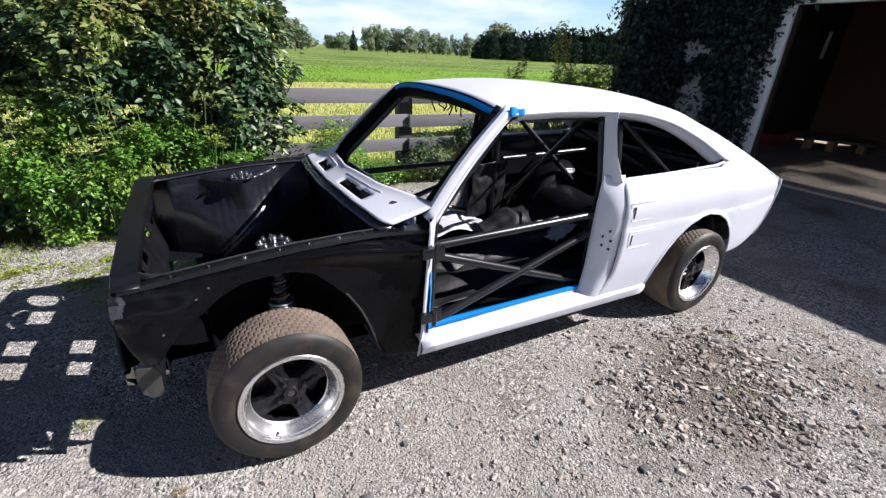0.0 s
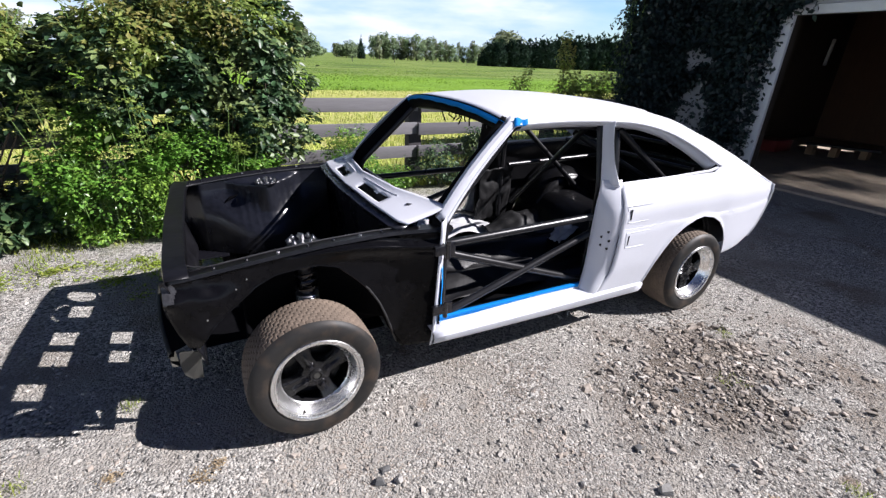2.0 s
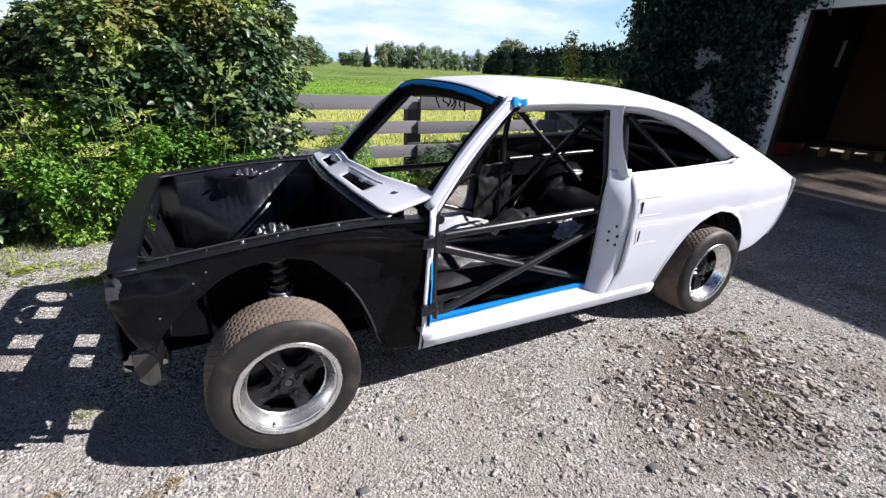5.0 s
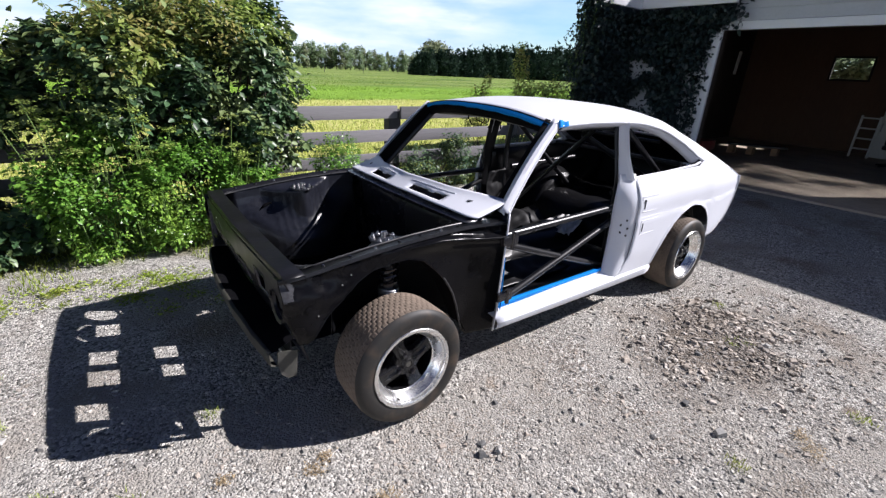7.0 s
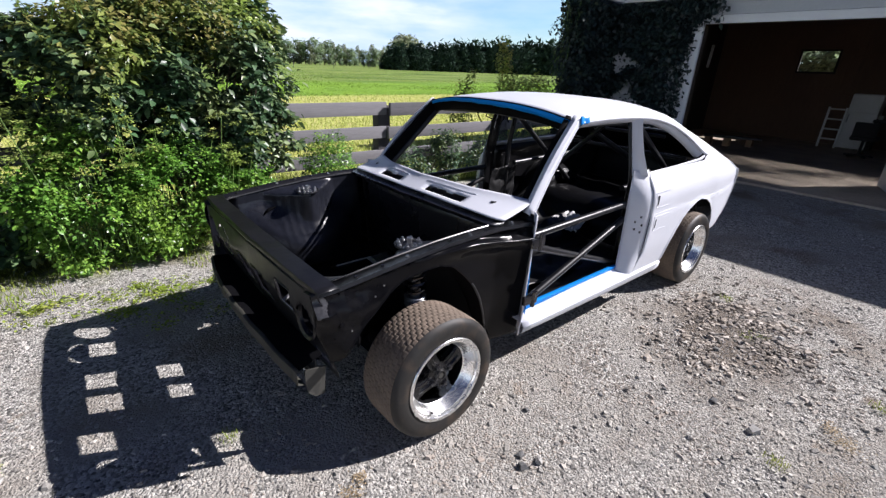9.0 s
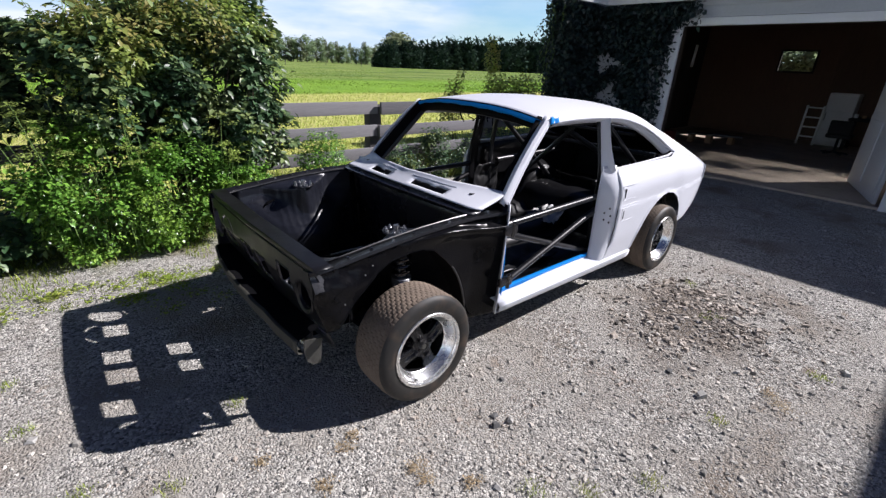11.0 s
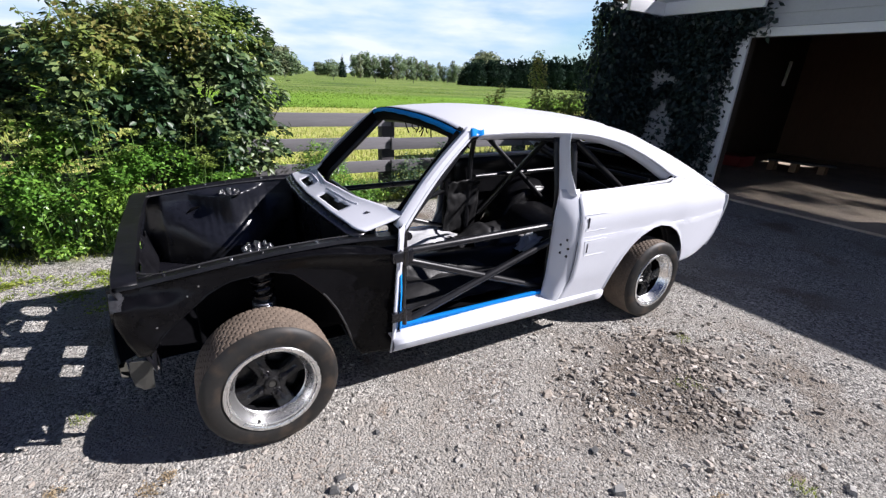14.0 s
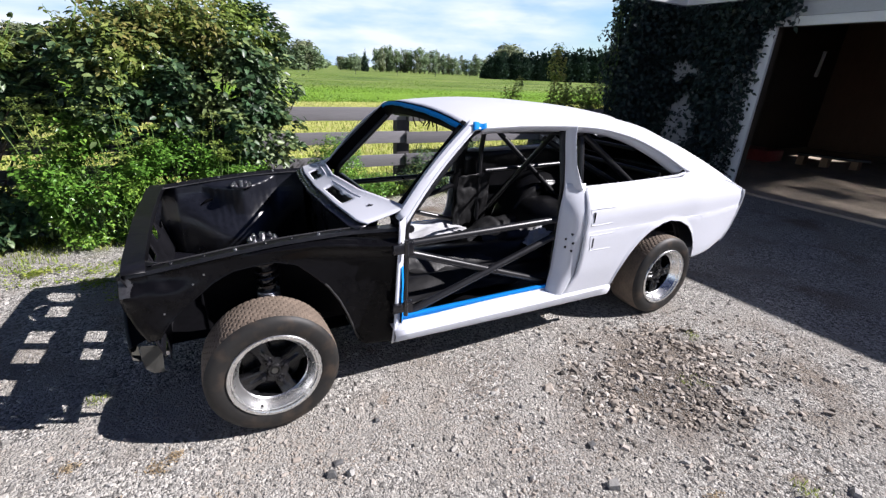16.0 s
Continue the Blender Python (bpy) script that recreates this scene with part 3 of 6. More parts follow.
    part("window_frame", join(box(bx - 0.02, bx + 0.02, wy0, wy0 + 0.04, wz0, wz1), box(bx - 0.02, bx + 0.02, wy1 - 0.04, wy1, wz0, wz1),
                              box(bx - 0.02, bx + 0.02, wy0 + 0.04, wy1 - 0.04, wz1 - 0.04, wz1), box(bx - 0.02, bx + 0.02, wy0 + 0.04, wy1 - 0.04, wz0, wz0 + 0.04)), M_DARKWALL, win)
    # doorway trim
    solo("trim", box(FX - 0.035, FX + 0.02, OP_L, OP_L + 0.19, 0, OP_Z, 0.004), M_TRIM, "flaking white painted door jamb with vine shadows", "trim", kind="structure")
    solo("trim", box(FX - 0.04, FX + 0.02, OP_R - 0.6, OP_L + 0.10, OP_Z, OP_Z + 0.105, 0.004), M_TRIM, "white painted lintel board over the doorway", "trim", kind="structure")
    solo("trim", box(FX - 0.035, FX + 0.02, OP_R - 0.19, OP_R, 0, OP_Z, 0.004), M_TRIM, "white painted door jamb", "trim", kind="structure")
    # door leaf swung into the garage
    leaf = thing("door_1", (FX + 0.16, OP_R + 0.06, 0.03), "white panelled garage door leaf standing open inwards", "door", kind="structure")
    m = Matrix.Translation((FX + 0.17, OP_R + 0.05, 0.035)) @ Matrix.Rotation(math.atan2(0.49, 1.56), 4, "Z")
    part("panel", moved(box(0, 1.63, 0, 0.04, 0, 2.05, 0.004), m), M_TRIM, leaf)
    for a, c in ((0.09, 0.76), (0.87, 1.54)):
        for z0, z1 in ((0.12, 0.95), (1.07, 1.95)):
            part("raised_panel", moved(box(a, c, 0.04, 0.055, z0, z1, 0.008), m), M_TRIM, leaf)
    # fascia over the vine wall and wing
    solo("trim", box(FX - 0.30, FX - 0.24, 1.75, 3.12, 2.45, 2.62, 0.004), M_TRIM, "white gutter board above the vines", "trim", kind="structure")
    wing = solo("wall_wing", box(5.68, FX + 0.02, 3.5, 3.64, -0.05, 2.6), M_BOARD, "white boarded projecting wall buried in vines", "wall", kind="structure")
    solo("trim", box(5.5, FX - 0.24, 3.12, 3.18, 2.45, 2.62, 0.004), M_TRIM, "white gutter board on the projecting wall", "trim", kind="structure")


build_garage()
# Out-of-view block, added and placed for the shadow it throws on the yard.
solo("wall_house", join(box(5.75, 12, -9, -4.62, -0.05, 4.1), box(5.6, 12.2, -9.2, -4.15, 4.1, 4.4)), M_BOARD, "unseen block added to cast the shadow at the yard edge", "wall", kind="structure")


def weatherboards():
    """Overlapping boards, each a piece of its own, on the facade's two fields and over the door."""
    wall = thing("wall_boards", (FX, 2.7, 0), "white painted horizontal weatherboards on the garage front", "wall", kind="structure")
    pitch = 0.15
    made = {}
    fields = [(OP_L + 0.19, 3.5, 0.02, 2.52), (-4.2, OP_R - 0.19, 0.02, EAVE_Z - 0.02), (OP_R - 0.19, 3.5, OP_Z + 0.11, EAVE_Z - 0.02)]
    for y0, y1, z0, z1 in fields:
        z = z0
        while z < z1 - 0.03:
            h = min(pitch, z1 - z)
            key = (round(y1 - y0, 3), round(h, 3))
            if key not in made:
                L = y1 - y0
                V = [(-0.026, 0, 0), (-0.026, L, 0), (-0.008, L, h), (-0.008, 0, h), (0.018, 0, 0), (0.018, L, 0), (0.018, L, h), (0.018, 0, h)]
                F = [(0, 3, 2, 1), (4, 5, 6, 7), (0, 1, 5, 4), (2, 3, 7, 6), (0, 4, 7, 3), (1, 2, 6, 5)]
                made[key] = mesh_data("board", (V, F), M_BOARD, False)
            ob = new("board", made[key])
            ob.parent = wall
            ob.matrix_parent_inverse = Matrix.Translation(-Vector(wall.location))
            ob.location = (FX, y0, z)
            z += pitch


# ---- fence ----
def build_fence():
    x0, x1 = -7.0, 5.4
    fence = thing("fence", (0, 3.58, 0), "dark stained post and rail timber fence along the field", "fence")
    posts = [-6.2, -4.1, -2.0, 0.05, 2.09, 4.2]

    def line(x):
        return 3.60 - 0.02 * (x - 1.0)

    for x in posts:
        y = line(x)
        part("post", box(x - 0.085, x + 0.085, y + 0.022, y + 0.15, -0.05, 0.96, 0.006), M_POST, fence)
    for k, (z0, z1) in enumerate(((0.845, 0.995), (0.575, 0.715), (0.30, 0.44))):
        cuts = [x0, -4.1, -2.0, 0.05, 2.09 + 0.02, 4.2, x1] if k else [x0, -2.0, 2.13, x1]
        for a, c in zip(cuts, cuts[1:]):
            y, dz = line((a + c) / 2), random.uniform(-0.008, 0.008)
            part("rail", box(a + 0.004, c - 0.004, y - 0.02, y + 0.02, z0 + dz, z1 + dz, 0.004), M_FENCE, fence)


build_fence()


# ---- the car ----
car = thing("car_shell", (1.2, CY, 0), "stripped two-door fastback race car shell, white body with black front", "car")
TOP_E = [(0.9, 1.19), (1.0, 1.205), (1.3, 1.212), (1.6, 1.205), (1.84, 1.19), (2.09, 1.14), (2.3, 1.065), (2.45, 1.0), (2.62, 0.905), (2.75, 0.88), (3.0, 0.835), (3.14, 0.795), (3.24, 0.745)]
TOP_Y = [(0.9, 0.15), (1.0, 0.155), (1.6, 0.185), (2.1, 0.175), (2.45, 0.15), (2.62, 0.12), (2.8, 0.09), (3.14, 0.08), (3.24, 0.085)]
TOP_C = [(0.9, 1.25), (1.05, 1.277), (1.3, 1.296), (1.6, 1.29), (1.95, 1.265), (2.38, 1.195), (2.7, 1.09), (3.0, 0.955), (3.14, 0.865), (3.24, 0.775)]


def smooth_at(points, x):
    """As curve_at, with the corners eased."""
    return sum(curve_at(points, x + d) * w for d, w in ((-0.08, 0.2), (-0.04, 0.2), (0, 0.2), (0.04, 0.2), (0.08, 0.2)))


def roof_point(u, v, drop=0.0):
    """u along the car, v across from -1 (near edge) to 1."""
    ye, ze, zc = smooth_at(TOP_Y, u), smooth_at(TOP_E, u), smooth_at(TOP_C, u)
    half = CY - ye
    s = abs(v)
    x = u
    if u < 1.25:
        x = u - 0.06 * (1 - s * s) * (1.25 - u) / 0.3
    if u > 3.0:
        x -= 0.02 * ((u - 3.0) / 0.24) ** 2
    z = ze + (zc - ze) * (1 - s ** (2.6 + 1.4 * min(1, max(0, (u - 1.6) / 0.6)))) - drop
    return x, CY + v * half * (1 - 0.03 * drop / 0.01), z


def build_roof():
    us = span(0.97, 2.0, 26) + span(2.04, 3.24, 32)
    vs = sorted(set([-1, -0.985, -0.96] + span(-0.92, 0.92, 30) + [0.96, 0.985, 1]))

    def hatch(u, v):
        return 2.14 < u < 2.86 and abs(v) < 0.66

    roof = part("roof", grid_mesh(us, vs, roof_point, hatch), M_WHITE, car, "white painted roof and fastback", 0.006)
    part("roof_lining", grid_mesh(us[1:], [v * 0.97 for v in vs], lambda u, v: roof_point(u, v, 0.02), hatch), M_MATT, car, "bare black underside of the roof", 0.003)
    # drip rail along each side
    for flip in (False, True):
        pts = [(u, smooth_at(TOP_Y, u) - 0.004, smooth_at(TOP_E, u) - 0.006) for u in span(0.99, 2.6, 40)]
        m = tube(pts, 0.009, 8)
        part("drip_rail", mirrored(m) if flip else m, M_WHITE, car)
        m = tube([(u - (0.02 * ((u - 3.0) / 0.24) ** 2 if u > 3 else 0), smooth_at(TOP_Y, u) + 0.001, smooth_at(TOP_E, u) - 0.003) for u in span(2.54, 3.24, 24)], 0.008, 8)
        part("shoulder_seam", mirrored(m) if flip else m, M_WHITE, car)

        # underside of the door and side-window tops, turned away from the sun
        def cant(u, k):
            fade = max(0.0, (u - 1.9) / 0.7)
            return (u - (0, 0.012, 0.02)[int(k)] * fade * 2, smooth_at(TOP_Y, u) + (0.002, 0.016, 0.034)[int(k)], smooth_at(TOP_E, u) - (0.010, 0.026, 0.040)[int(k)] - 0.012 * fade * (k > 0))

        m = grid_mesh(span(1.05, 2.58, 48), [0, 1, 2], cant)
        part("cant_rail", mirrored(m) if flip else m, M_WHITE, car, "white door top frame", 0.003)


build_roof()

ARCH = [(1.55, 0.235), (1.90, 0.235), (1.945, 0.25), (1.965, 0.30), (2.0, 0.39), (2.05, 0.465), (2.12, 0.54), (2.2, 0.595), (2.3, 0.632), (2.38, 0.64), (2.47, 0.625), (2.56, 0.58),
        (2.62, 0.52), (2.665, 0.44), (2.685, 0.37), (2.70, 0.335), (2.8, 0.34), (3.0, 0.36), (3.24, 0.40)]


def quarter_top(x):
    if x < 2.52:
        return 0.875 + 0.01 * (x - 1.7)
    return lerp(0.883, smooth_at(TOP_E, x), min(1, (x - 2.52) / 0.14))


def quarter_edge_y(x):
    if x < 2.52:
        return 0.085
    return lerp(0.085, smooth_at(TOP_Y, x), min(1, (x - 2.52) / 0.14))


def front_edge(z):
    return curve_at([(0.2, 1.50), (0.27, 1.56), (0.39, 1.635), (0.5, 1.65), (0.64, 1.655), (0.75, 1.66), (0.82, 1.675), (0.9, 1.70)], z)


def tail_edge(z):
    return curve_at([(0.36, 3.08), (0.40, 3.12), (0.46, 3.165), (0.55, 3.205), (0.64, 3.23), (0.70, 3.238), (0.75, 3.225), (0.80, 3.21), (0.9, 3.21)], z)


def quarter_point(u, v):
    x = lerp(1.62, 3.24, u)
    zb, zt = curve_at(ARCH, x), quarter_top(x)
    z = lerp(zb, zt, v)
    front, tail = front_edge(z) - 1.62, tail_edge(z) - 3.24
    x2 = x + front * max(0, 1 - u / 0.2) + tail * max(0, (u - 0.72) / 0.28) ** 1.5
    y0 = 0.012 * max(0, (0.40 - z) / 0.15) + 0.075 * max(0, (x - 2.62) / 0.62) ** 1.6
    # swage line: the side below it stands slightly proud
    y0 -= 0.006 * max(0.0, min(1.0, (0.642 - z) / 0.012)) * max(0, min(1, (z - 0.25) / 0.2))
    k = max(0, (z - 0.70) / max(0.05, zt - 0.70))
    y = lerp(y0, quarter_edge_y(x), k ** 2.2)
    # flared lip round the arch
    near = max(0.0, 1 - (z - zb) / 0.03) if 1.96 < x < 2.7 else 0
    return x2, y - 0.008 * near, z


def build_quarters():
    us = sorted(set(span(0, 0.2, 8) + span(0.2, 0.34, 14) + span(0.34, 0.68, 34) + span(0.68, 0.72, 3) + span(0.72, 1.0, 14)))
    vs = sorted(set(span(0, 1, 30) + [0.02, 0.05]))
    q = grid_mesh(us, vs, quarter_point)
    for flip in (False, True):
        fl = mirrored if flip else (lambda m: m)
        panel = part("quarter_panel", fl(q), M_WHITE, car, "white rear quarter panel with round wheel arch", 0.004)
        # inner skin
        inner = grid_mesh(span(1.66, 3.18, 26), span(0, 1, 10), lambda x, v: (x, lerp(0.12, max(0.15, quarter_edge_y(x) + 0.02), v), lerp(max(0.22, curve_at(ARCH, x)), quarter_top(x) - 0.015, v)))
        part("inner_panel", fl(inner), M_BLACK_IN, car, "black inner quarter panel", 0.003)
        # two pressed rectangular flaps with a dark slot
        for x0, x1, z0, z1 in ((1.705, 1.925, 0.682, 0.775), (1.715, 1.93, 0.535, 0.625)):
            y = -0.0035 if z0 > 0.64 else -0.0085
            yb = y + 0.002

            def lean(z):
                return -0.12 * (z - z0)

            rim = join(*[tube([(a + lean(c), y + max(0, (c - 0.7)) ** 2 * 1.6, c), (d + lean(e), y + max(0, (e - 0.7)) ** 2 * 1.6, e)], 0.0014, 6) for a, c, d, e in
                         ((x0, z0, x1 - 0.06, z0), (x0, z1, x1 - 0.03, z1), (x0, z0, x0, z1))])
            flap = part("flap", fl(rim), M_WHITE, panel)
            part("slot", fl(box(x0 + 0.012, x0 + 0.019, yb - 0.004, yb + 0.004, z0 + 0.016, z1 - 0.018, 0.001)), M_BLACK, panel, "narrow dark slot")
        crease = [Vector(quarter_point((x - 1.62) / 1.62, (0.642 - curve_at(ARCH, x)) / (quarter_top(x) - curve_at(ARCH, x)))) for x in span(1.66, 3.2, 60) if curve_at(ARCH, x) < 0.63]
        for run in ([p for p in crease if p.x < 2.34], [p for p in crease if p.x > 2.46]):
            part("swage_crease", fl(tube([p + Vector((0, -0.0005, 0)) for p in run], 0.0032, 6)), M_WHITE, panel)
        # wheel tub seen from the cabin
        tub = grid_mesh(span(0, math.pi, 24), span(0, 1, 8), lambda a, v: (2.36 + 0.36 * math.cos(a), 0.10 + 0.25 * v, 0.24 + 0.44 * math.sin(a) * (1 - 0.25 * max(0, v - 0.5))))
        tub_face = grid_mesh(span(0, math.pi, 24), span(0, 1, 6), lambda a, v: (2.36 + 0.36 * v * math.cos(a), 0.35, 0.24 + 0.385 * v * math.sin(a)))
        part("wheel_tub", fl(join(tub, tub_face)), M_BLACK_IN, car, "black inner wheel tub", 0.003)
    # quarter window gutters and door jambs
    for flip in (False, True):
        fl = mirrored if flip else (lambda m: m)
        sill = tube([(1.68, 0.098, 0.872), (2.1, 0.10, 0.876), (2.52, 0.115, 0.884), (2.60, 0.125, 0.897)], 0.010, 8)
        part("window_sill", fl(sill), M_WHITE, car)

        # B pillar: curved jamb below, post above
        def jamb(z, v):
            xo = front_edge(z) + 0.004
            yo = curve_at([(0.2, 0.015), (0.3, 0.003), (0.7, 0.003), (0.76, 0.012), (0.81, 0.036), (0.86, 0.072), (0.9, 0.092)], z)
            xi = curve_at([(0.2, 1.47), (0.29, 1.505), (0.42, 1.545), (0.76, 1.565), (0.9, 1.587)], z)
            yi = curve_at([(0.2, 0.09), (0.29, 0.08), (0.42, 0.10), (0.76, 0.115), (0.9, 0.125)], z)
            fade = max(0.0, min(1.0, (0.87 - z) / 0.16))
            swell = math.sin(math.pi * v) * fade * fade * (3 - 2 * fade)
            return lerp(xi, xo, v) - 0.012 * swell, lerp(yi, yo, v) - 0.022 * swell, z

        pillar = part("b_pillar", fl(grid_mesh(span(0.22, 0.90, 26), span(0, 1, 10), jamb)), M_WHITE, car, "white door jamb with latch holes", 0.004)

        def post(z, v):
            xi, xo = curve_at([(0.79, 1.575), (0.86, 1.592), (1.0, 1.610), (1.21, 1.604)], z), curve_at([(0.86, 1.69), (0.9, 1.672), (1.0, 1.642), (1.1, 1.644), (1.16, 1.654), (1.21, 1.676)], z)
            y = curve_at([(0.86, 0.082), (0.9, 0.092), (1.21, 0.185)], z)
            # raised bead along the rear edge
            return lerp(xi, xo, v), y - 0.016 * math.exp(-((v - 0.80) / 0.12) ** 2) + 0.05 * (1 - v) ** 1.5, z

        part("b_post", fl(grid_mesh(span(0.868, 1.205, 20), span(0, 1, 16), post)), M_WHITE, car, "white pillar between door and side window", 0.006)
        part("b_post_back", fl(grid_mesh(span(0.24, 1.19, 16), span(0, 1, 4), lambda z, v: (lerp(1.57, 1.68, v), (0.14 if z < 0.86 else curve_at([(0.86, 0.14), (1.2, 0.215)], z)), z))), M_BLACK_IN, car, "black back of the pillar", 0.003)
        # latch holes
        for v, z in ((0.56, 0.635), (0.36, 0.603), (0.64, 0.584), (0.38, 0.557), (0.62, 0.54)):
            c = jamb(z, v)
            part("latch_hole", fl(lathe([(0.0, -0.0052), (0.0075, -0.005), (0.0075, 0.003)], 12, (c[0], c[1], c[2]))), M_BLACK, pillar, "dark round hole")
        # rocker sill
        ring = [(0.05, 0.218), (0.018, 0.226), (0.004, 0.24), (0.0, 0.268), (0.012, 0.285), (0.055, 0.292), (0.085, 0.294), (0.088, 0.315), (0.10, 0.318), (0.11, 0.24)]

        def rocker(u, k):
            y, z = ring[k]
            x = lerp(0.548, 1.955, u)
            return x, y - 0.004 * math.sin(u * math.pi), z - 0.022 * u if z < 0.24 else z - 0.008 * u

        part("rocker_sill", fl(grid_mesh(span(0, 1, 20), list(range(len(ring))), lambda u, k: rocker(u, int(k)))), M_WHITE, car, "white sill with rolled edge", 0.004)
        strip = grid_mesh(span(0.59, 1.53, 24), [0, 1, 2], lambda x, k: (x, (0.084, 0.083, 0.1005)[int(k)] - 0.002, (0.292, 0.3195, 0.3215)[int(k)] - 0.008 * (x - 0.47) / 1.5 + 0.002))
        part("masking_tape", fl(strip), M_TAPE, car, "strip of blue masking tape", 0.001)
        up = grid_mesh(span(0.31, 0.60, 8), [0, 1], lambda z, k: (0.590 + 0.02 * k + 0.0015 * math.sin(z * 40), 0.034 + 0.028 * k, z))
        part("masking_tape", fl(up), M_TAPE, car, "strip of blue masking tape", 0.001)


build_quarters()


def build_tail():
    def tail(v, k):
        z = lerp(0.38, 0.752, k)
        return tail_edge(z) + 0.02 * (1 - (2 * v - 1) ** 2), lerp(0.06, 2 * CY - 0.06, v), z

    part("tail_panel", grid_mesh(span(0, 1, 20), span(0, 1, 8), tail), M_WHITE, car, "white tail panel", 0.004)
    part("tail_lining", grid_mesh(span(0.02, 0.98, 16), span(0, 1, 8), lambda v, k: (tail(v, k)[0] - 0.012, tail(v, k)[1], tail(v, k)[2] + 0.004)), M_BLACK_IN, car, "black inside of the tail", 0.003)
    part("boot_floor", grid_mesh(span(1.95, 3.14, 14), span(0.12, 1.36, 12), lambda x, y: (x, y, curve_at([(1.95, 0.26), (2.08, 0.5), (2.25, 0.52), (3.0, 0.46)], x) + 0.008 * math.sin(y * 20))), M_BLACK_IN, car, "black boot floor and seat bulkhead", 0.003)
    part("floor_pan", grid_mesh(span(0.42, 2.0, 30), span(0.10, 1.38, 40),
                                lambda x, y: (x, y, 0.225 + 0.17 * math.exp(-((y - CY) / 0.11) ** 4) * (1 - 0.25 * (x - 0.42)) + 0.01 * max(0, math.sin(y * 38)) * (abs(y - CY) > 0.2) + 0.16 * max(0, (0.62 - x) / 0.2) ** 1.5)), M_BLACK_IN, car, "black ribbed floor with gearbox tunnel", 0.003)
    # crumpled sheet on the passenger floor and clear plastic over the far sill
    def sheet(u, v):
        return lerp(0.68, 1.50, u), lerp(0.30, 0.66, v), 0.26 + 0.06 * noise.noise((u * 3, v * 3, 1)) + 0.014 * noise.noise((u * 8, v * 8, 4)) + 0.04 * v

    def film(u, v):
        return lerp(1.05, 1.62, u), lerp(1.06, 1.42, v), 0.305 + 0.03 * noise.noise((u * 3, v * 2.5, 9)) + 0.008 * noise.noise((u * 9, v * 8, 2)) - 0.02 * (1 - v)

    def scrap(u, v):
        return lerp(1.78, 2.0, u), lerp(0.56, 0.72, v) + 0.05 * u, 0.33 + 0.04 * noise.noise((u * 4, v * 4, 3)) + 0.07 * u

    # Pale scrap painting in a sunlit patch on the floor.
    part("plastic_film", grid_mesh(span(0, 1, 14), span(0, 1, 12), scrap), M_FILM, car, "pale crumpled scrap by the bulkhead, sunlit brightness in its colour", 0.001)
    part("plastic_film", grid_mesh(span(0, 1, 26), span(0, 1, 16), film), M_FILM, car, "crumpled pale plastic film over the sill", 0.001)
    def hung(u, v):
        return lerp(1.56, 1.86, u), 1.30 - 0.05 * v + 0.03 * noise.noise((u * 2.5, v * 3, 7)) + 0.012 * noise.noise((u * 6, v * 8, 3)), lerp(0.28, 0.70, v) + 0.02 * noise.noise((u * 6, 3, 1))

    def heap(u, v):
        return lerp(1.50, 2.06, u), lerp(0.72, 1.16, v), 0.30 + 0.10 * u * v + 0.05 * noise.noise((u * 3, v * 3, 11)) + 0.02 * noise.noise((u * 7, v * 8, 6)) + 0.06 * max(0, 1 - abs(v - 0.15) / 0.3)

    part("crumpled_sheet", grid_mesh(span(0, 1, 22), span(0, 1, 26), hung), M_SHEET, car, "black plastic sheet hung behind the door opening", 0.002)
    part("crumpled_sheet", grid_mesh(span(0, 1, 30), span(0, 1, 26), heap), M_SHEET, car, "crumpled black plastic sheet over the tunnel", 0.002)
    part("crumpled_sheet", grid_mesh(span(0, 1, 34), span(0, 1, 20), sheet), M_SHEET, car, "crumpled black plastic sheet on the floor", 0.002)


build_tail()

COWL_F = [(0.10, 0.45), (0.14, 0.418), (0.4, 0.385), (CY, 0.368), (1.08, 0.385), (1.34, 0.418), (1.38, 0.45)]
COWL_R = [(0.10, 0.635), (0.2, 0.60), (0.4, 0.515), (CY, 0.47), (1.08, 0.515), (1.28, 0.60), (1.38, 0.635)]


def cowl_point(y, v):
    s = (y - CY) / 0.64
    x = lerp(curve_at(COWL_F, y), curve_at(COWL_R, y), v)
    return x, y, lerp(0.808, 0.857, v) + 0.022 * (1 - s * s) + (0.012 * v ** 6)


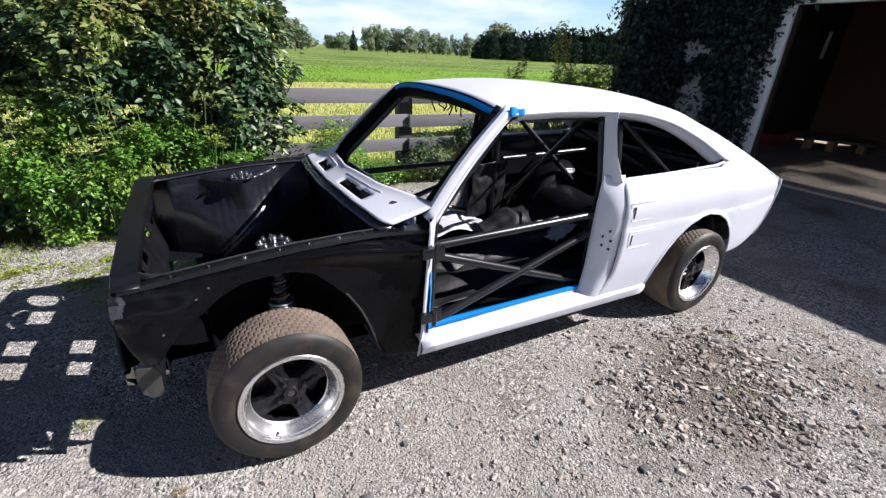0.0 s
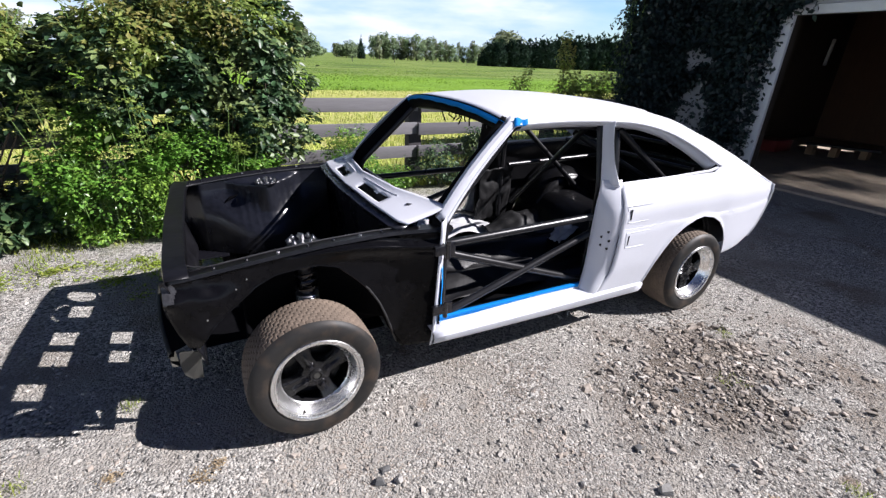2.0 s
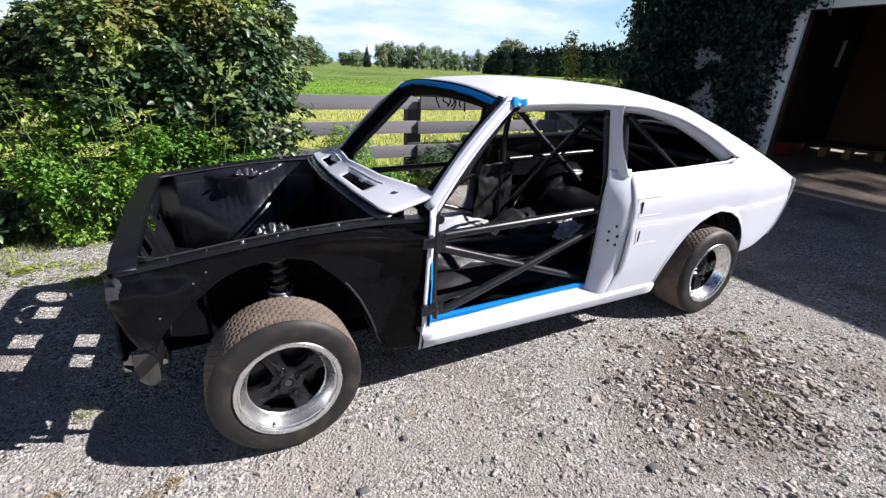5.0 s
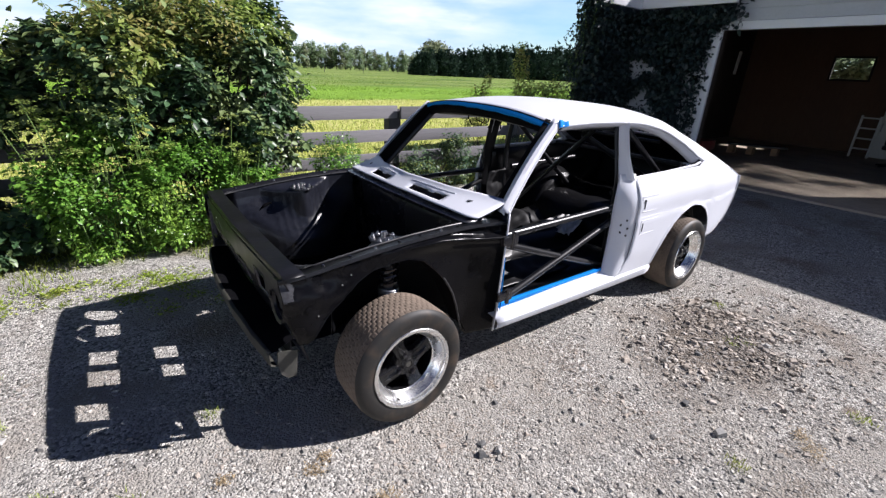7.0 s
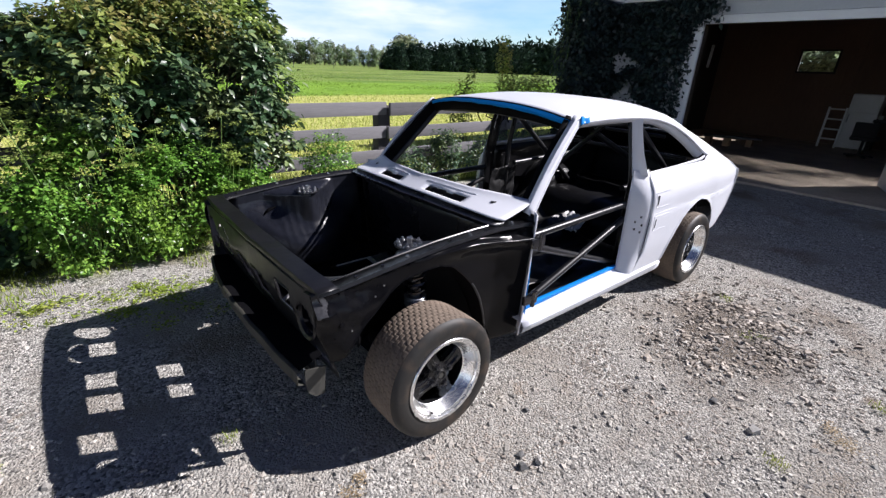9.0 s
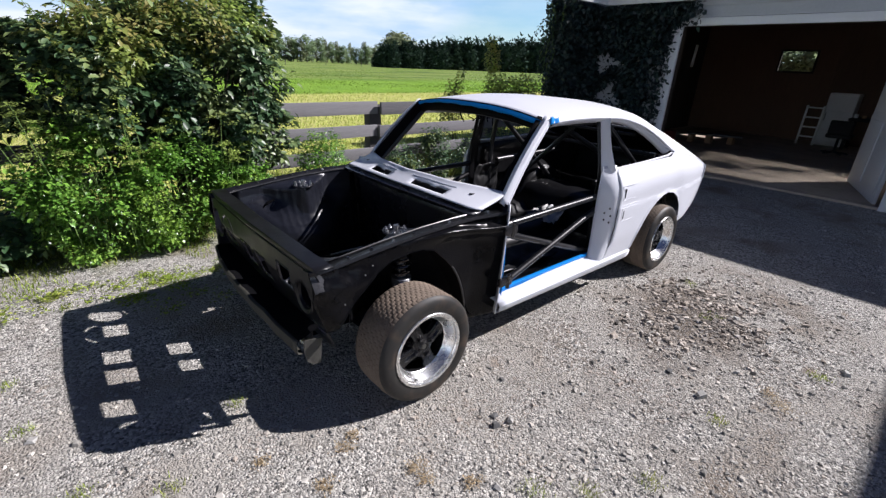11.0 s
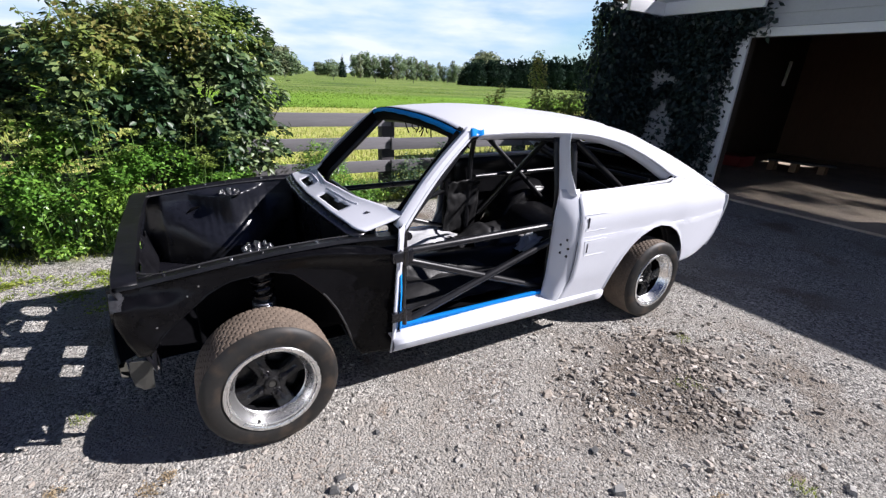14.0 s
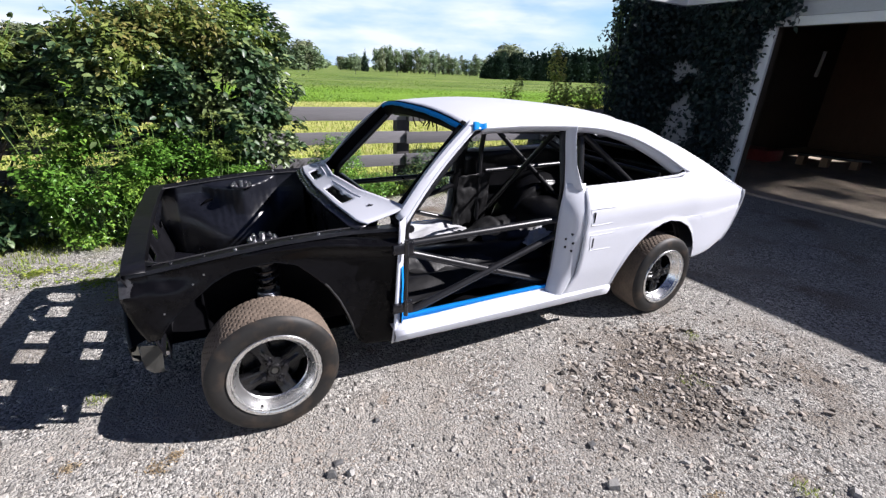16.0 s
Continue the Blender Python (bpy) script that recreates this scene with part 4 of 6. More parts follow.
def build_cowl():
    ys = sorted(set(span(0.10, 0.34, 8) + [0.36, 0.62] + span(0.36, 0.62, 6) + span(0.62, 0.84, 6) + span(0.84, 1.05, 5) + span(1.05, 1.38, 9)))
    vs = [0, 0.05, 0.12, 0.19, 0.3, 0.4, 0.47, 0.55, 0.68, 0.78, 0.88, 0.94, 1.0]

    def slots(y, v):
        return (0.36 < y < 0.62 or 0.84 < y < 1.05) and 0.19 < v < (0.47 if 0.44 < y < 0.50 or 0.92 < y < 0.96 else 0.55)

    cowl = part("cowl_panel", grid_mesh(ys, vs, cowl_point, slots), M_WHITE, car, "white scuttle panel with two vent slots", 0.006)
    for a, c in ((0.34, 0.66), (0.82, 1.07)):
        ridge = tube([(cowl_point(y, 0.74)[0], y, cowl_point(y, 0.74)[2] + 0.002) for y in span(a, c, 8)], 0.005, 6)
        part("ridge", ridge, M_WHITE, cowl)
    for y in (0.238, 1.24):
        p = cowl_point(y, 0.62)
        hole = [(p[0] + 0.016 * math.cos(a), p[1] + 0.013 * math.sin(a), p[2] + 0.0045 + 0.05 * 0.016 * math.cos(a)) for a in span(0, 2 * math.pi, 16)[:-1]]
        low = [(x, y2, z - 0.02) for x, y2, z in hole]
        k = len(hole)
        part("wiper_hole", (hole + low, [tuple(range(k))] + [(i, (i + 1) % k, k + (i + 1) % k, k + i) for i in range(k)]), M_BLACK, cowl, "dark wiper spindle hole")
    # black gutter and bulkhead under the scuttle
    part("firewall", grid_mesh(span(0.12, 1.36, 20), span(0, 1, 10), lambda y, v: (curve_at(COWL_F, y) + 0.03 + 0.04 * (1 - v), y, lerp(0.20, 0.79, v))), M_BLACK, car, "black bulkhead", 0.003)
    part("gutter", grid_mesh(span(0.10, 1.38, 24), [0, 1, 2, 3], lambda y, k: (curve_at(COWL_F, y) - (0.0, 0.02, 0.035, 0.035)[int(k)], y, (0.802, 0.79, 0.79, 0.775)[int(k)] + 0.02 * (1 - ((y - CY) / 0.64) ** 2))), M_BLACK, car, "black bonnet gutter", 0.003)
    part("plenum_floor", grid_mesh(span(0.14, 1.34, 12), [0, 1, 2], lambda y, k: (curve_at(COWL_F, y) + (0.02, 0.09, 0.10)[int(k)], y, (0.765, 0.765, 0.835)[int(k)])), M_BLACK, car, "black air box floor", 0.003)
    # windscreen frame
    for flip in (False, True):
        fl = mirrored if flip else (lambda m: m)

        def pillar(v, k):
            base, top = Vector((0.605, 0.085, 0.80)), Vector((1.005, 0.158, 1.215))
            c = base.lerp(top, v) + Vector((-0.018, -0.004, 0.012)) * math.sin(math.pi * v)
            w = lerp(0.054, 0.041, v)
            ring = [(-0.45, 0.032), (-0.52, 0.008), (-0.3, -0.004), (0.1, -0.006), (0.16, -0.001), (0.22, -0.006), (0.5, 0.0), (0.55, 0.03)]
            a, d = ring[int(k)]
            along = Vector((0.72, 0, -0.69))
            return c + along * (a * w) + Vector((0, 1, 0.1)) * d

        part("a_pillar", fl(grid_mesh(span(0, 1, 16), list(range(8)), pillar)), M_WHITE, car, "white windscreen pillar", 0.004)
        back = grid_mesh(span(0, 1, 10), [0, 1, 2, 3], lambda v, k: Vector((0.605, 0.085, 0.80)).lerp(Vector((1.005, 0.158, 1.205)), v) + Vector(((-0.03, -0.036, 0.036, 0.03)[int(k)], (0.034, 0.06, 0.06, 0.034)[int(k)], (0.018, 0.024, -0.024, -0.018)[int(k)])))
        part("a_pillar_back", fl(back), M_MATT, car, "black inner face of the windscreen pillar", 0.004)
        # front door post with hinges
        def a_post(z, v):
            xo = curve_at([(0.2, 0.56), (0.3, 0.575), (0.8, 0.60)], z)
            return lerp(xo + 0.022, xo - 0.03, v), lerp(0.075, 0.012, v) + (0.01 if v > 0.9 else 0), z

        post = part("hinge_post", fl(grid_mesh(span(0.22, 0.83, 14), span(0, 1, 6), a_post)), M_WHITE, car, "white front door post", 0.004)
        part("post_back", fl(grid_mesh(span(0.22, 0.82, 8), span(0, 1, 3), lambda z, v: (0.60, lerp(0.06, 0.20, v), z))), M_BLACK_IN, car, "black inside of the door post", 0.003)
        for z in (0.705, 0.41):
            hinge = join(box(0.535, 0.60, 0.0, 0.022, z - 0.022, z + 0.022, 0.004), tube([(0.598, 0.004, z - 0.04), (0.598, 0.004, z + 0.04)], 0.011, 10), box(0.598, 0.635, 0.005, 0.02, z - 0.03, z + 0.03, 0.004))
            h = part("hinge", fl(hinge), M_BLACK, post, "black door hinge")
    header = grid_mesh(span(-1, 1, 26), [0, 1, 2], lambda v, k: Vector(roof_point(0.972, v * 0.985)) + Vector(((-0.006, 0.004, 0.03)[int(k)], 0, (0.004, -0.034, -0.07)[int(k)])))
    part("masking_tape", grid_mesh(span(-1, 1, 26), [0, 1], lambda v, k: Vector(roof_point(0.972, v * 0.985)) + Vector(((-0.010, -0.003)[int(k)], 0, (-0.001, -0.026 + 0.008 * v - 0.002 * math.sin(v * 23))[int(k)]))), M_TAPE, car, "blue masking tape along the screen header", 0.001)
    part("header", header, M_MATT, car, "black windscreen header rail", 0.003)
    wires = []
    for k in range(7):
        y = 0.60 + 0.045 * k + random.uniform(-0.02, 0.02)
        p = Vector((1.0 + random.uniform(0, 0.03), y, 1.20))
        wires.append(tube([p, p + Vector((0.01, random.uniform(-0.03, 0.03), -0.04)), p + Vector((0.015, random.uniform(-0.05, 0.05), -random.uniform(0.04, 0.08)))], 0.004, 5))
    part("loose_wiring", join(*wires), M_MATT, car, "short black wires hanging from the header")
    flag = grid_mesh(span(0, 1, 8), span(0, 1, 6), lambda u, v: (0.985 + 0.075 * u, 0.140 + 0.008 * v - 0.004 * math.sin(u * 9), 1.188 + 0.012 * u + 0.040 * v * (1 - 0.45 * u) + 0.004 * math.sin(u * 7)))
    part("masking_tape", flag, M_TAPE, car, "loose folded end of blue masking tape", 0.001)


build_cowl()

FL_T = [(-0.47, 0.722), (-0.3, 0.742), (-0.1, 0.765), (0.1, 0.782), (0.3, 0.79), (0.6, 0.79)]
FL_B = [(-0.47, 0.44), (-0.435, 0.445), (-0.40, 0.47), (-0.345, 0.525), (-0.285, 0.57), (-0.23, 0.612), (-0.18, 0.65), (-0.1, 0.685), (0.0, 0.70), (0.06, 0.70), (0.14, 0.675), (0.21, 0.61),
        (0.264, 0.548), (0.309, 0.475), (0.353, 0.372), (0.396, 0.239), (0.43, 0.19), (0.58, 0.19)]


def build_front():
    def apron(x, v):
        zb, zt = curve_at(FL_B, x), curve_at(FL_T, x)
        z = lerp(zb, zt, v)
        y = 0.082 + 0.018 * max(0, (-0.36 - x) / 0.11) ** 2
        zc = smooth_at([(-0.2, 0.715), (-0.05, 0.74), (0.1, 0.753), (0.26, 0.758), (0.34, 0.738), (0.5, 0.720), (0.6, 0.72)], x)
        grow = max(0, min(1, (x + 0.12) / 0.3)) ** 1.5
        y -= 0.034 * grow * math.exp(-((z - zc) / (0.012 if z > zc else 0.045)) ** 2)
        # beaten, dented sheet towards the nose
        ahead = max(0, min(1, (-0.12 - x) / 0.2))
        y -= 0.026 * math.exp(-((x + 0.455) / 0.05) ** 2 - ((z - 0.655) / 0.036) ** 2) + 0.035 * ahead * math.exp(-((z - 0.5) / 0.09) ** 2)
        y += ahead * (0.016 * noise.noise((x * 9, z * 7, 3)) + 0.008 * noise.noise((x * 19, z * 17, 8)) - 0.018 * math.exp(-((z - 0.63) / 0.05) ** 2))
        y += 0.02 * max(0, (0.52 - z) / 0.2) + 0.006 * noise.noise((x * 6, z * 6, 2))
        y -= 0.03 * max(0, (x - 0.40) / 0.18)
        return x + 0.32 * max(0, 0.60 - z) * max(0, min(1, (-0.30 - x) / 0.16)), y, z

    xs = sorted(set(span(-0.47, -0.22, 20) + span(-0.22, -0.14, 8) + span(-0.14, 0.24, 30) + span(0.24, 0.43, 34) + span(0.43, 0.585, 18)))

    def bulge(x, z, v):
        # the strut tower and the sloping wheel housing, standing into the bay
        house = 0.185 * max(0, min(1, (x + 0.33) / 0.22, (0.38 - x) / 0.22, (0.64 - z) / 0.15))
        tower = 0.15 * max(0, min(1, (x + 0.10) / 0.06, (0.17 - x) / 0.06, v * 14))
        return max(house, tower)

    def inner(x, v):
        # engine bay side: flange, then down to the rail
        z = lerp(curve_at(FL_T, x) - 0.012, 0.33, v)
        y = lerp(0.136, 0.165, v) + 0.006 * noise.noise((x * 6, z * 6, 5))
        y += sum(bulge(x + dx, z + dz, v) for dx in (-0.08, -0.04, 0, 0.04, 0.08) for dz in (-0.05, -0.02, 0.02, 0.05)) / 20 * min(1, v * 20)
        y = lerp(y, 0.092, max(0, min(1, (-0.32 - x) / 0.08)))
        return x, y, z

    for flip in (False, True):
        fl = mirrored if flip else (lambda m: m)
        side = part("inner_fender", fl(grid_mesh(xs, span(0, 1, 64), apron)), M_SIDE_DIM, car, "black front side panel with arch cut-out, reflections dimmed in its paint", 0.003)
        for x, z, m in ((-0.385, 0.606, M_MATT), (-0.35, 0.565, M_STEEL), (-0.24, 0.66, M_STEEL), (-0.20, 0.69, M_STEEL)):
            c = apron(x, (z - curve_at(FL_B, x)) / (curve_at(FL_T, x) - curve_at(FL_B, x)))
            rad = 0.010 if m is M_MATT else 0.004
            part("hole" if m is M_MATT else "rivet", fl(lathe([(0.0, -0.005), (rad * 0.8, -0.0045), (rad, 0.004)], 10, (c[0], c[1], c[2]))), m, side, "dark drilled hole" if m is M_MATT else "bare rivet")
        if flip:
            # Added sheet that keeps light from leaking in at the far corner.
            part("corner_light_stop", fl(box(-0.445, -0.22, 0.09, 0.30, 0.325, 0.333, 0.002)), M_BLACK, car, "added black sheet closing the bay corner to light")
        part("bay_side", fl(grid_mesh(span(-0.46 if flip else -0.22, 0.42, 100), span(0, 1, 60), inner)), M_BAY, car, "black engine bay side with strut tower", 0.003)
        # Added dark skin: the arch's deep shade, given as a matt black layer.
        part("arch_shade_lining", fl(grid_mesh(span(-0.46 if flip else -0.22, 0.42, 60), span(0.03, 1, 30), lambda x, v: (inner(x, v)[0], inner(x, v)[1] - 0.008, inner(x, v)[2]))), M_MATT, car, "added matt black lining that keeps the wheel arch dark", 0.002)
        flange = grid_mesh(span(-0.47, 0.585, 30), [0, 1, 2, 3], lambda x, k: (x, (0.078, 0.070, 0.074, 0.137)[int(k)] + 0.018 * max(0, (-0.36 - x) / 0.11) ** 2 - 0.03 * max(0, (x - 0.40) / 0.18) * (k < 3), curve_at(FL_T, x) + (-0.016, -0.010, 0.002, -0.010)[int(k)]))
        fg = part("flange", fl(flange), M_NOSE, car, "black drilled bonnet flange", 0.003)
        for i, x in enumerate((-0.40, -0.3, -0.19, -0.08, 0.03, 0.13, 0.24, 0.33, 0.42, 0.5)):
            c = (x, 0.10, curve_at(FL_T, x))
            part("bolt", fl(moved(lathe([(0.0, 0.006), (0.006, 0.006), (0.007, -0.002)], 8), Matrix.Translation(c) @ Matrix.Rotation(radians(90), 4, "X"))), M_STEEL if i % 3 == 0 else M_BLACK, fg)
        # front corner bent out, its sheen painted on as a grey patch
        sheen_patch = grid_mesh(span(-0.468, -0.415, 14), span(0.72, 0.995, 16), lambda x, v: Vector(apron(x, v)) + Vector((0, -0.0045, 0)), lambda x, v: ((x + 0.460) / 0.034) ** 2 + ((v - 0.86) / 0.12) ** 2 + 0.2 * math.sin(x * 200 + v * 30) > 1)
        part("sheen_corner", fl(sheen_patch), M_CORNER_SHEEN, side, "bent corner with its highlight painted dull grey")
        # arch lip, its rear stretch lighter to paint the highlight there
        pts = [apron(x, 0.0) for x in span(-0.43, 0.41, 60)]
        part("arch_lip", fl(tube(pts, 0.0045, 6)), M_SIDE_DIM, side)
        part("arch_lip", fl(tube([apron(x, 0.0) for x in span(0.25, 0.40, 12)], 0.0052, 6)), M_EDGE_GLINT, side, "wheel arch edge with its highlight in the colour")
        crest = [Vector(apron(x, 1.0)) for x in span(-0.04, 0.56, 40)]
        for p in crest:
            p.z = smooth_at([(-0.2, 0.715), (-0.05, 0.74), (0.1, 0.753), (0.26, 0.758), (0.34, 0.738), (0.5, 0.720), (0.6, 0.72)], p.x) + 0.002
            p.y = apron(p.x, (p.z - curve_at(FL_B, p.x)) / (curve_at(FL_T, p.x) - curve_at(FL_B, p.x)))[1]
        part("swage", fl(tube(crest, [0.0085 * min(1, 0.1 + k / 14) for k in range(41)], 10)), M_SIDE_DIM, side, "glossy pressed ridge below the flange")
        # inner arch behind the wheel
        well = grid_mesh(span(-0.20, 0.42, 20), span(0, 1, 8), lambda x, v: (x, lerp(0.10, 0.185, v), lerp(curve_at(FL_B, x), max(0.25, curve_at(FL_B, x) - 0.03), v) + 0.015))
        part("wheel_well", fl(well), M_MATT, car, "black inner wheel arch", 0.003)
        # coil-over strut
        strut = part("strut", fl(tube([(0.03, 0.182, 0.30), (0.035, 0.215, 0.735)], 0.031, 14)), M_BLACK, car, "adjustable black front strut")
        coil = [(0.032 + 0.043 * math.cos(a), 0.198 + 0.043 * math.sin(a), 0.535 + 0.20 * a / (2 * math.pi * 6)) for a in span(0, 2 * math.pi * 6, 96)]
        part("spring", fl(tube(coil, 0.0065, 6)), M_BLACK, strut, "black coil spring")
        for z in (0.490, 0.502, 0.514, 0.526):
            part("collar", fl(moved(lathe([(0.026, -0.0045), (0.045, -0.0045), (0.048, 0), (0.045, 0.0045), (0.026, 0.0045)], 24), Matrix.Translation((0.031, 0.193, z)) @ Matrix.Rotation(radians(90), 4, "X"))), M_STEEL, strut, "bare alloy spring collar")
        # tower top and its studs
        top = moved(lathe([(0.0, -0.012), (0.046, -0.012), (0.060, -0.006), (0.063, 0.004)], 24), Matrix.Translation((0.035, 0.245, 0.742)) @ Matrix.Rotation(radians(90), 4, "X"))
        tw = part("tower_top", fl(top), M_BLACK, car, "black strut top plate", 0.002)
        for a in (0.0, 0.8, 1.6, 2.3, 3.1, 3.9, 4.6, 5.4):
            c = (0.035 + 0.048 * math.cos(a), 0.245 + 0.048 * math.sin(a), 0.742)
            part("stud", fl(tube([(c[0], c[1], c[2]), (c[0], c[1], c[2] + 0.009), (c[0], c[1], c[2] + 0.009), (c[0], c[1], c[2] + 0.018)], [0.0095, 0.0095, 0.005, 0.005], 8)), M_STEEL, tw, "bare threaded stud")
        part("top_nut", fl(tube([(0.035, 0.245, 0.742), (0.035, 0.245, 0.772)], 0.011, 8)), M_STEEL, tw, "bare centre nut")
        # chassis rail and lower arm
        part("chassis_rail", fl(box(-0.12, 0.45, 0.27, 0.34, 0.28, 0.36, 0.008)), M_MATT, car)
        part("lower_arm", fl(tube([(0.03, 0.15, 0.20), (0.03, 0.5, 0.24)], 0.016, 8)), M_BLACK_IN, car)
    part("crossmember", box(-0.02, 0.10, 0.30, 2 * CY - 0.30, 0.22, 0.29, 0.012), M_MATT, car)
    # Added tray: darkens the bay floor and stops sun reaching the ground below.
    part("bay_light_blocker", grid_mesh(span(-0.44, 0.40, 24), span(0.26, 2 * CY - 0.26, 32), lambda x, y: (x, y, 0.225 + 0.006 * math.sin(y * 22)), lambda x, y: x < -0.12 and y < 0.42), M_MATT, car, "added black tray that blocks light under the engine bay", 0.003)
    part("tie_bar", tube(bent([(-0.40, 0.32, 0.24), (-0.40, 0.9, 0.22), (0.0, 1.16, 0.24)], 0.08), 0.012, 8), M_STEEL, car, "bare steel tie bar")


build_front()


def front_panel():
    """The nose: a slam panel above, a face with lamp and grille holes, and a bowed valance."""
    HOLES = [(1.06, 1.20, 0.50, 0.585), (0.765, 0.90, 0.485, 0.605), (0.57, 0.71, 0.485, 0.61), (0.30, 0.43, 0.555, 0.655), (0.775, 0.90, 0.325, 0.41), (0.60, 0.71, 0.32, 0.40), (0.125, 0.235, 0.385, 0.43)]
    LAMPS = [(0.195, 0.578, 0.062), (1.328, 0.573, 0.079)]
    y0, y1, z0, z1 = 0.105, 1.412, 0.21, 0.715
    ys = sorted(set([y0, y1] + [h[i] for h in HOLES for i in (0, 1)] + span(y0, y1, 150)))
    zs = sorted(set([z0, z1] + [h[i] for h in HOLES for i in (2, 3)] + span(z0, z1, 56)))

    def face(y, z):
        s = (y - CY) / 0.64
        return -0.456 - 0.012 * (1 - s * s) + 0.32 * max(0, 0.60 - max(z, 0.36)), y, z

    def gone(y, z):
        if z < 0.345 and y < 0.30:
            return True
        return any(a < y < c and d < z < e for a, c, d, e in HOLES) or any((y - a) ** 2 + (z - c) ** 2 < r * r for a, c, r in LAMPS) or (0.107 < math.hypot(y - 1.115, z - 0.545) < 0.121 and (z > 0.575 or abs(y - 1.115) > 0.1) and math.sin(y * 55) > -0.55)

    nose = part("front_panel", grid_mesh(ys, zs, face, gone), M_NOSE, car, "black radiator panel with lamp and grille openings", 0.003)
    for y, z, r in LAMPS:
        ring = moved(lathe([(r - 0.004, 0.012), (r, 0.0), (r + 0.012, -0.006), (r + 0.016, 0.002)], 36), Matrix.Translation((face(y, z)[0], y, z)) @ Matrix.Rotation(radians(-90), 4, "Z"))
        part("lamp_ring", ring, M_NOSE, nose)
    for a, c, d, e in HOLES:
        m = join(*[tube([face(p, q), face(s, t)], 0.005, 6) for p, q, s, t in ((a, d, c, d), (a, e, c, e), (a, d, a, e), (c, d, c, e))])
        part("hole_lip", m, M_BLACK, nose)
    slam = grid_mesh(span(0.07, 1.425, 40), [0, 1, 2, 3, 4], lambda y, k: (curve_at([(0.07, -0.455), (0.2, -0.465), (CY, -0.474), (1.28, -0.462), (1.425, -0.448)], y) + (0.016, 0.0, 0.004, 0.075, 0.08)[int(k)],
                                                                                       y, 0.738 + 0.006 * (1 - ((y - CY) / 0.66) ** 2) + (-0.05, -0.012, 0.002, 0.002, -0.022)[int(k)] - 0.008 * max(0, (abs(y - CY) - 0.60) / 0.09)))
    part("slam_panel", slam, M_NOSE, car, "black bonnet landing panel across the nose", 0.003)
    for s in (0, 1):
        lip = [(0.40, 0.140, curve_at(FL_T, 0.40) - 0.006)] + [(x, 0.140, curve_at(FL_T, x) - 0.006) for x in span(0.3, -0.30, 12)]
        lip += [(-0.30 - 0.115 * math.sin(a), 0.255 - 0.115 * math.cos(a), 0.7325) for a in span(0.15, math.pi / 2, 8)] + [(-0.417, 0.4, 0.738), (-0.42, CY, 0.742)]
        m = tube(lip, 0.0042, 6)
        # The bright line of sun on this rounded edge is its lighter colour.
        part("bay_lip", mirrored(m) if s else m, M_EDGE_GLINT, car, "thin edge of the engine bay opening, lighter for its glint")
        # rounded inner corners where the slam panel meets the flanges
        arc = [(-0.312 - 0.108 * math.cos(a), 0.243 - 0.108 * math.sin(a)) for a in span(0, math.pi / 2, 9)]
        g = [(-0.42, 0.132, 0.728)] + [(x, y, 0.7305 + 0.07 * (x + 0.42)) for x, y in arc]
        m = (g, [(0, i, i + 1) for i in range(1, len(g) - 1)])
        part("corner_gusset", mirrored(m) if s else m, M_NOSE, car, "", 0.003)

    def valance(v, k):
        y = lerp(0.197, 2 * CY - 0.12, v)
        s = (y - CY) / 0.65
        bow = 1 - abs(s) ** 2.4
        x = -0.48 - 0.07 * bow
        top = smooth_at([(0.1, 0.355), (0.2, 0.36), (0.26, 0.38), (0.46, 0.412), (0.74, 0.416), (1.0, 0.42), (1.36, 0.415)], y)
        tall = curve_at([(0.24, 0.055), (0.46, 0.05), (0.74, 0.042), (1.36, 0.03)], y)
        return x + (0.012, 0.0, 0.003, 0.03)[int(k)], y, top + (0.008, 0.0, -tall, -tall - 0.008)[int(k)] + 0.004 * math.sin(y * 31)

    val = part("valance", grid_mesh(span(0, 1, 30), [0, 1, 2, 3], valance), M_VAL, car, "dusty grey front valance strip", 0.003)
    # The shaded gap behind the valance is drawn as a matt black sheet.
    upper = grid_mesh(span(0, 1, 24), [0, 1], lambda v, k: Vector(valance(v, 0)).lerp(Vector(face(lerp(0.197, 2 * CY - 0.12, v), 0.41)), k))
    part("valance_gap_shade", upper, M_MATT, val, "matt black fill for the shaded gap behind the valance")
    edge = [Vector(p) for p in ((-0.395, 0.182, 0.362), (-0.404, 0.190, 0.232), (-0.440, 0.189, 0.236), (-0.466, 0.191, 0.262), (-0.474, 0.196, 0.31), (-0.470, 0.196, 0.366))]
    inward = Vector((0.0, 0.006, 0.0))
    part("end_plate", ([p for p in edge] + [p + inward for p in edge], [(5, 4, 3, 2, 1, 0), (6, 7, 8, 9, 10, 11)] + [(i, (i + 1) % 6, 6 + (i + 1) % 6, 6 + i) for i in range(6)]), M_PLATE, val, "bent bare grey end plate", smooth=False)


front_panel()


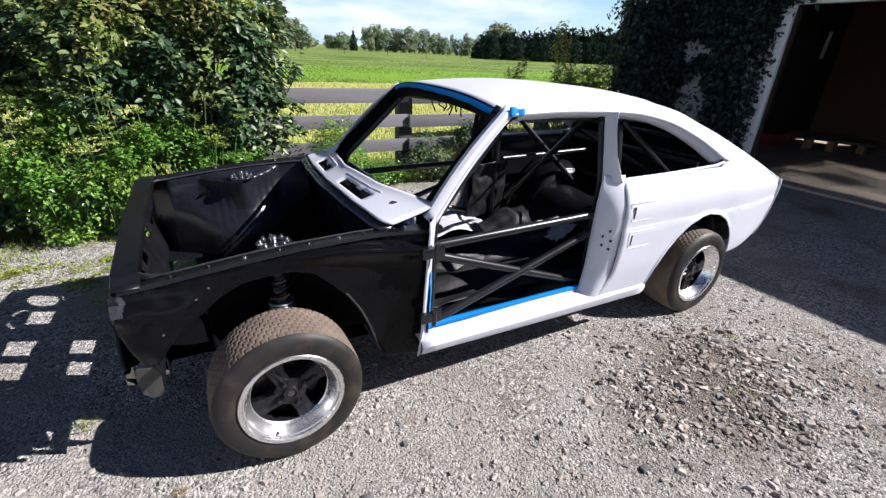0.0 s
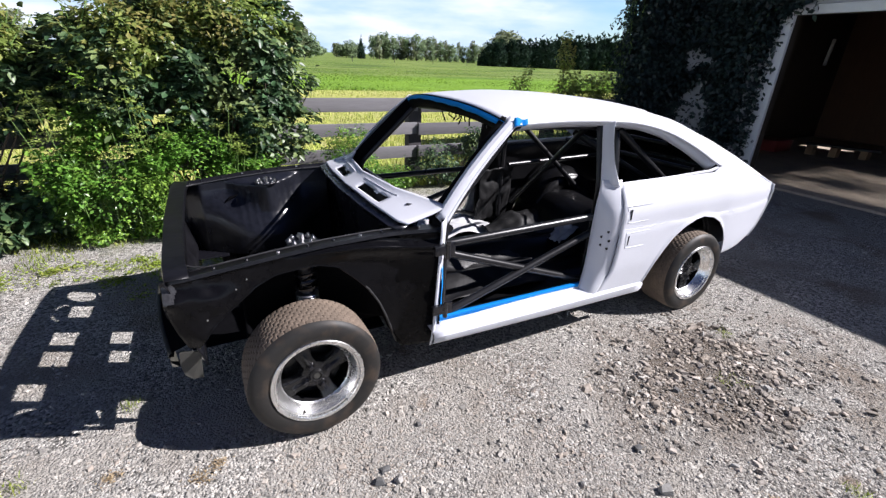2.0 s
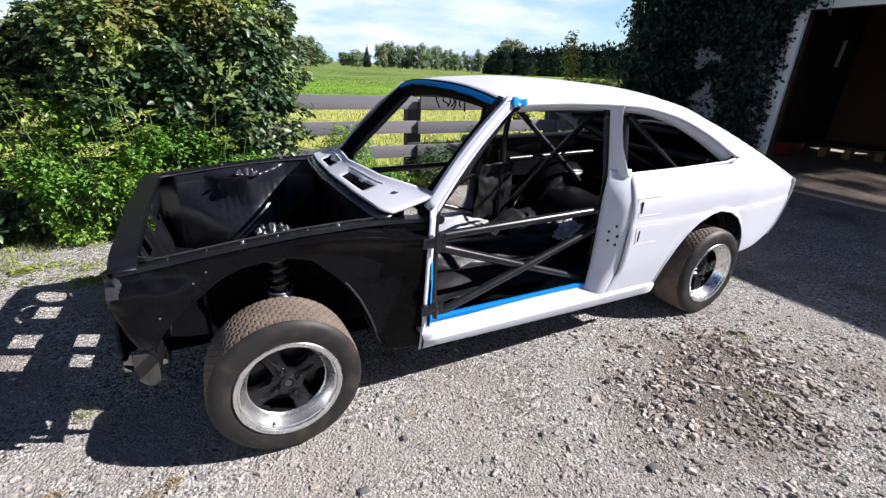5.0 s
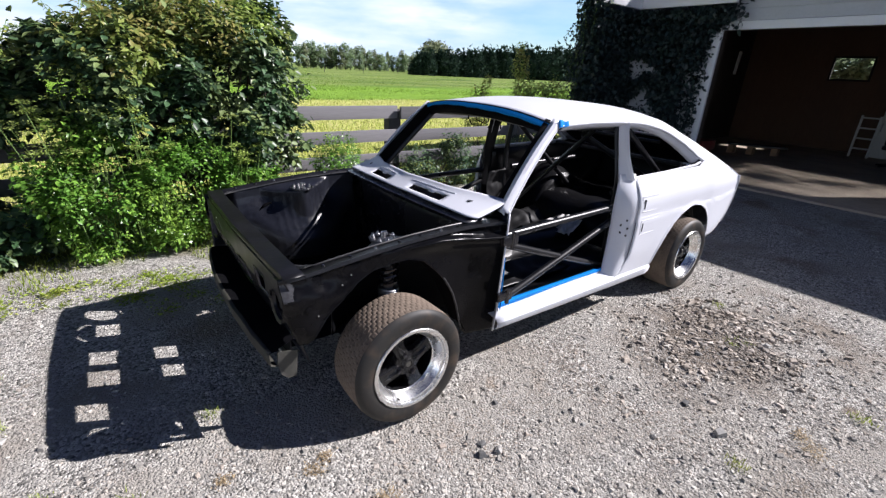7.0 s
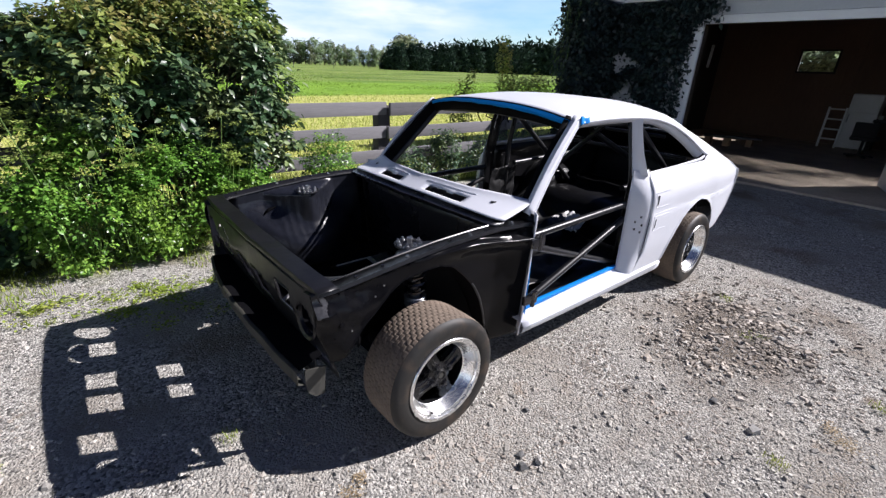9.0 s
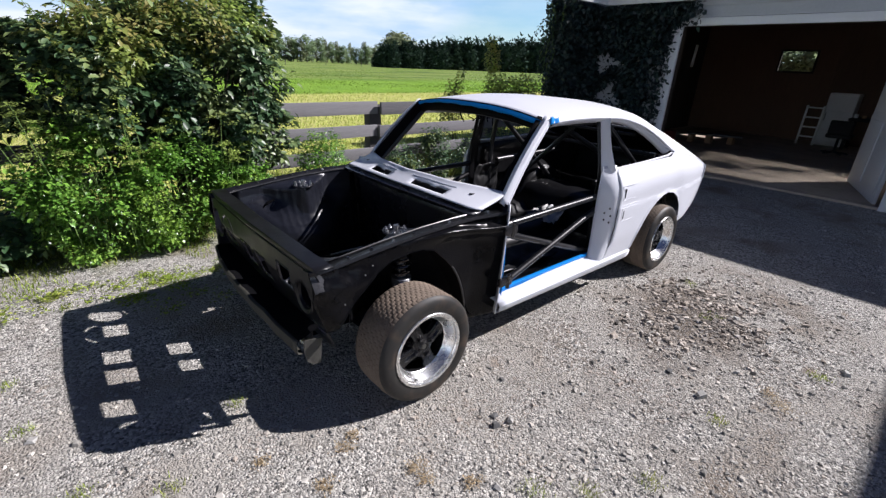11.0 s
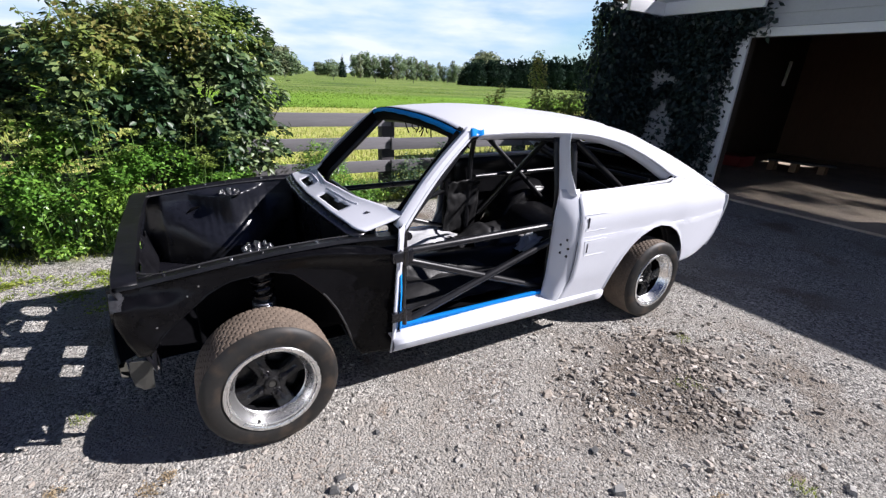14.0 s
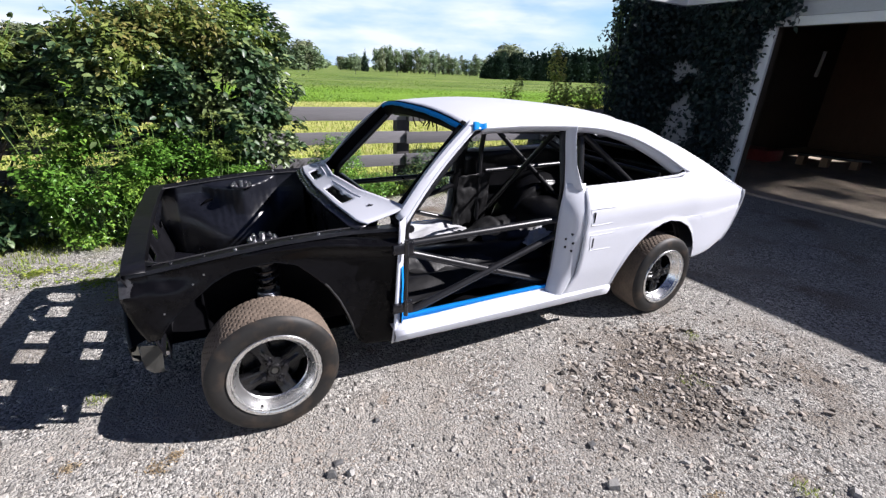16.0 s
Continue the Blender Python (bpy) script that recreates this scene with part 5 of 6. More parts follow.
def build_cage():
    """Roll cage: every tube is a part of the one welded cage."""
    cage = thing("roll_cage", (1.6, CY, 0.23), "black tubular steel roll cage welded inside the shell", "roll cage")
    R = 0.0195

    def bar(points, name="tube", r=R, bend=0.0):
        part(name, tube(bent(points, bend) if bend else points, r, 12), M_CAGE, cage)

    n, f = 0.19, 2 * CY - 0.19
    X = 1.77
    bar([(X, n, 0.24), (X, n + 0.005, 0.85), (X, n + 0.06, 1.155), (X, f - 0.06, 1.155), (X, f - 0.005, 0.85), (X, f, 0.24)], "main_hoop", bend=0.08)
    for s in (0, 1):
        def y(v):
            return 2 * CY - v if s else v

        bar([(0.645, y(0.13), 0.25), (0.648, y(0.138), 0.79), (1.037, y(0.212), 1.19), (X, y(0.25), 1.155)], "side_hoop", bend=0.05)
        bar([(0.655, y(0.12), 0.68), (1.58, y(0.13), 0.695)], "door_bar")
        bar([(0.655, y(0.118), 0.635), (1.58, y(0.135), 0.30)] if not s else [(0.655, y(0.118), 0.60), (1.77, y(0.15), 0.26)], "door_bar")
        bar([(0.655, y(0.108), 0.315), (1.58, y(0.125), 0.605)], "door_bar")
        bar([(X, y(0.27), 0.735), (2.72, y(0.24), 0.75)], "side_brace")
        part("foot_plate", moved(box(-0.06, 0.06, -0.05, 0.05, 0, 0.006, 0.002), Matrix.Translation((2.44, y(0.42), 0.508))), M_CAGE, cage)
    bar([(X, f - 0.04, 1.13), (2.43, 2 * CY - 0.40, 0.50)], "rear_stay")
    bar([(X + 0.03, 0.262, 1.14), (2.45, 0.225, 0.69)], "rear_stay")
    bar([(X, 0.565, 1.073), (2.45, 0.367, 0.708)], "stay_diagonal")
    bar([(X, 0.45, 1.143), (X, 1.13, 0.467)], "diagonal", 0.017)
    bar([(1.03, 0.24, 1.17), (1.02, CY, 1.20), (1.03, f - 0.06, 1.17)], "header_bar", bend=0.1)
    bar([(0.68, 0.145, 0.74), (0.68, 2 * CY - 0.145, 0.74)], "dash_bar")
    bar([(2.42, 0.17, 0.885), (2.42, 2 * CY - 0.17, 0.885)], "stay_crossbar", 0.014)
    bar([(2.30, 0.30, 1.03), (2.30, 2 * CY - 0.30, 1.03)], "hatch_crossbar", 0.012)


build_cage()


# ---- wheels ----
def tyre_mesh(width):
    prof = [(0.174, 0.018), (0.184, 0.008), (0.198, 0.002), (0.216, 0.0), (0.238, 0.003), (0.254, 0.011), (0.2615, 0.022)]
    side_out = lathe(prof, 72)
    side_in = lathe([(r, width - y) for r, y in reversed(prof)], 72)
    n_a, n_w = 420, 72

    def tread(a, v):
        # staggered block rows with zigzag grooves
        rows = 9
        q = v * rows
        row = int(min(rows - 1, q))
        inrow = q - row
        k = a / (2 * math.pi) * 60 + 0.5 * (row % 2)
        f = k - math.floor(k)
        zig = 0.07 * (1 if f < 0.5 else -1)
        g = inrow + zig if 0 < row < rows - 1 or True else inrow
        deep = 0.0
        if f < 0.11 or f > 0.94:
            deep = 0.0028
        if (g < 0.10 or g > 0.92) and 0 < v < 1 and not (row == 0 and inrow < 0.2) and not (row == rows - 1 and inrow > 0.8):
            deep = 0.0028
        y = lerp(0.022, width - 0.022, v)
        r = 0.2615 + 0.0050 * (1 - (2 * v - 1) ** 4) - deep
        return r * math.sin(a), y, r * math.cos(a)

    tr = grid_mesh(span(0, 2 * math.pi, n_a), span(0, 1, n_w), tread)
    return join(side_out, side_in), tr


def wheel_meshes():
    """A deep polished lip, and a black centre of four broad spokes set back in it."""
    rim = lathe([(0.186, 0.018), (0.194, 0.010), (0.1955, 0.004), (0.193, 0.0005), (0.186, 0.0), (0.179, 0.003), (0.1765, 0.008), (0.1755, 0.014), (0.170, 0.0155), (0.168, 0.019),
                 (0.160, 0.034), (0.150, 0.052), (0.1465, 0.060), (0.1435, 0.062)], 96)
    barrel = lathe([(0.1435, 0.062), (0.141, 0.075), (0.142, 0.13), (0.165, 0.20), (0.186, 0.215)], 48)
    spokes = []
    for k in range(4):
        a = math.radians(-24 + 90 * k)

        def spoke(v, j):
            r = lerp(0.022, 0.1445, v)
            w = curve_at([(0, 0.020), (0.25, 0.031), (0.6, 0.031), (1.0, 0.043)], v)
            s, d = [(-1.0, 0.034), (-0.97, 0.006), (-0.80, 0.0), (-0.25, 0.0), (0.0, -0.009), (0.25, 0.0), (0.80, 0.0), (0.97, 0.006), (1.0, 0.034)][int(j)]
            depth = curve_at([(0, 0.058), (0.3, 0.055), (0.85, 0.064), (1, 0.066)], v) + d * (1 if abs(s) > 0.5 else math.sin(math.pi * min(1, v * 1.1)))
            return r * math.sin(a) + s * w * math.cos(a), depth, r * math.cos(a) - s * w * math.sin(a)

        spokes.append(grid_mesh(span(0, 1, 12), list(range(9)), spoke))
    hub = lathe([(0.0, 0.046), (0.016, 0.046), (0.019, 0.040), (0.027, 0.040), (0.031, 0.046), (0.033, 0.052), (0.060, 0.058), (0.066, 0.075), (0.07, 0.10)], 40)
    cap = lathe([(0.0, 0.042), (0.014, 0.042), (0.016, 0.0455)], 8)
    nuts = []
    for k in range(4):
        a = math.radians(-24 + 90 * k)
        c = (0.052 * math.sin(a), -0.004, 0.052 * math.cos(a))
        nuts.append(join(lathe([(0.015, 0.054), (0.0175, 0.0525), (0.019, 0.057)], 20, c), lathe([(0.0, 0.038), (0.0085, 0.038), (0.0105, 0.041), (0.0105, 0.062)], 6, c)))
    disc = lathe([(0.05, 0.115), (0.125, 0.115), (0.125, 0.135), (0.05, 0.135)], 40)
    back = lathe([(0.0, 0.15), (0.159, 0.15)], 32)
    q = math.radians(205)
    valve = tube([(0.166 * math.sin(q), 0.030, 0.166 * math.cos(q)), (0.160 * math.sin(q), 0.012, 0.160 * math.cos(q))], [0.0045, 0.0035], 8)
    return rim, barrel, spokes, hub, cap, nuts, disc, back, valve


def build_wheel(x, y, z, width, camber, far, turn=0.0, spin=0.0):
    """A wheel whose outer face lies at y, on the near side, or turned about for the far side."""
    root = thing("wheel", (x, y, z), "wide black-sidewalled race tyre on polished four-spoke alloy wheel", "wheel", "wheels of the car")
    m = Matrix.Translation((x, y, z)) @ Matrix.Rotation(math.pi if far else 0, 4, "Z") @ Matrix.Rotation(radians(turn), 4, "Z") @ Matrix.Rotation(radians(camber), 4, "X") @ Matrix.Rotation(radians(spin), 4, "Y")
    side, tr = tyre_mesh(width)
    tyre = part("tyre", moved(side, m), M_RUBBER, root, "black rubber sidewall")
    part("tread", moved(tr, m), M_TREAD, tyre, "brown dusty block tread")
    rim, barrel, spokes, hub, cap, nuts, disc, back, valve = wheel_meshes()
    m = m @ Matrix.Diagonal((0.945, 1, 0.945, 1))
    r = part("rim", moved(rim, m), M_ALLOY, root, "polished alloy rim")
    part("barrel", moved(barrel, m), M_SPOKE, r)
    part("valve", moved(valve, m), M_RUBBER, r, "black rubber valve stem")
    for s in spokes:
        part("spoke", moved(s, m), M_SPOKE, root, "black spoke", 0.006)
    h = part("hub", moved(hub, m), M_SPOKE, root, "black wheel centre")
    part("cap", moved(cap, m), M_PLATE, h, "dull bronze centre cap")
    for q in nuts:
        part("wheel_nut", moved(q, m), M_BLACK, h)
    part("brake_disc", moved(disc, m), M_SPOKE, root, "dark brake disc")
    part("backing_plate", moved(back, m), M_BLACK_IN, root)


build_wheel(0.0, -0.075, 0.2655, 0.235, -1.5, False, 0, 0)
build_wheel(2.395, -0.045, 0.263, 0.23, -0.5, False, 0, 20)
build_wheel(0.0, 2 * CY + 0.075, 0.2655, 0.23, -1.5, True, 0, 50)
build_wheel(2.395, 2 * CY + 0.045, 0.263, 0.23, -0.5, True, 0, 70)


# ---- plants ----
def stems_mesh(feet, tips, r=0.008, bow=0.1):
    out = []
    for a, c in zip(feet, tips):
        a, c = Vector(a), Vector(c)
        mid = a.lerp(c, 0.5) + Vector((random.uniform(-bow, bow), random.uniform(-bow, bow), 0))
        out.append(tube([a, mid, c], [r, r * 0.7, r * 0.3], 5))
    return join(*out)


def tb_pick(blobs):
    """A place in the upper half of one of the blobs."""
    c, q = random.choice(blobs)
    return Vector((c[0] + random.uniform(-0.85, 0.85) * q[0], c[1] + random.uniform(-0.8, 0.6) * q[1], c[2] + random.uniform(-0.3, 0.5) * q[2]))


def shrub(name, blobs, n, size, material, label, foot, stem_n=14, shell=0.55, top=None, up=0.6, aspect=0.55, stem_r=0.012, stem_mat=None, droop=0.0, category="shrub"):
    root = thing(name, foot, label, category)
    C, out = in_blobs(blobs, n, shell, category in ("shrub", "herb"))
    keep = C[:, 2] > 0.03
    V, F = leaves(C[keep], size, up, aspect, out=out[keep] * 0.7, droop=droop, oval=size > 0.05)
    part("foliage", bulk("foliage", V, F, material), material, root)
    tips = [tuple(C[i]) for i in rng.integers(0, len(C), stem_n)]
    feet = [(foot[0] + (t[0] - foot[0]) * 0.35 + random.uniform(-0.1, 0.1), foot[1] + random.uniform(-0.12, 0.12), 0) for t in tips]
    tagged(part("stem_tangle", stems_mesh(feet, tips, stem_r), stem_mat or M_BARK, root), kind="stuff")
    if top:
        sprigs, L = [], []
        for k in range(80):
            c = tb_pick(top[0])
            tip = c + Vector((random.uniform(-0.14, 0.14), random.uniform(-0.1, 0.1), random.uniform(0.14, 0.34)))
            sprigs.append(tube([c, c.lerp(tip, 0.6) + Vector((0.01, 0, 0.01)), tip], [0.005, 0.0035, 0.002], 4))
            for q in range(11):
                L.append(tuple(c.lerp(tip, 0.25 + 0.07 * q) + Vector((random.uniform(-0.012, 0.012), random.uniform(-0.012, 0.012), 0))))
        V, F = leaves(np.array(L), 0.055, 0.4, 0.45)
        part("sprig_leaves", bulk("sprig_leaves", V, F, top[3]), top[3], root, "young leaves on upright shoots")
        tagged(part("sprig_growth", join(*sprigs), M_STEM, root), kind="stuff")
        tb, tn, ts, tm = top
        C, out = in_blobs(tb, tn, 0.3)
        V, F = leaves(C, ts, 0.6, 0.5, out=out)
        part("young_leaves", bulk("young_leaves", V, F, tm), tm, root, "bronze young shoots")
    return root


shrub("large_shrub", [((0.05, 3.05, 1.25), (0.62, 0.5, 0.62)), ((0.33, 3.05, 1.52), (0.32, 0.36, 0.36)), ((-0.55, 3.0, 1.2), (0.6, 0.5, 0.62)), ((-0.98, 3.08, 1.28), (0.28, 0.36, 0.34)), ((0.2, 2.95, 0.85), (0.5, 0.42, 0.35)), ((-0.05, 3.05, 0.78), (0.5, 0.42, 0.36))],
      56000, 0.068, M_LEAF_BUSH, "dense glossy dark green shrub with bronze tips by the fence", (-0.15, 3.05, 0), 30,
      top=([((-0.1, 3.0, 1.66), (0.65, 0.42, 0.26)), ((-0.6, 2.88, 1.45), (0.42, 0.38, 0.3))], 11000, 0.052, M_LEAF_TOP))
shrub("large_shrub", [((-1.25, 3.2, 1.08), (0.3, 0.35, 0.27)), ((-1.62, 3.15, 1.15), (0.42, 0.4, 0.36)), ((-2.2, 3.2, 1.1), (0.6, 0.45, 0.5)), ((-2.9, 3.2, 1.0), (0.6, 0.5, 0.6)), ((-1.6, 2.95, 0.2), (0.5, 0.4, 0.26)), ((-2.4, 2.95, 0.25), (0.6, 0.4, 0.32))],
      32000, 0.072, M_LEAF_BUSH, "dense glossy dark green shrub with pale upper leaves", (-2.0, 3.15, 0), 18,
      top=([((-1.6, 3.05, 1.42), (0.3, 0.3, 0.14)), ((-2.2, 3.1, 1.5), (0.5, 0.4, 0.2))], 6000, 0.052, M_LEAF_TOP))
shrub("herb_clump", [((-0.42, 2.6, 0.42), (0.38, 0.3, 0.44)), ((-0.86, 2.62, 0.42), (0.40, 0.3, 0.42)), ((0.0, 2.72, 0.5), (0.33, 0.25, 0.22))],
      64000, 0.031, M_LEAF_LIGHT, "bright green feathery herb clump gone to seed", (-0.6, 2.65, 0), 36, 0.35, up=0.7, aspect=0.6, stem_r=0.004, stem_mat=M_STEM, category="herb")
shrub("herb_clump", [((-1.16, 2.66, 0.58), (0.26, 0.24, 0.32)), ((-0.9, 2.7, 0.85), (0.35, 0.22, 0.2))],
      5000, 0.042, M_LEAF_LIGHT, "bright green feathery herb clump with tall stalks", (-1.0, 2.66, 0), 26, 0.35, up=0.7, aspect=0.6, stem_r=0.004, stem_mat=M_STEM, category="herb")
shrub("weed_clump", [((1.15, 3.25, 0.36), (0.30, 0.2, 0.38)), ((1.6, 3.3, 0.12), (0.4, 0.18, 0.16))],
      9000, 0.032, M_LEAF_LIGHT, "bright green weeds against the fence", (1.4, 3.3, 0), 40, 0.3, stem_r=0.004, stem_mat=M_STEM, category="weed")
shrub("rose_bush", [((2.3, 3.3, 0.26), (0.45, 0.2, 0.28)), ((2.85, 3.3, 0.32), (0.25, 0.2, 0.34)), ((2.75, 3.3, 0.62), (0.14, 0.14, 0.16))],
      11000, 0.040, M_LEAF_BUSH, "leafy green bush in front of the fence", (2.45, 3.27, 0), 24, 0.4, stem_r=0.006)
shrub("rose_bush", [((3.5, 3.25, 0.3), (0.4, 0.25, 0.3)), ((4.3, 3.25, 0.35), (0.5, 0.25, 0.35))],
      6000, 0.042, M_LEAF_BUSH, "leafy dark green bush in front of the fence", (3.8, 3.22, 0), 24, 0.4, stem_r=0.006)
shrub("young_tree", [((5.75, 5.0, 1.1), (0.24, 0.2, 0.36)), ((5.65, 5.0, 1.55), (0.17, 0.13, 0.22)), ((5.6, 5.0, 1.85), (0.10, 0.08, 0.12)), ((6.3, 5.1, 0.95), (0.42, 0.3, 0.3)), ((6.9, 5.2, 1.0), (0.4, 0.3, 0.35)), ((5.9, 5.0, 0.6), (0.4, 0.3, 0.4))],
      4200, 0.06, M_LEAF_TOP, "young leafy sapling beyond the fence", (5.9, 5.0, 0), 22, 0.4, stem_r=0.01, category="tree")
shrub("young_tree", [((4.7, 5.0, 1.05), (0.2, 0.15, 0.2)), ((4.85, 5.0, 1.3), (0.08, 0.08, 0.1)), ((4.6, 5.0, 0.7), (0.25, 0.2, 0.3))],
      900, 0.055, M_LEAF_TOP, "thin bronze-leaved sapling beyond the fence", (4.7, 5.0, 0), 9, 0.3, stem_r=0.006, category="tree")


def seed_heads():
    """Tall stalks with flat flower heads above the herbs: each stalk a part of one plant."""
    root = thing("flowering_herb", (-1.0, 2.55, 0), "tall thin stalks with yellow-green flat flower heads", "herb")
    C, stalks = [], []
    for k in range(60):
        x, y = random.uniform(-1.15, 0.0), random.uniform(2.45, 2.75)
        h = random.uniform(0.75, 1.2) - 0.35 * max(0, x + 0.6)
        top = (x + 0.3 * (x + 0.65) + random.uniform(-0.12, 0.12), y + random.uniform(-0.1, 0.05), h)
        stalks.append(tube([(x, y, 0.1), ((x + top[0]) / 2 + 0.02, y, h * 0.55), top], [0.0035, 0.003, 0.0022], 5))
        for j in range(3):
            c = np.array(top) + np.array([random.uniform(-0.07, 0.07), random.uniform(-0.07, 0.07), random.uniform(-0.12, 0.02)]) * (j > 0)
            a = rng.normal(size=(30, 3)) * np.array([0.026, 0.026, 0.007]) + c
            C.append(a)
    for c in C:
        V, F = leaves(c, 0.019, 1.5, 0.8)
        tagged(part("flower_head", bulk("flower_head", V, F, M_FLOWER), M_FLOWER, root, "yellow-green flower head"), kind="stuff")
    for st in stalks:
        part("stalk", st, M_STEM, root)


seed_heads()


def vine():
    """The creeper on the garage: a mat of leaves on the two walls, with loose hanging shoots."""
    root = thing("climbing_vine", (6.2, 3.2, 0), "dark green creeper smothering the garage corner", "vine")
    n = 15000
    y, z = rng.uniform(2.12, 3.5, n), rng.uniform(0.0, 2.46, n)
    wob = 0.25 * np.sin(y * 17 + z * 9) + 0.2 * np.sin(z * 21 - y * 8)
    bare = ((y - 3.2) / 0.36) ** 2 + ((z - 1.6) / 0.16) ** 2 + wob < 1
    bare |= ((y - 2.96) / 0.28) ** 2 + ((z - 0.8) / 0.5) ** 2 + wob < 1
    bare &= rng.uniform(size=n) < 0.93
    bare |= (y < 2.3) & (rng.uniform(size=n) < 0.7) & (z < 1.6)
    y, z = y[~bare], z[~bare]
    A = np.stack([FX - 0.05 - rng.uniform(0, 0.16, len(y)), y, z], 1)
    m = 16000
    x, z2 = rng.uniform(5.5, FX, m), rng.uniform(0.0, 2.48, m)
    B = np.stack([x, 3.48 - rng.uniform(0, 0.2, m), z2], 1)
    k = 3000
    C = np.stack([5.66 - rng.uniform(0, 0.16, k), rng.uniform(3.4, 3.72, k), rng.uniform(0.0, 2.6, k)], 1)
    top = np.stack([rng.uniform(5.5, 6.5, 5000), rng.uniform(1.9, 3.5, 5000), 2.38 + rng.normal(0, 0.04, 5000)], 1)
    top = top[(top[:, 0] > 6.3) | (top[:, 1] > 3.2)]
    lint = np.stack([np.full(700, 6.46) - rng.uniform(0, 0.06, 700), 2.1 - np.abs(rng.normal(0, 0.16, 700)), 2.38 + rng.normal(0, 0.12, 700)], 1)
    jamb = np.stack([np.full(420, 6.49) - rng.uniform(0, 0.04, 420), 2.16 - np.abs(rng.normal(0, 0.07, 420)), rng.uniform(0.1, 2.3, 420) ** 1.0], 1)
    P = np.concatenate([A, B, C, top, lint, jamb])
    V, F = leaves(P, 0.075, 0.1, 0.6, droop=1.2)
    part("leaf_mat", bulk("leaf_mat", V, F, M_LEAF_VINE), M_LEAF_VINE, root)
    shoots, L = [], []
    for i in range(34):
        a = Vector((random.uniform(5.45, 5.7), random.uniform(3.4, 3.72), random.uniform(1.5, 2.75)))
        pts = [a]
        for j in range(6):
            pts.append(pts[-1] + Vector((random.uniform(-0.05, 0.02), random.uniform(-0.04, 0.04), -0.07)))
            for q in range(6):
                L.append(tuple(pts[-1] + Vector((random.uniform(-0.03, 0.03), random.uniform(-0.03, 0.03), random.uniform(-0.04, 0.04)))))
        shoots.append(tube(pts, 0.003, 4))
    part("shoots", join(*shoots), M_STEM, root)
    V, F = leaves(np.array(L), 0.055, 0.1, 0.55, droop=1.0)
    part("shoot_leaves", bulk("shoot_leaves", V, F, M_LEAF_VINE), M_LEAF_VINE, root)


vine()


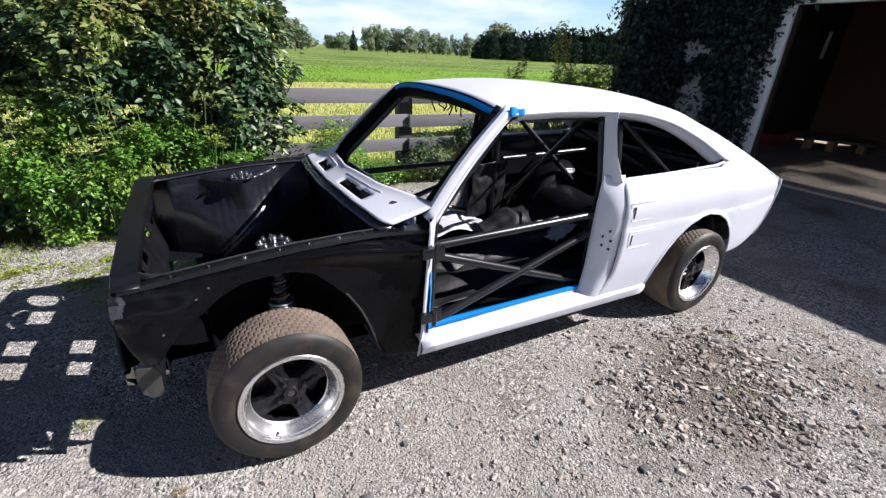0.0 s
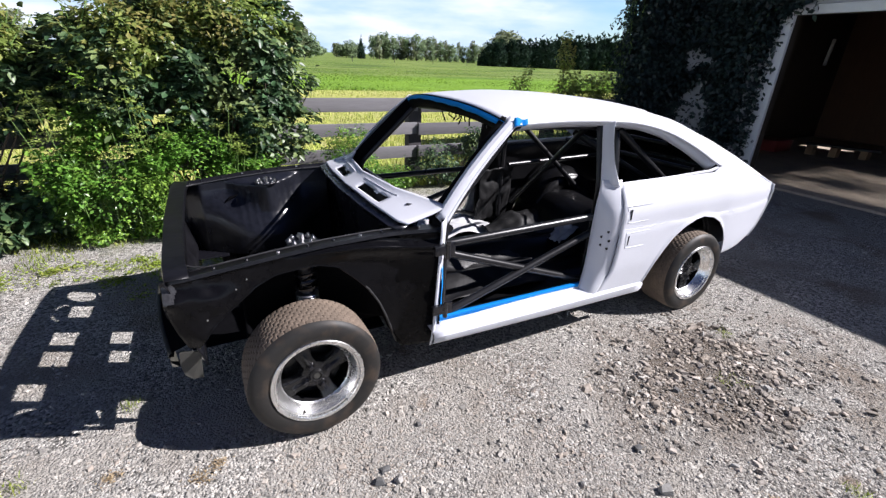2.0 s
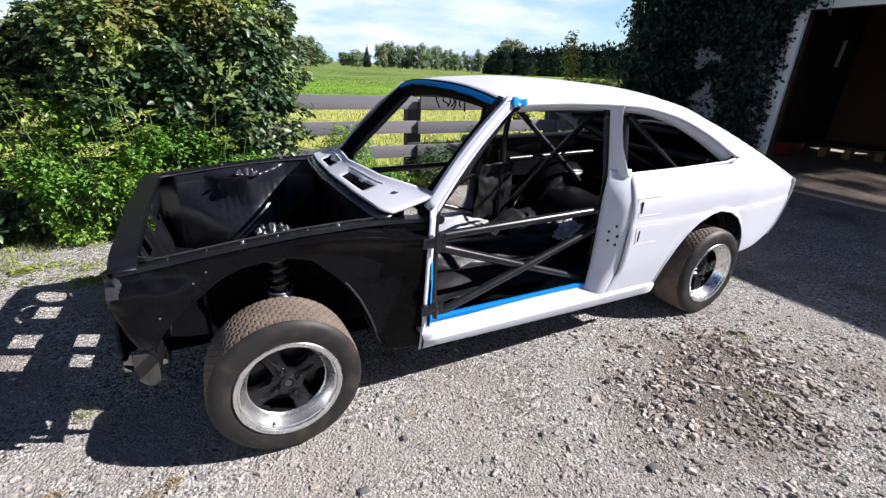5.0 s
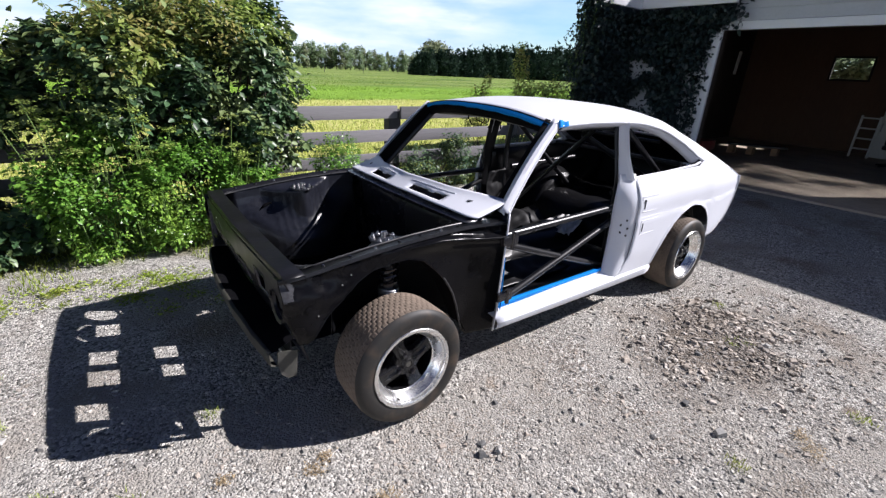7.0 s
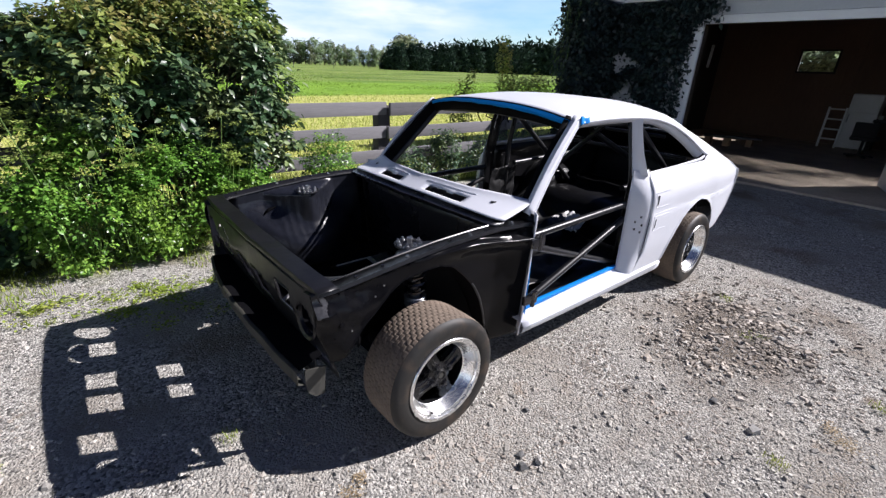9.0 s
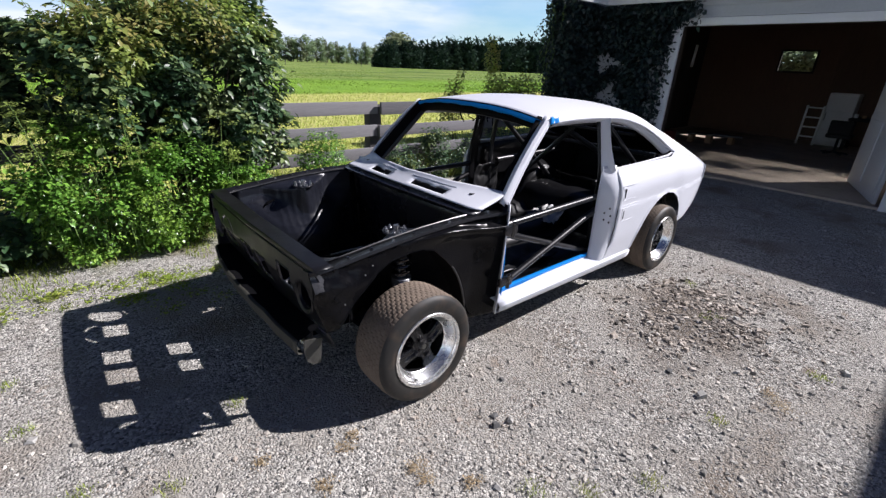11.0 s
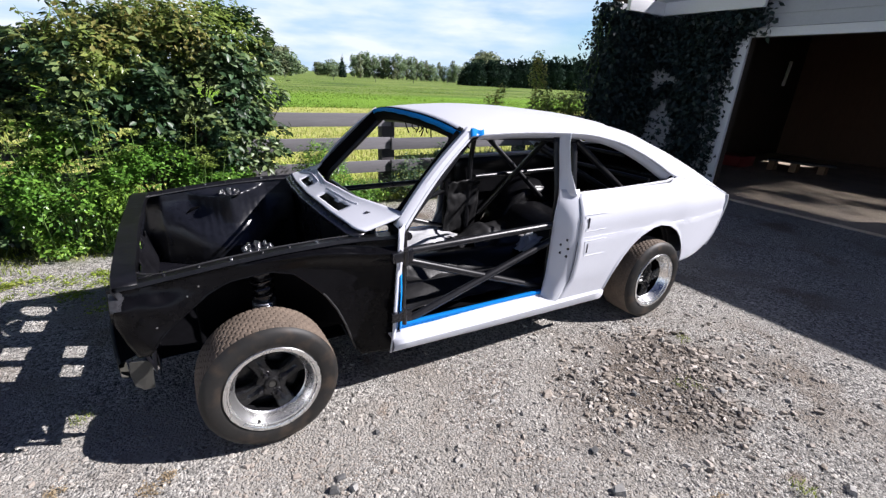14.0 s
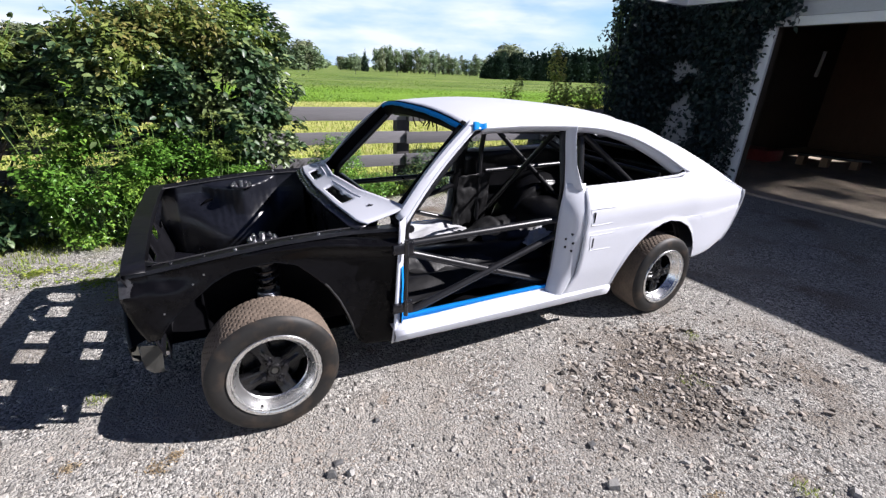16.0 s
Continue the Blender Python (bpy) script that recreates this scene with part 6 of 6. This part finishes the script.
# ---- grass ----
def grass():
    n = 15000
    x, y = rng.uniform(-4.5, 1.2, n), rng.uniform(1.85, 3.5, n)
    f = np.sin(x * 2.3 + 1) * 0.12 + np.sin(x * 5.7) * 0.07 + np.sin(x * 13 + y * 9) * 0.1
    keep = (y > 2.52 + f) | ((np.sin(x * 9 + 2) * np.sin(y * 8 + x * 3) > 0.62) & (y > 1.9))
    P = np.stack([x, y, np.zeros(n)], 1)[keep]
    V, F = blades(P, 0.032, 0.006, 1.3)
    solo("verge_grass", bulk("verge_grass", V, F, M_GRASS), M_GRASS, "short patchy grass along the gravel edge", "grass", kind="stuff")
    n = 52000
    x = rng.uniform(-6, 9, n)
    y = 3.3 + rng.uniform(0, 1, n) ** 1.8 * 14.5
    P = np.stack([x * (1 + (y - 3.3) * 0.10), y, np.zeros(n)], 1)
    P = P[~((P[:, 0] > 5.4) & (P[:, 1] < 5.4))]
    V, F = blades(P, 0.09, 0.013, 1.1)
    solo("field_grass", bulk("field_grass", V, F, M_HAY), M_HAY, "pale yellow-green rough grass beyond the fence", "grass", kind="stuff")
    n = 60000
    y = 18 + rng.uniform(0, 1, n) ** 2 * 75
    x = rng.uniform(-0.25, 1.25, n) * (y + 4)
    P = np.stack([x, y, np.full(n, -0.02)], 1)
    clump = np.sin(x * 0.21 + y * 0.11) * np.sin(y * 0.33 + 1) + rng.normal(0, 0.4, n)
    V, F = blades(P[clump > -0.1], 0.07, 0.06, 1.5)
    solo("pasture_grass", bulk("pasture_grass", V, F, M_PASTURE), M_PASTURE, "lush green pasture in uneven clumps", "grass", kind="stuff")
    # low clover in patches where the gravel meets the verge
    C = []
    for k in range(150):
        cx = rng.uniform(-3.2, 1.4)
        cy = 2.25 - abs(rng.normal(0, 0.26)) + 0.1 * math.sin(cx * 2.3)
        m = int(rng.uniform(20, 90))
        C.append(np.stack([rng.normal(cx, 0.05, m), rng.normal(cy, 0.035, m), np.abs(rng.normal(0.008, 0.008, m))], 1))
    V, F = leaves(np.concatenate(C), 0.02, 1.2, 0.7)
    solo("clover", bulk("clover", V, F, M_GRASS), M_GRASS, "low bright clover creeping into the gravel", "weeds", kind="stuff")
    # dry orange moss in small mats
    C = []
    for cx, cy, q in ((-0.29, -0.35, 0.035), (-0.29, -0.42, 0.025), (-0.46, -0.09, 0.03), (-0.40, -0.05, 0.025), (-0.16, -0.54, 0.03), (1.32, -1.18, 0.045), (1.38, -1.12, 0.03), (-0.6, -0.2, 0.03), (-0.75, 0.05, 0.025)):
        m = int(4200 * q)
        C.append(np.stack([rng.normal(cx, q * 0.75, m), rng.normal(cy, q * 0.6, m), np.abs(rng.normal(0.001, 0.002, m))], 1))
    V, F = leaves(np.concatenate(C), 0.010, 1.6, 0.5)
    solo("dry_moss", bulk("dry_moss", V, F, M_MOSS), M_MOSS, "small mats of dry orange moss on gravel", "moss", kind="stuff")
    # loose tufts in the gravel
    C = []
    for cx, cy in ((-1.04, 0.14), (0.38, -0.98), (1.98, -0.66), (0.0, -0.72), (-0.30, -0.60), (-0.72, 0.44), (0.95, -1.02), (1.9, -0.62), (2.35, -0.35), (-1.5, 1.2), (-1.45, 0.8), (-1.3, 0.3), (0.15, -0.85), (1.75, -1.25), (-1.7, 1.5), (-1.25, 1.9), (-1.6, 0.3)):
        C.append(np.stack([rng.normal(cx, 0.025, 60), rng.normal(cy, 0.025, 60), np.zeros(60)], 1))
    V, F = blades(np.concatenate(C), 0.02, 0.003, 1.2)
    solo("gravel_weeds", bulk("gravel_weeds", V, F, M_GRASS), M_GRASS, "small green weeds growing through gravel", "weeds", kind="stuff")


grass()


# ---- distance ----
def far_tree(name, height, radius, style, n, material, label):
    root = thing(name, (0, 0, 0), label, "tree", "trees across the fields")
    h = height
    if style == "poplar":
        blobs = [((rng.normal(0, 0.32) * radius, rng.normal(0, 0.32) * radius, h * (q + rng.uniform(-0.04, 0.04))), (radius * s * w, radius * s * w, h * rng.uniform(0.07, 0.13)))
                 for q, s in ((0.14, 0.6), (0.22, 0.8), (0.32, 0.9), (0.42, 0.95), (0.5, 0.85), (0.58, 0.8), (0.66, 0.7), (0.74, 0.6), (0.82, 0.42), (0.9, 0.28)) for w in (rng.uniform(0.5, 1.05),)]
    elif style == "conifer":
        blobs = [((0, 0, h * q), (radius * s, radius * s, h * 0.13)) for q, s in ((0.08, 1.0), (0.22, 1.0), (0.38, 0.95), (0.54, 0.8), (0.68, 0.5), (0.80, 0.26), (0.90, 0.13), (0.97, 0.07))]
    else:
        blobs = [((rng.uniform(-0.55, 0.55) * radius, rng.uniform(-0.55, 0.55) * radius, h * rng.uniform(0.14, 0.84)), (radius * 0.5, radius * 0.5, h * 0.16)) for _ in range(15)]
    C, out = in_blobs(blobs, n, 0.4)
    if style == "conifer":
        V, F = leaves(C, h * 0.13, 0.0, 0.32, droop=-2.2)
    else:
        V, F = leaves(C, h * (0.06 if style == "poplar" else 0.085), 0.4, 0.9, out=out * 0.5)
    part("crown", bulk("crown", V, F, material), material, root)
    limbs = [tube([(0, 0, 0), (0.02 * h, 0, h * 0.45), (0, 0.01 * h, h * 0.8)], [h * 0.02, h * 0.014, h * 0.004], 7)]
    for k in range(5):
        c = blobs[(k * 2) % len(blobs)][0]
        limbs.append(tube([(0, 0, h * (0.15 + 0.1 * k)), tuple(np.array(c) * np.array([0.7, 0.7, 1]))], [h * 0.009, h * 0.003], 5))
    part("trunk", join(*limbs), M_BARK, root)
    return root


EYE0 = (-0.2, -1.7)


def at_bearing(az, dist):
    return EYE0[0] + dist * math.cos(radians(az)), EYE0[1] + dist * math.sin(radians(az))


def plant_trees():
    kinds = {
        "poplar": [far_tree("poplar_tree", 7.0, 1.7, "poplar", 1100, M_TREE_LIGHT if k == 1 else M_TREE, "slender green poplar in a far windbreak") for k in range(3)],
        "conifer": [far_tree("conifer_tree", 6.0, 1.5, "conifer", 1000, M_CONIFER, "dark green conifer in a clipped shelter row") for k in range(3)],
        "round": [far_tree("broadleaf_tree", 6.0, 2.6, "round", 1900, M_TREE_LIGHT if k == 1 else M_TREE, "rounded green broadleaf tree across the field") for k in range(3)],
    }
    used = set()

    def put(kind, k, az, dist, height, wide=1.0):
        src = kinds[kind][k % 3]
        base = {"poplar": 7.0, "conifer": 6.0, "round": 6.0}[kind]
        x, y = at_bearing(az, dist)
        s = height / base
        m = Matrix.Translation((x, y, -0.15)) @ Matrix.Rotation(random.uniform(0, 6.28), 4, "Z")
        if id(src) in used:
            ob = copy_thing(src, m)
        else:
            used.add(id(src))
            src.matrix_basis = m
            ob = src
        ob.scale = (s * wide, s * wide, s)

    k = 0
    az = 30.0
    while az < 57.2:
        d = lerp(150, 112, (az - 30) / 27)
        el = curve_at([(30, 3.0), (41, 2.75), (46, 2.5), (50, 2.2), (57, 1.7)], az) + random.uniform(-0.3, 0.25)
        put("conifer", k, az, d + random.uniform(-2, 2), 1.6 + d * math.tan(radians(el)), random.uniform(1.2, 1.55))
        az += random.uniform(0.22, 0.42)
        k += 1
    for az, d, el in ((54.6, 210, 3.2), (55.6, 205, 2.7), (53.8, 212, 2.6)):
        put("round", 1, az, d, 1.6 + d * math.tan(radians(el)), 1.0)
    az = 57.0
    while az < 70.6:
        el = curve_at([(57, 1.75), (60, 1.6), (61.5, 1.5), (63.8, 2.05), (65.5, 2.0), (67.1, 2.2), (69.6, 2.15), (70.6, 1.7)], az) + random.uniform(-0.4, 0.35)
        put("poplar", k, az, 165 + random.uniform(-12, 12), 1.6 + 165 * math.tan(radians(el)), random.uniform(0.8, 1.2))
        az += random.uniform(0.28, 0.6)
        k += 1
    for az, d, el, w in ((71.7, 150, 1.55, 0.8), (72.3, 160, 1.3, 1.3), (73.4, 155, 1.4, 1.3), (74.5, 170, 1.0, 1.2), (76.2, 200, 0.7, 1.3), (77.4, 120, 2.0, 1.2), (78.4, 120, 2.5, 1.3), (79.6, 118, 2.2, 1.3), (81, 130, 2.0, 1.3),
                         (83, 140, 2.2, 1.3), (85.5, 140, 2.2, 1.3), (88, 150, 2.4, 1.3), (91, 150, 2.2, 1.3), (94, 150, 2.3, 1.3), (98, 150, 2.2, 1.4), (103, 150, 2.3, 1.4), (108, 150, 2.2, 1.4)):
        put("conifer" if az == 71.7 else "round", k, az, d, 1.6 + d * math.tan(radians(el)), w)
        k += 1


plant_trees()


def far_fence():
    fence = thing("field_fence", (20, 60, 0), "line of thin weathered posts across the pasture", "fence")
    for i in range(14):
        x, y = -18 + i * 9, 80 + i * 1.2
        part("post", tube([(x, y, -0.1), (x + 0.02, y, 1.0)], 0.05, 6), M_POST, fence)


far_fence()


# ---- things in the garage ----
def garage_things():
    fr = thing("refrigerator", (13.2, 0.78, 0.025), "off-white upright refrigerator against the brown wall", "refrigerator")
    part("body", box(13.0, 13.5, 0.50, 1.04, 0.03, 1.22, 0.02), M_FRIDGE, fr)
    part("door", box(12.96, 13.0, 0.505, 1.035, 0.06, 0.82, 0.012), M_FRIDGE, fr)
    part("freezer_door", box(12.96, 13.0, 0.505, 1.035, 0.84, 1.21, 0.012), M_FRIDGE, fr)
    part("handle", tube([(12.94, 0.99, 0.6), (12.94, 0.99, 0.78)], 0.012, 8), M_STEEL, fr)
    lad = thing("step_ladder", (12.8, 1.3, 0.025), "pale metal step ladder beside the refrigerator", "ladder")
    for y in (1.02, 1.34):
        part("rail", box(12.74, 12.79, y - 0.02, y + 0.02, 0.025, 0.92, 0.005), M_FRIDGE, lad)
    for z in (0.2, 0.42, 0.64, 0.86):
        part("step", box(12.70, 12.80, 1.04, 1.32, z, z + 0.03, 0.004), M_FRIDGE, lad)
    bench = thing("workbench", (12.9, 0.1, 0.025), "dark workbench with clutter on top", "bench")
    part("top", box(12.6, 13.3, -0.55, 0.50, 0.66, 0.72, 0.006), M_DARKTHING, bench)
    for x, y in ((12.66, -0.5), (12.66, 0.45), (13.25, -0.5), (13.25, 0.45)):
        part("leg", box(x - 0.03, x + 0.03, y - 0.03, y + 0.03, 0.025, 0.66, 0.004), M_DARKTHING, bench)
    chair = thing("office_chair", (11.6, 0.45, 0.025), "dark padded chair in front of the bench", "chair")
    part("seat", box(11.4, 11.85, 0.2, 0.62, 0.36, 0.45, 0.035), M_DARKTHING, chair)
    part("backrest", box(11.38, 11.46, 0.22, 0.60, 0.45, 0.72, 0.03), M_DARKTHING, chair)
    part("column", tube([(11.62, 0.41, 0.06), (11.62, 0.41, 0.36)], 0.025, 10), M_DARKTHING, chair)
    for k in range(5):
        a = k * 2 * math.pi / 5
        part("foot", tube([(11.62, 0.41, 0.07), (11.62 + 0.25 * math.cos(a), 0.41 + 0.25 * math.sin(a), 0.045)], 0.018, 6), M_DARKTHING, chair)
    for k, (y, h, c) in enumerate(((0.42, 0.08, M_FRIDGE), (0.28, 0.06, M_WOOD), (0.12, 0.1, M_FRIDGE), (-0.05, 0.07, M_STEEL), (-0.25, 0.09, M_FRIDGE))):
        solo("tin", lathe([(0.0, 0.0), (0.04, 0.0), (0.042, 0.004), (0.042, h), (0.04, h + 0.003), (0.0, h + 0.003)], 16), c, "small tin standing on the bench", "tin", "tins on the bench").matrix_world = Matrix.Translation((12.85, y, 0.722)) @ Matrix.Rotation(radians(90), 4, "X")
    # trestle of scrap boards on blocks
    for x, y in ((10.2, 2.78), (10.35, 2.45), (10.7, 2.1)):
        solo("wood_block", box(x, x + 0.16, y, y + 0.12, 0.025, 0.20, 0.006), M_WOOD, "short sawn timber block on the floor", "block", "timber blocks", smooth=False)
    solo("plank", moved(box(-0.12, 0.12, -0.55, 0.55, 0, 0.035, 0.004), Matrix.Translation((10.5, 2.45, 0.203)) @ Matrix.Rotation(0.35, 4, "Z") ), M_PLATE, "grey board resting on timber blocks", "plank")
    solo("storage_box", box(9.7, 10.3, 3.2, 4.0, 0.025, 0.24, 0.02), mat("faded_red_plastic", (0.22, 0.03, 0.03), 0.5, vary=0.2), "faded red box on the garage floor", "box")
    solo("strip_light", moved(box(-0.03, 0.03, -0.03, 0.03, -0.28, 0.28, 0.008), Matrix.Translation((12.82, 4.22, 1.95)) @ Matrix.Rotation(0.12, 4, "Y")), M_FRIDGE, "unlit white strip light fixed upright on the side wall", "light")
    # greenery outside the back window
    shrub("hedge", [((15.6, 2.5, 1.2), (0.6, 1.6, 1.1)), ((15.7, 2.4, 0.8), (0.5, 1.8, 1.0))], 16000, 0.17, M_TREE, "green hedge behind the garage", (15.2, 1.6, 0), 12, category="hedge")


garage_things()


# ---- stones ----
def ico():
    bm = bmesh.new()
    bmesh.ops.create_icosphere(bm, subdivisions=1, radius=1)
    bm.verts.index_update()
    V = np.array([v.co[:] for v in bm.verts])
    F = np.array([[v.index for v in f.verts] for f in bm.faces])
    bm.free()
    return V, F


def octa():
    """A grain of grit, sunk to its middle."""
    V = np.array([(1, 0, -0.3), (-0.9, 0.15, -0.3), (0, 1, -0.25), (0.1, -1, -0.3), (0.1, 0, 1)], float)
    F = np.array([(0, 2, 4), (2, 1, 4), (1, 3, 4), (3, 0, 4)])
    return V, F


def chip():
    """A flat-sided splinter of stone: a skewed box."""
    V = np.array([(-1, -0.8, -0.8), (0.9, -1, -0.8), (1, 0.8, -0.8), (-0.7, 1, -0.8), (-0.75, -0.6, 0.9), (0.5, -0.8, 0.7), (0.8, 0.45, 1.0), (-0.4, 0.75, 0.6)], float) * 0.8
    F = np.array([(0, 2, 1), (0, 3, 2), (4, 5, 6), (4, 6, 7), (0, 1, 5), (0, 5, 4), (1, 2, 6), (1, 6, 5), (2, 3, 7), (2, 7, 6), (3, 0, 4), (3, 4, 7)])
    return V, F


def stones_mesh(P, R, shape=None):
    """Flattened angular stones of radius R lying at P."""
    V0, F0 = shape or ico()
    n, k = len(P), len(V0)
    S = R[:, None] * np.stack([rng.uniform(0.75, 1.35, n), rng.uniform(0.65, 1.0, n), rng.uniform(0.25, 0.7, n)], 1)
    V = V0[None] * (1 + rng.uniform(-0.38, 0.25, (n, k, 1))) * S[:, None]
    a, b = rng.uniform(0, 6.283, n), rng.normal(0, 0.35, n)
    cb, sb = np.cos(b)[:, None], np.sin(b)[:, None]
    y, z = V[..., 1] * cb - V[..., 2] * sb, V[..., 1] * sb + V[..., 2] * cb
    ca, sa = np.cos(a)[:, None], np.sin(a)[:, None]
    x = V[..., 0]
    V = np.stack([x * ca - y * sa, x * sa + y * ca, z], -1) + P[:, None]
    F = F0[None] + (np.arange(n) * k)[:, None, None]
    return V.reshape(-1, 3), F.reshape(-1, 3)


def scatter():
    for name, n, median, spread, lo, hi, shape in (("gravel", 46000, 0.0047, 0.55, 0.0028, 0.018, chip()), ("grit", 165000, 0.0037, 0.35, 0.002, 0.008, octa())):
        # denser where the yard is looked at closest
        x = np.concatenate([rng.normal(0.6, 1.4, n // 2), rng.uniform(-2.6, 5.4, n - n // 2)])
        y = np.concatenate([rng.normal(-0.75, 0.75, n // 2), rng.uniform(-2.4, 2.35, n - n // 2)])
        R = np.exp(rng.normal(math.log(median), spread, n)).clip(lo, hi)
        ok = (x < 6.5) & (y < 2.6)
        x, y, R = x[ok], y[ok], R[ok]
        z = 0.012 * np.sin(x * 1.3 + 0.6) * np.sin(y * 1.7) * 0.6 + 0.006 * np.sin(x * 4.1 + y * 2.3) * 0.6 - 0.006 + R * 0.08
        z = z + 0.02 * np.clip(1 - np.hypot((x - 1.95) / 0.6, (y + 0.5) / 0.45), 0, None)
        V, F = stones_mesh(np.stack([x, y, z], 1), R, shape)
        stone = M_STONE if name == "gravel" else M_GRIT
        solo(name, bulk(name, V, F, stone, True), stone, "loose grey crushed stone over the yard" if name == "gravel" else "fine grey grit between the stones", "gravel", kind="stuff")
    # fist-to-thumb sized stones strewn over the yard
    n = 1500
    x, y = rng.uniform(-1.9, 3.4, n), rng.uniform(-1.7, 1.2, n) - 0.25
    R = np.exp(rng.normal(math.log(0.0095), 0.33, n)).clip(0.006, 0.021)
    z = np.array([ground_height(a, b) for a, b in zip(x, y)]) + R * 0.22
    V, F = stones_mesh(np.stack([x, y, z], 1), R, chip())
    solo("gravel", bulk("gravel", V, F, M_STONE, True), M_STONE, "larger broken stones strewn over the yard", "gravel", kind="stuff")
    # the coarser rubble patch by the rear wheel
    n = 3600
    x, y = rng.normal(1.95, 0.31, n), rng.normal(-0.53, 0.23, n)
    ok = np.sin(x * 9 + 2 * np.sin(y * 7)) * np.sin(y * 10 + 1) + 0.5 * np.sin(x * 21 + y * 17) > -0.15
    x, y = x[ok], y[ok]
    n = len(x)
    R = np.exp(rng.normal(math.log(0.0092), 0.48, n)).clip(0.003, 0.03)
    z = np.array([ground_height(a, b) for a, b in zip(x, y)]) + R * 0.22
    V, F = stones_mesh(np.stack([x, y, z], 1), R, chip())
    solo("rubble", bulk("rubble", V, F, M_RUBBLE, True), M_RUBBLE, "patch of coarse broken stone on brown soil", "gravel", kind="stuff")
    # flat broken slabs lying on the rubble
    n = 220
    x, y = rng.normal(1.98, 0.34, n), rng.normal(-0.55, 0.24, n)
    R = rng.uniform(0.010, 0.026, n)
    z = np.array([ground_height(a, b) for a, b in zip(x, y)]) + R * 0.3
    flat = chip()
    V, F = stones_mesh(np.stack([x, y, z], 1), R, (flat[0] * np.array([1.1, 0.9, 0.55]), flat[1]))
    solo("rubble", bulk("rubble", V, F, M_RUBBLE_PALE, True), M_RUBBLE_PALE, "flat pale slabs of broken stone on the rubble", "gravel", kind="stuff")
    # single stones that stand out
    for x, y, r, m in ((1.16, -0.71, 0.03, M_STONE_DARK), (0.38, -0.2, 0.026, M_STONE_DARK), (1.92, -1.34, 0.036, M_STONE_PALE), (0.82, -0.74, 0.022, M_STONE_PALE), (1.08, -0.90, 0.04, M_STONE_PALE),
                       (0.13, -0.39, 0.032, M_STONE_DARK), (0.20, -0.42, 0.03, M_STONE_PALE), (0.17, -0.35, 0.024, M_STONE_DARK), (0.95, -0.26, 0.022, M_STONE_PALE), (1.05, -0.52, 0.022, M_STONE_DARK),
                       (0.62, -0.52, 0.02, M_STONE_PALE), (1.45, -0.95, 0.026, M_STONE_PALE), (2.3, -0.95, 0.03, M_STONE_PALE), (1.75, -0.15, 0.022, M_STONE_DARK), (-0.1, -0.62, 0.024, M_STONE_PALE),
                       (-1.42, 0.72, 0.034, M_STONE_PALE), (-1.35, 0.30, 0.03, M_STONE_PALE), (-1.1, 0.12, 0.028, M_STONE_PALE), (-0.6, -0.1, 0.024, M_STONE_PALE), (0.75, -0.35, 0.018, M_STONE_PALE),
                       (2.05, -0.75, 0.034, M_STONE_PALE), (1.8, -0.62, 0.03, M_STONE_DARK), (2.2, -0.3, 0.03, M_STONE_PALE), (1.62, -0.55, 0.026, M_STONE_DARK), (2.5, -0.62, 0.03, M_STONE_PALE)):
        V, F = stones_mesh(np.zeros((1, 3)), np.array([r * 0.8]), chip())
        ob = solo("stone", bulk("stone", V, F, m, True), m, "dark broken stone lying on gravel" if m is M_STONE_DARK else "pale worn stone lying on gravel", "stone", "larger stones on the gravel")
        ob.location = (x, y, ground_height(x, y) + r * 0.25)


scatter()

weatherboards()
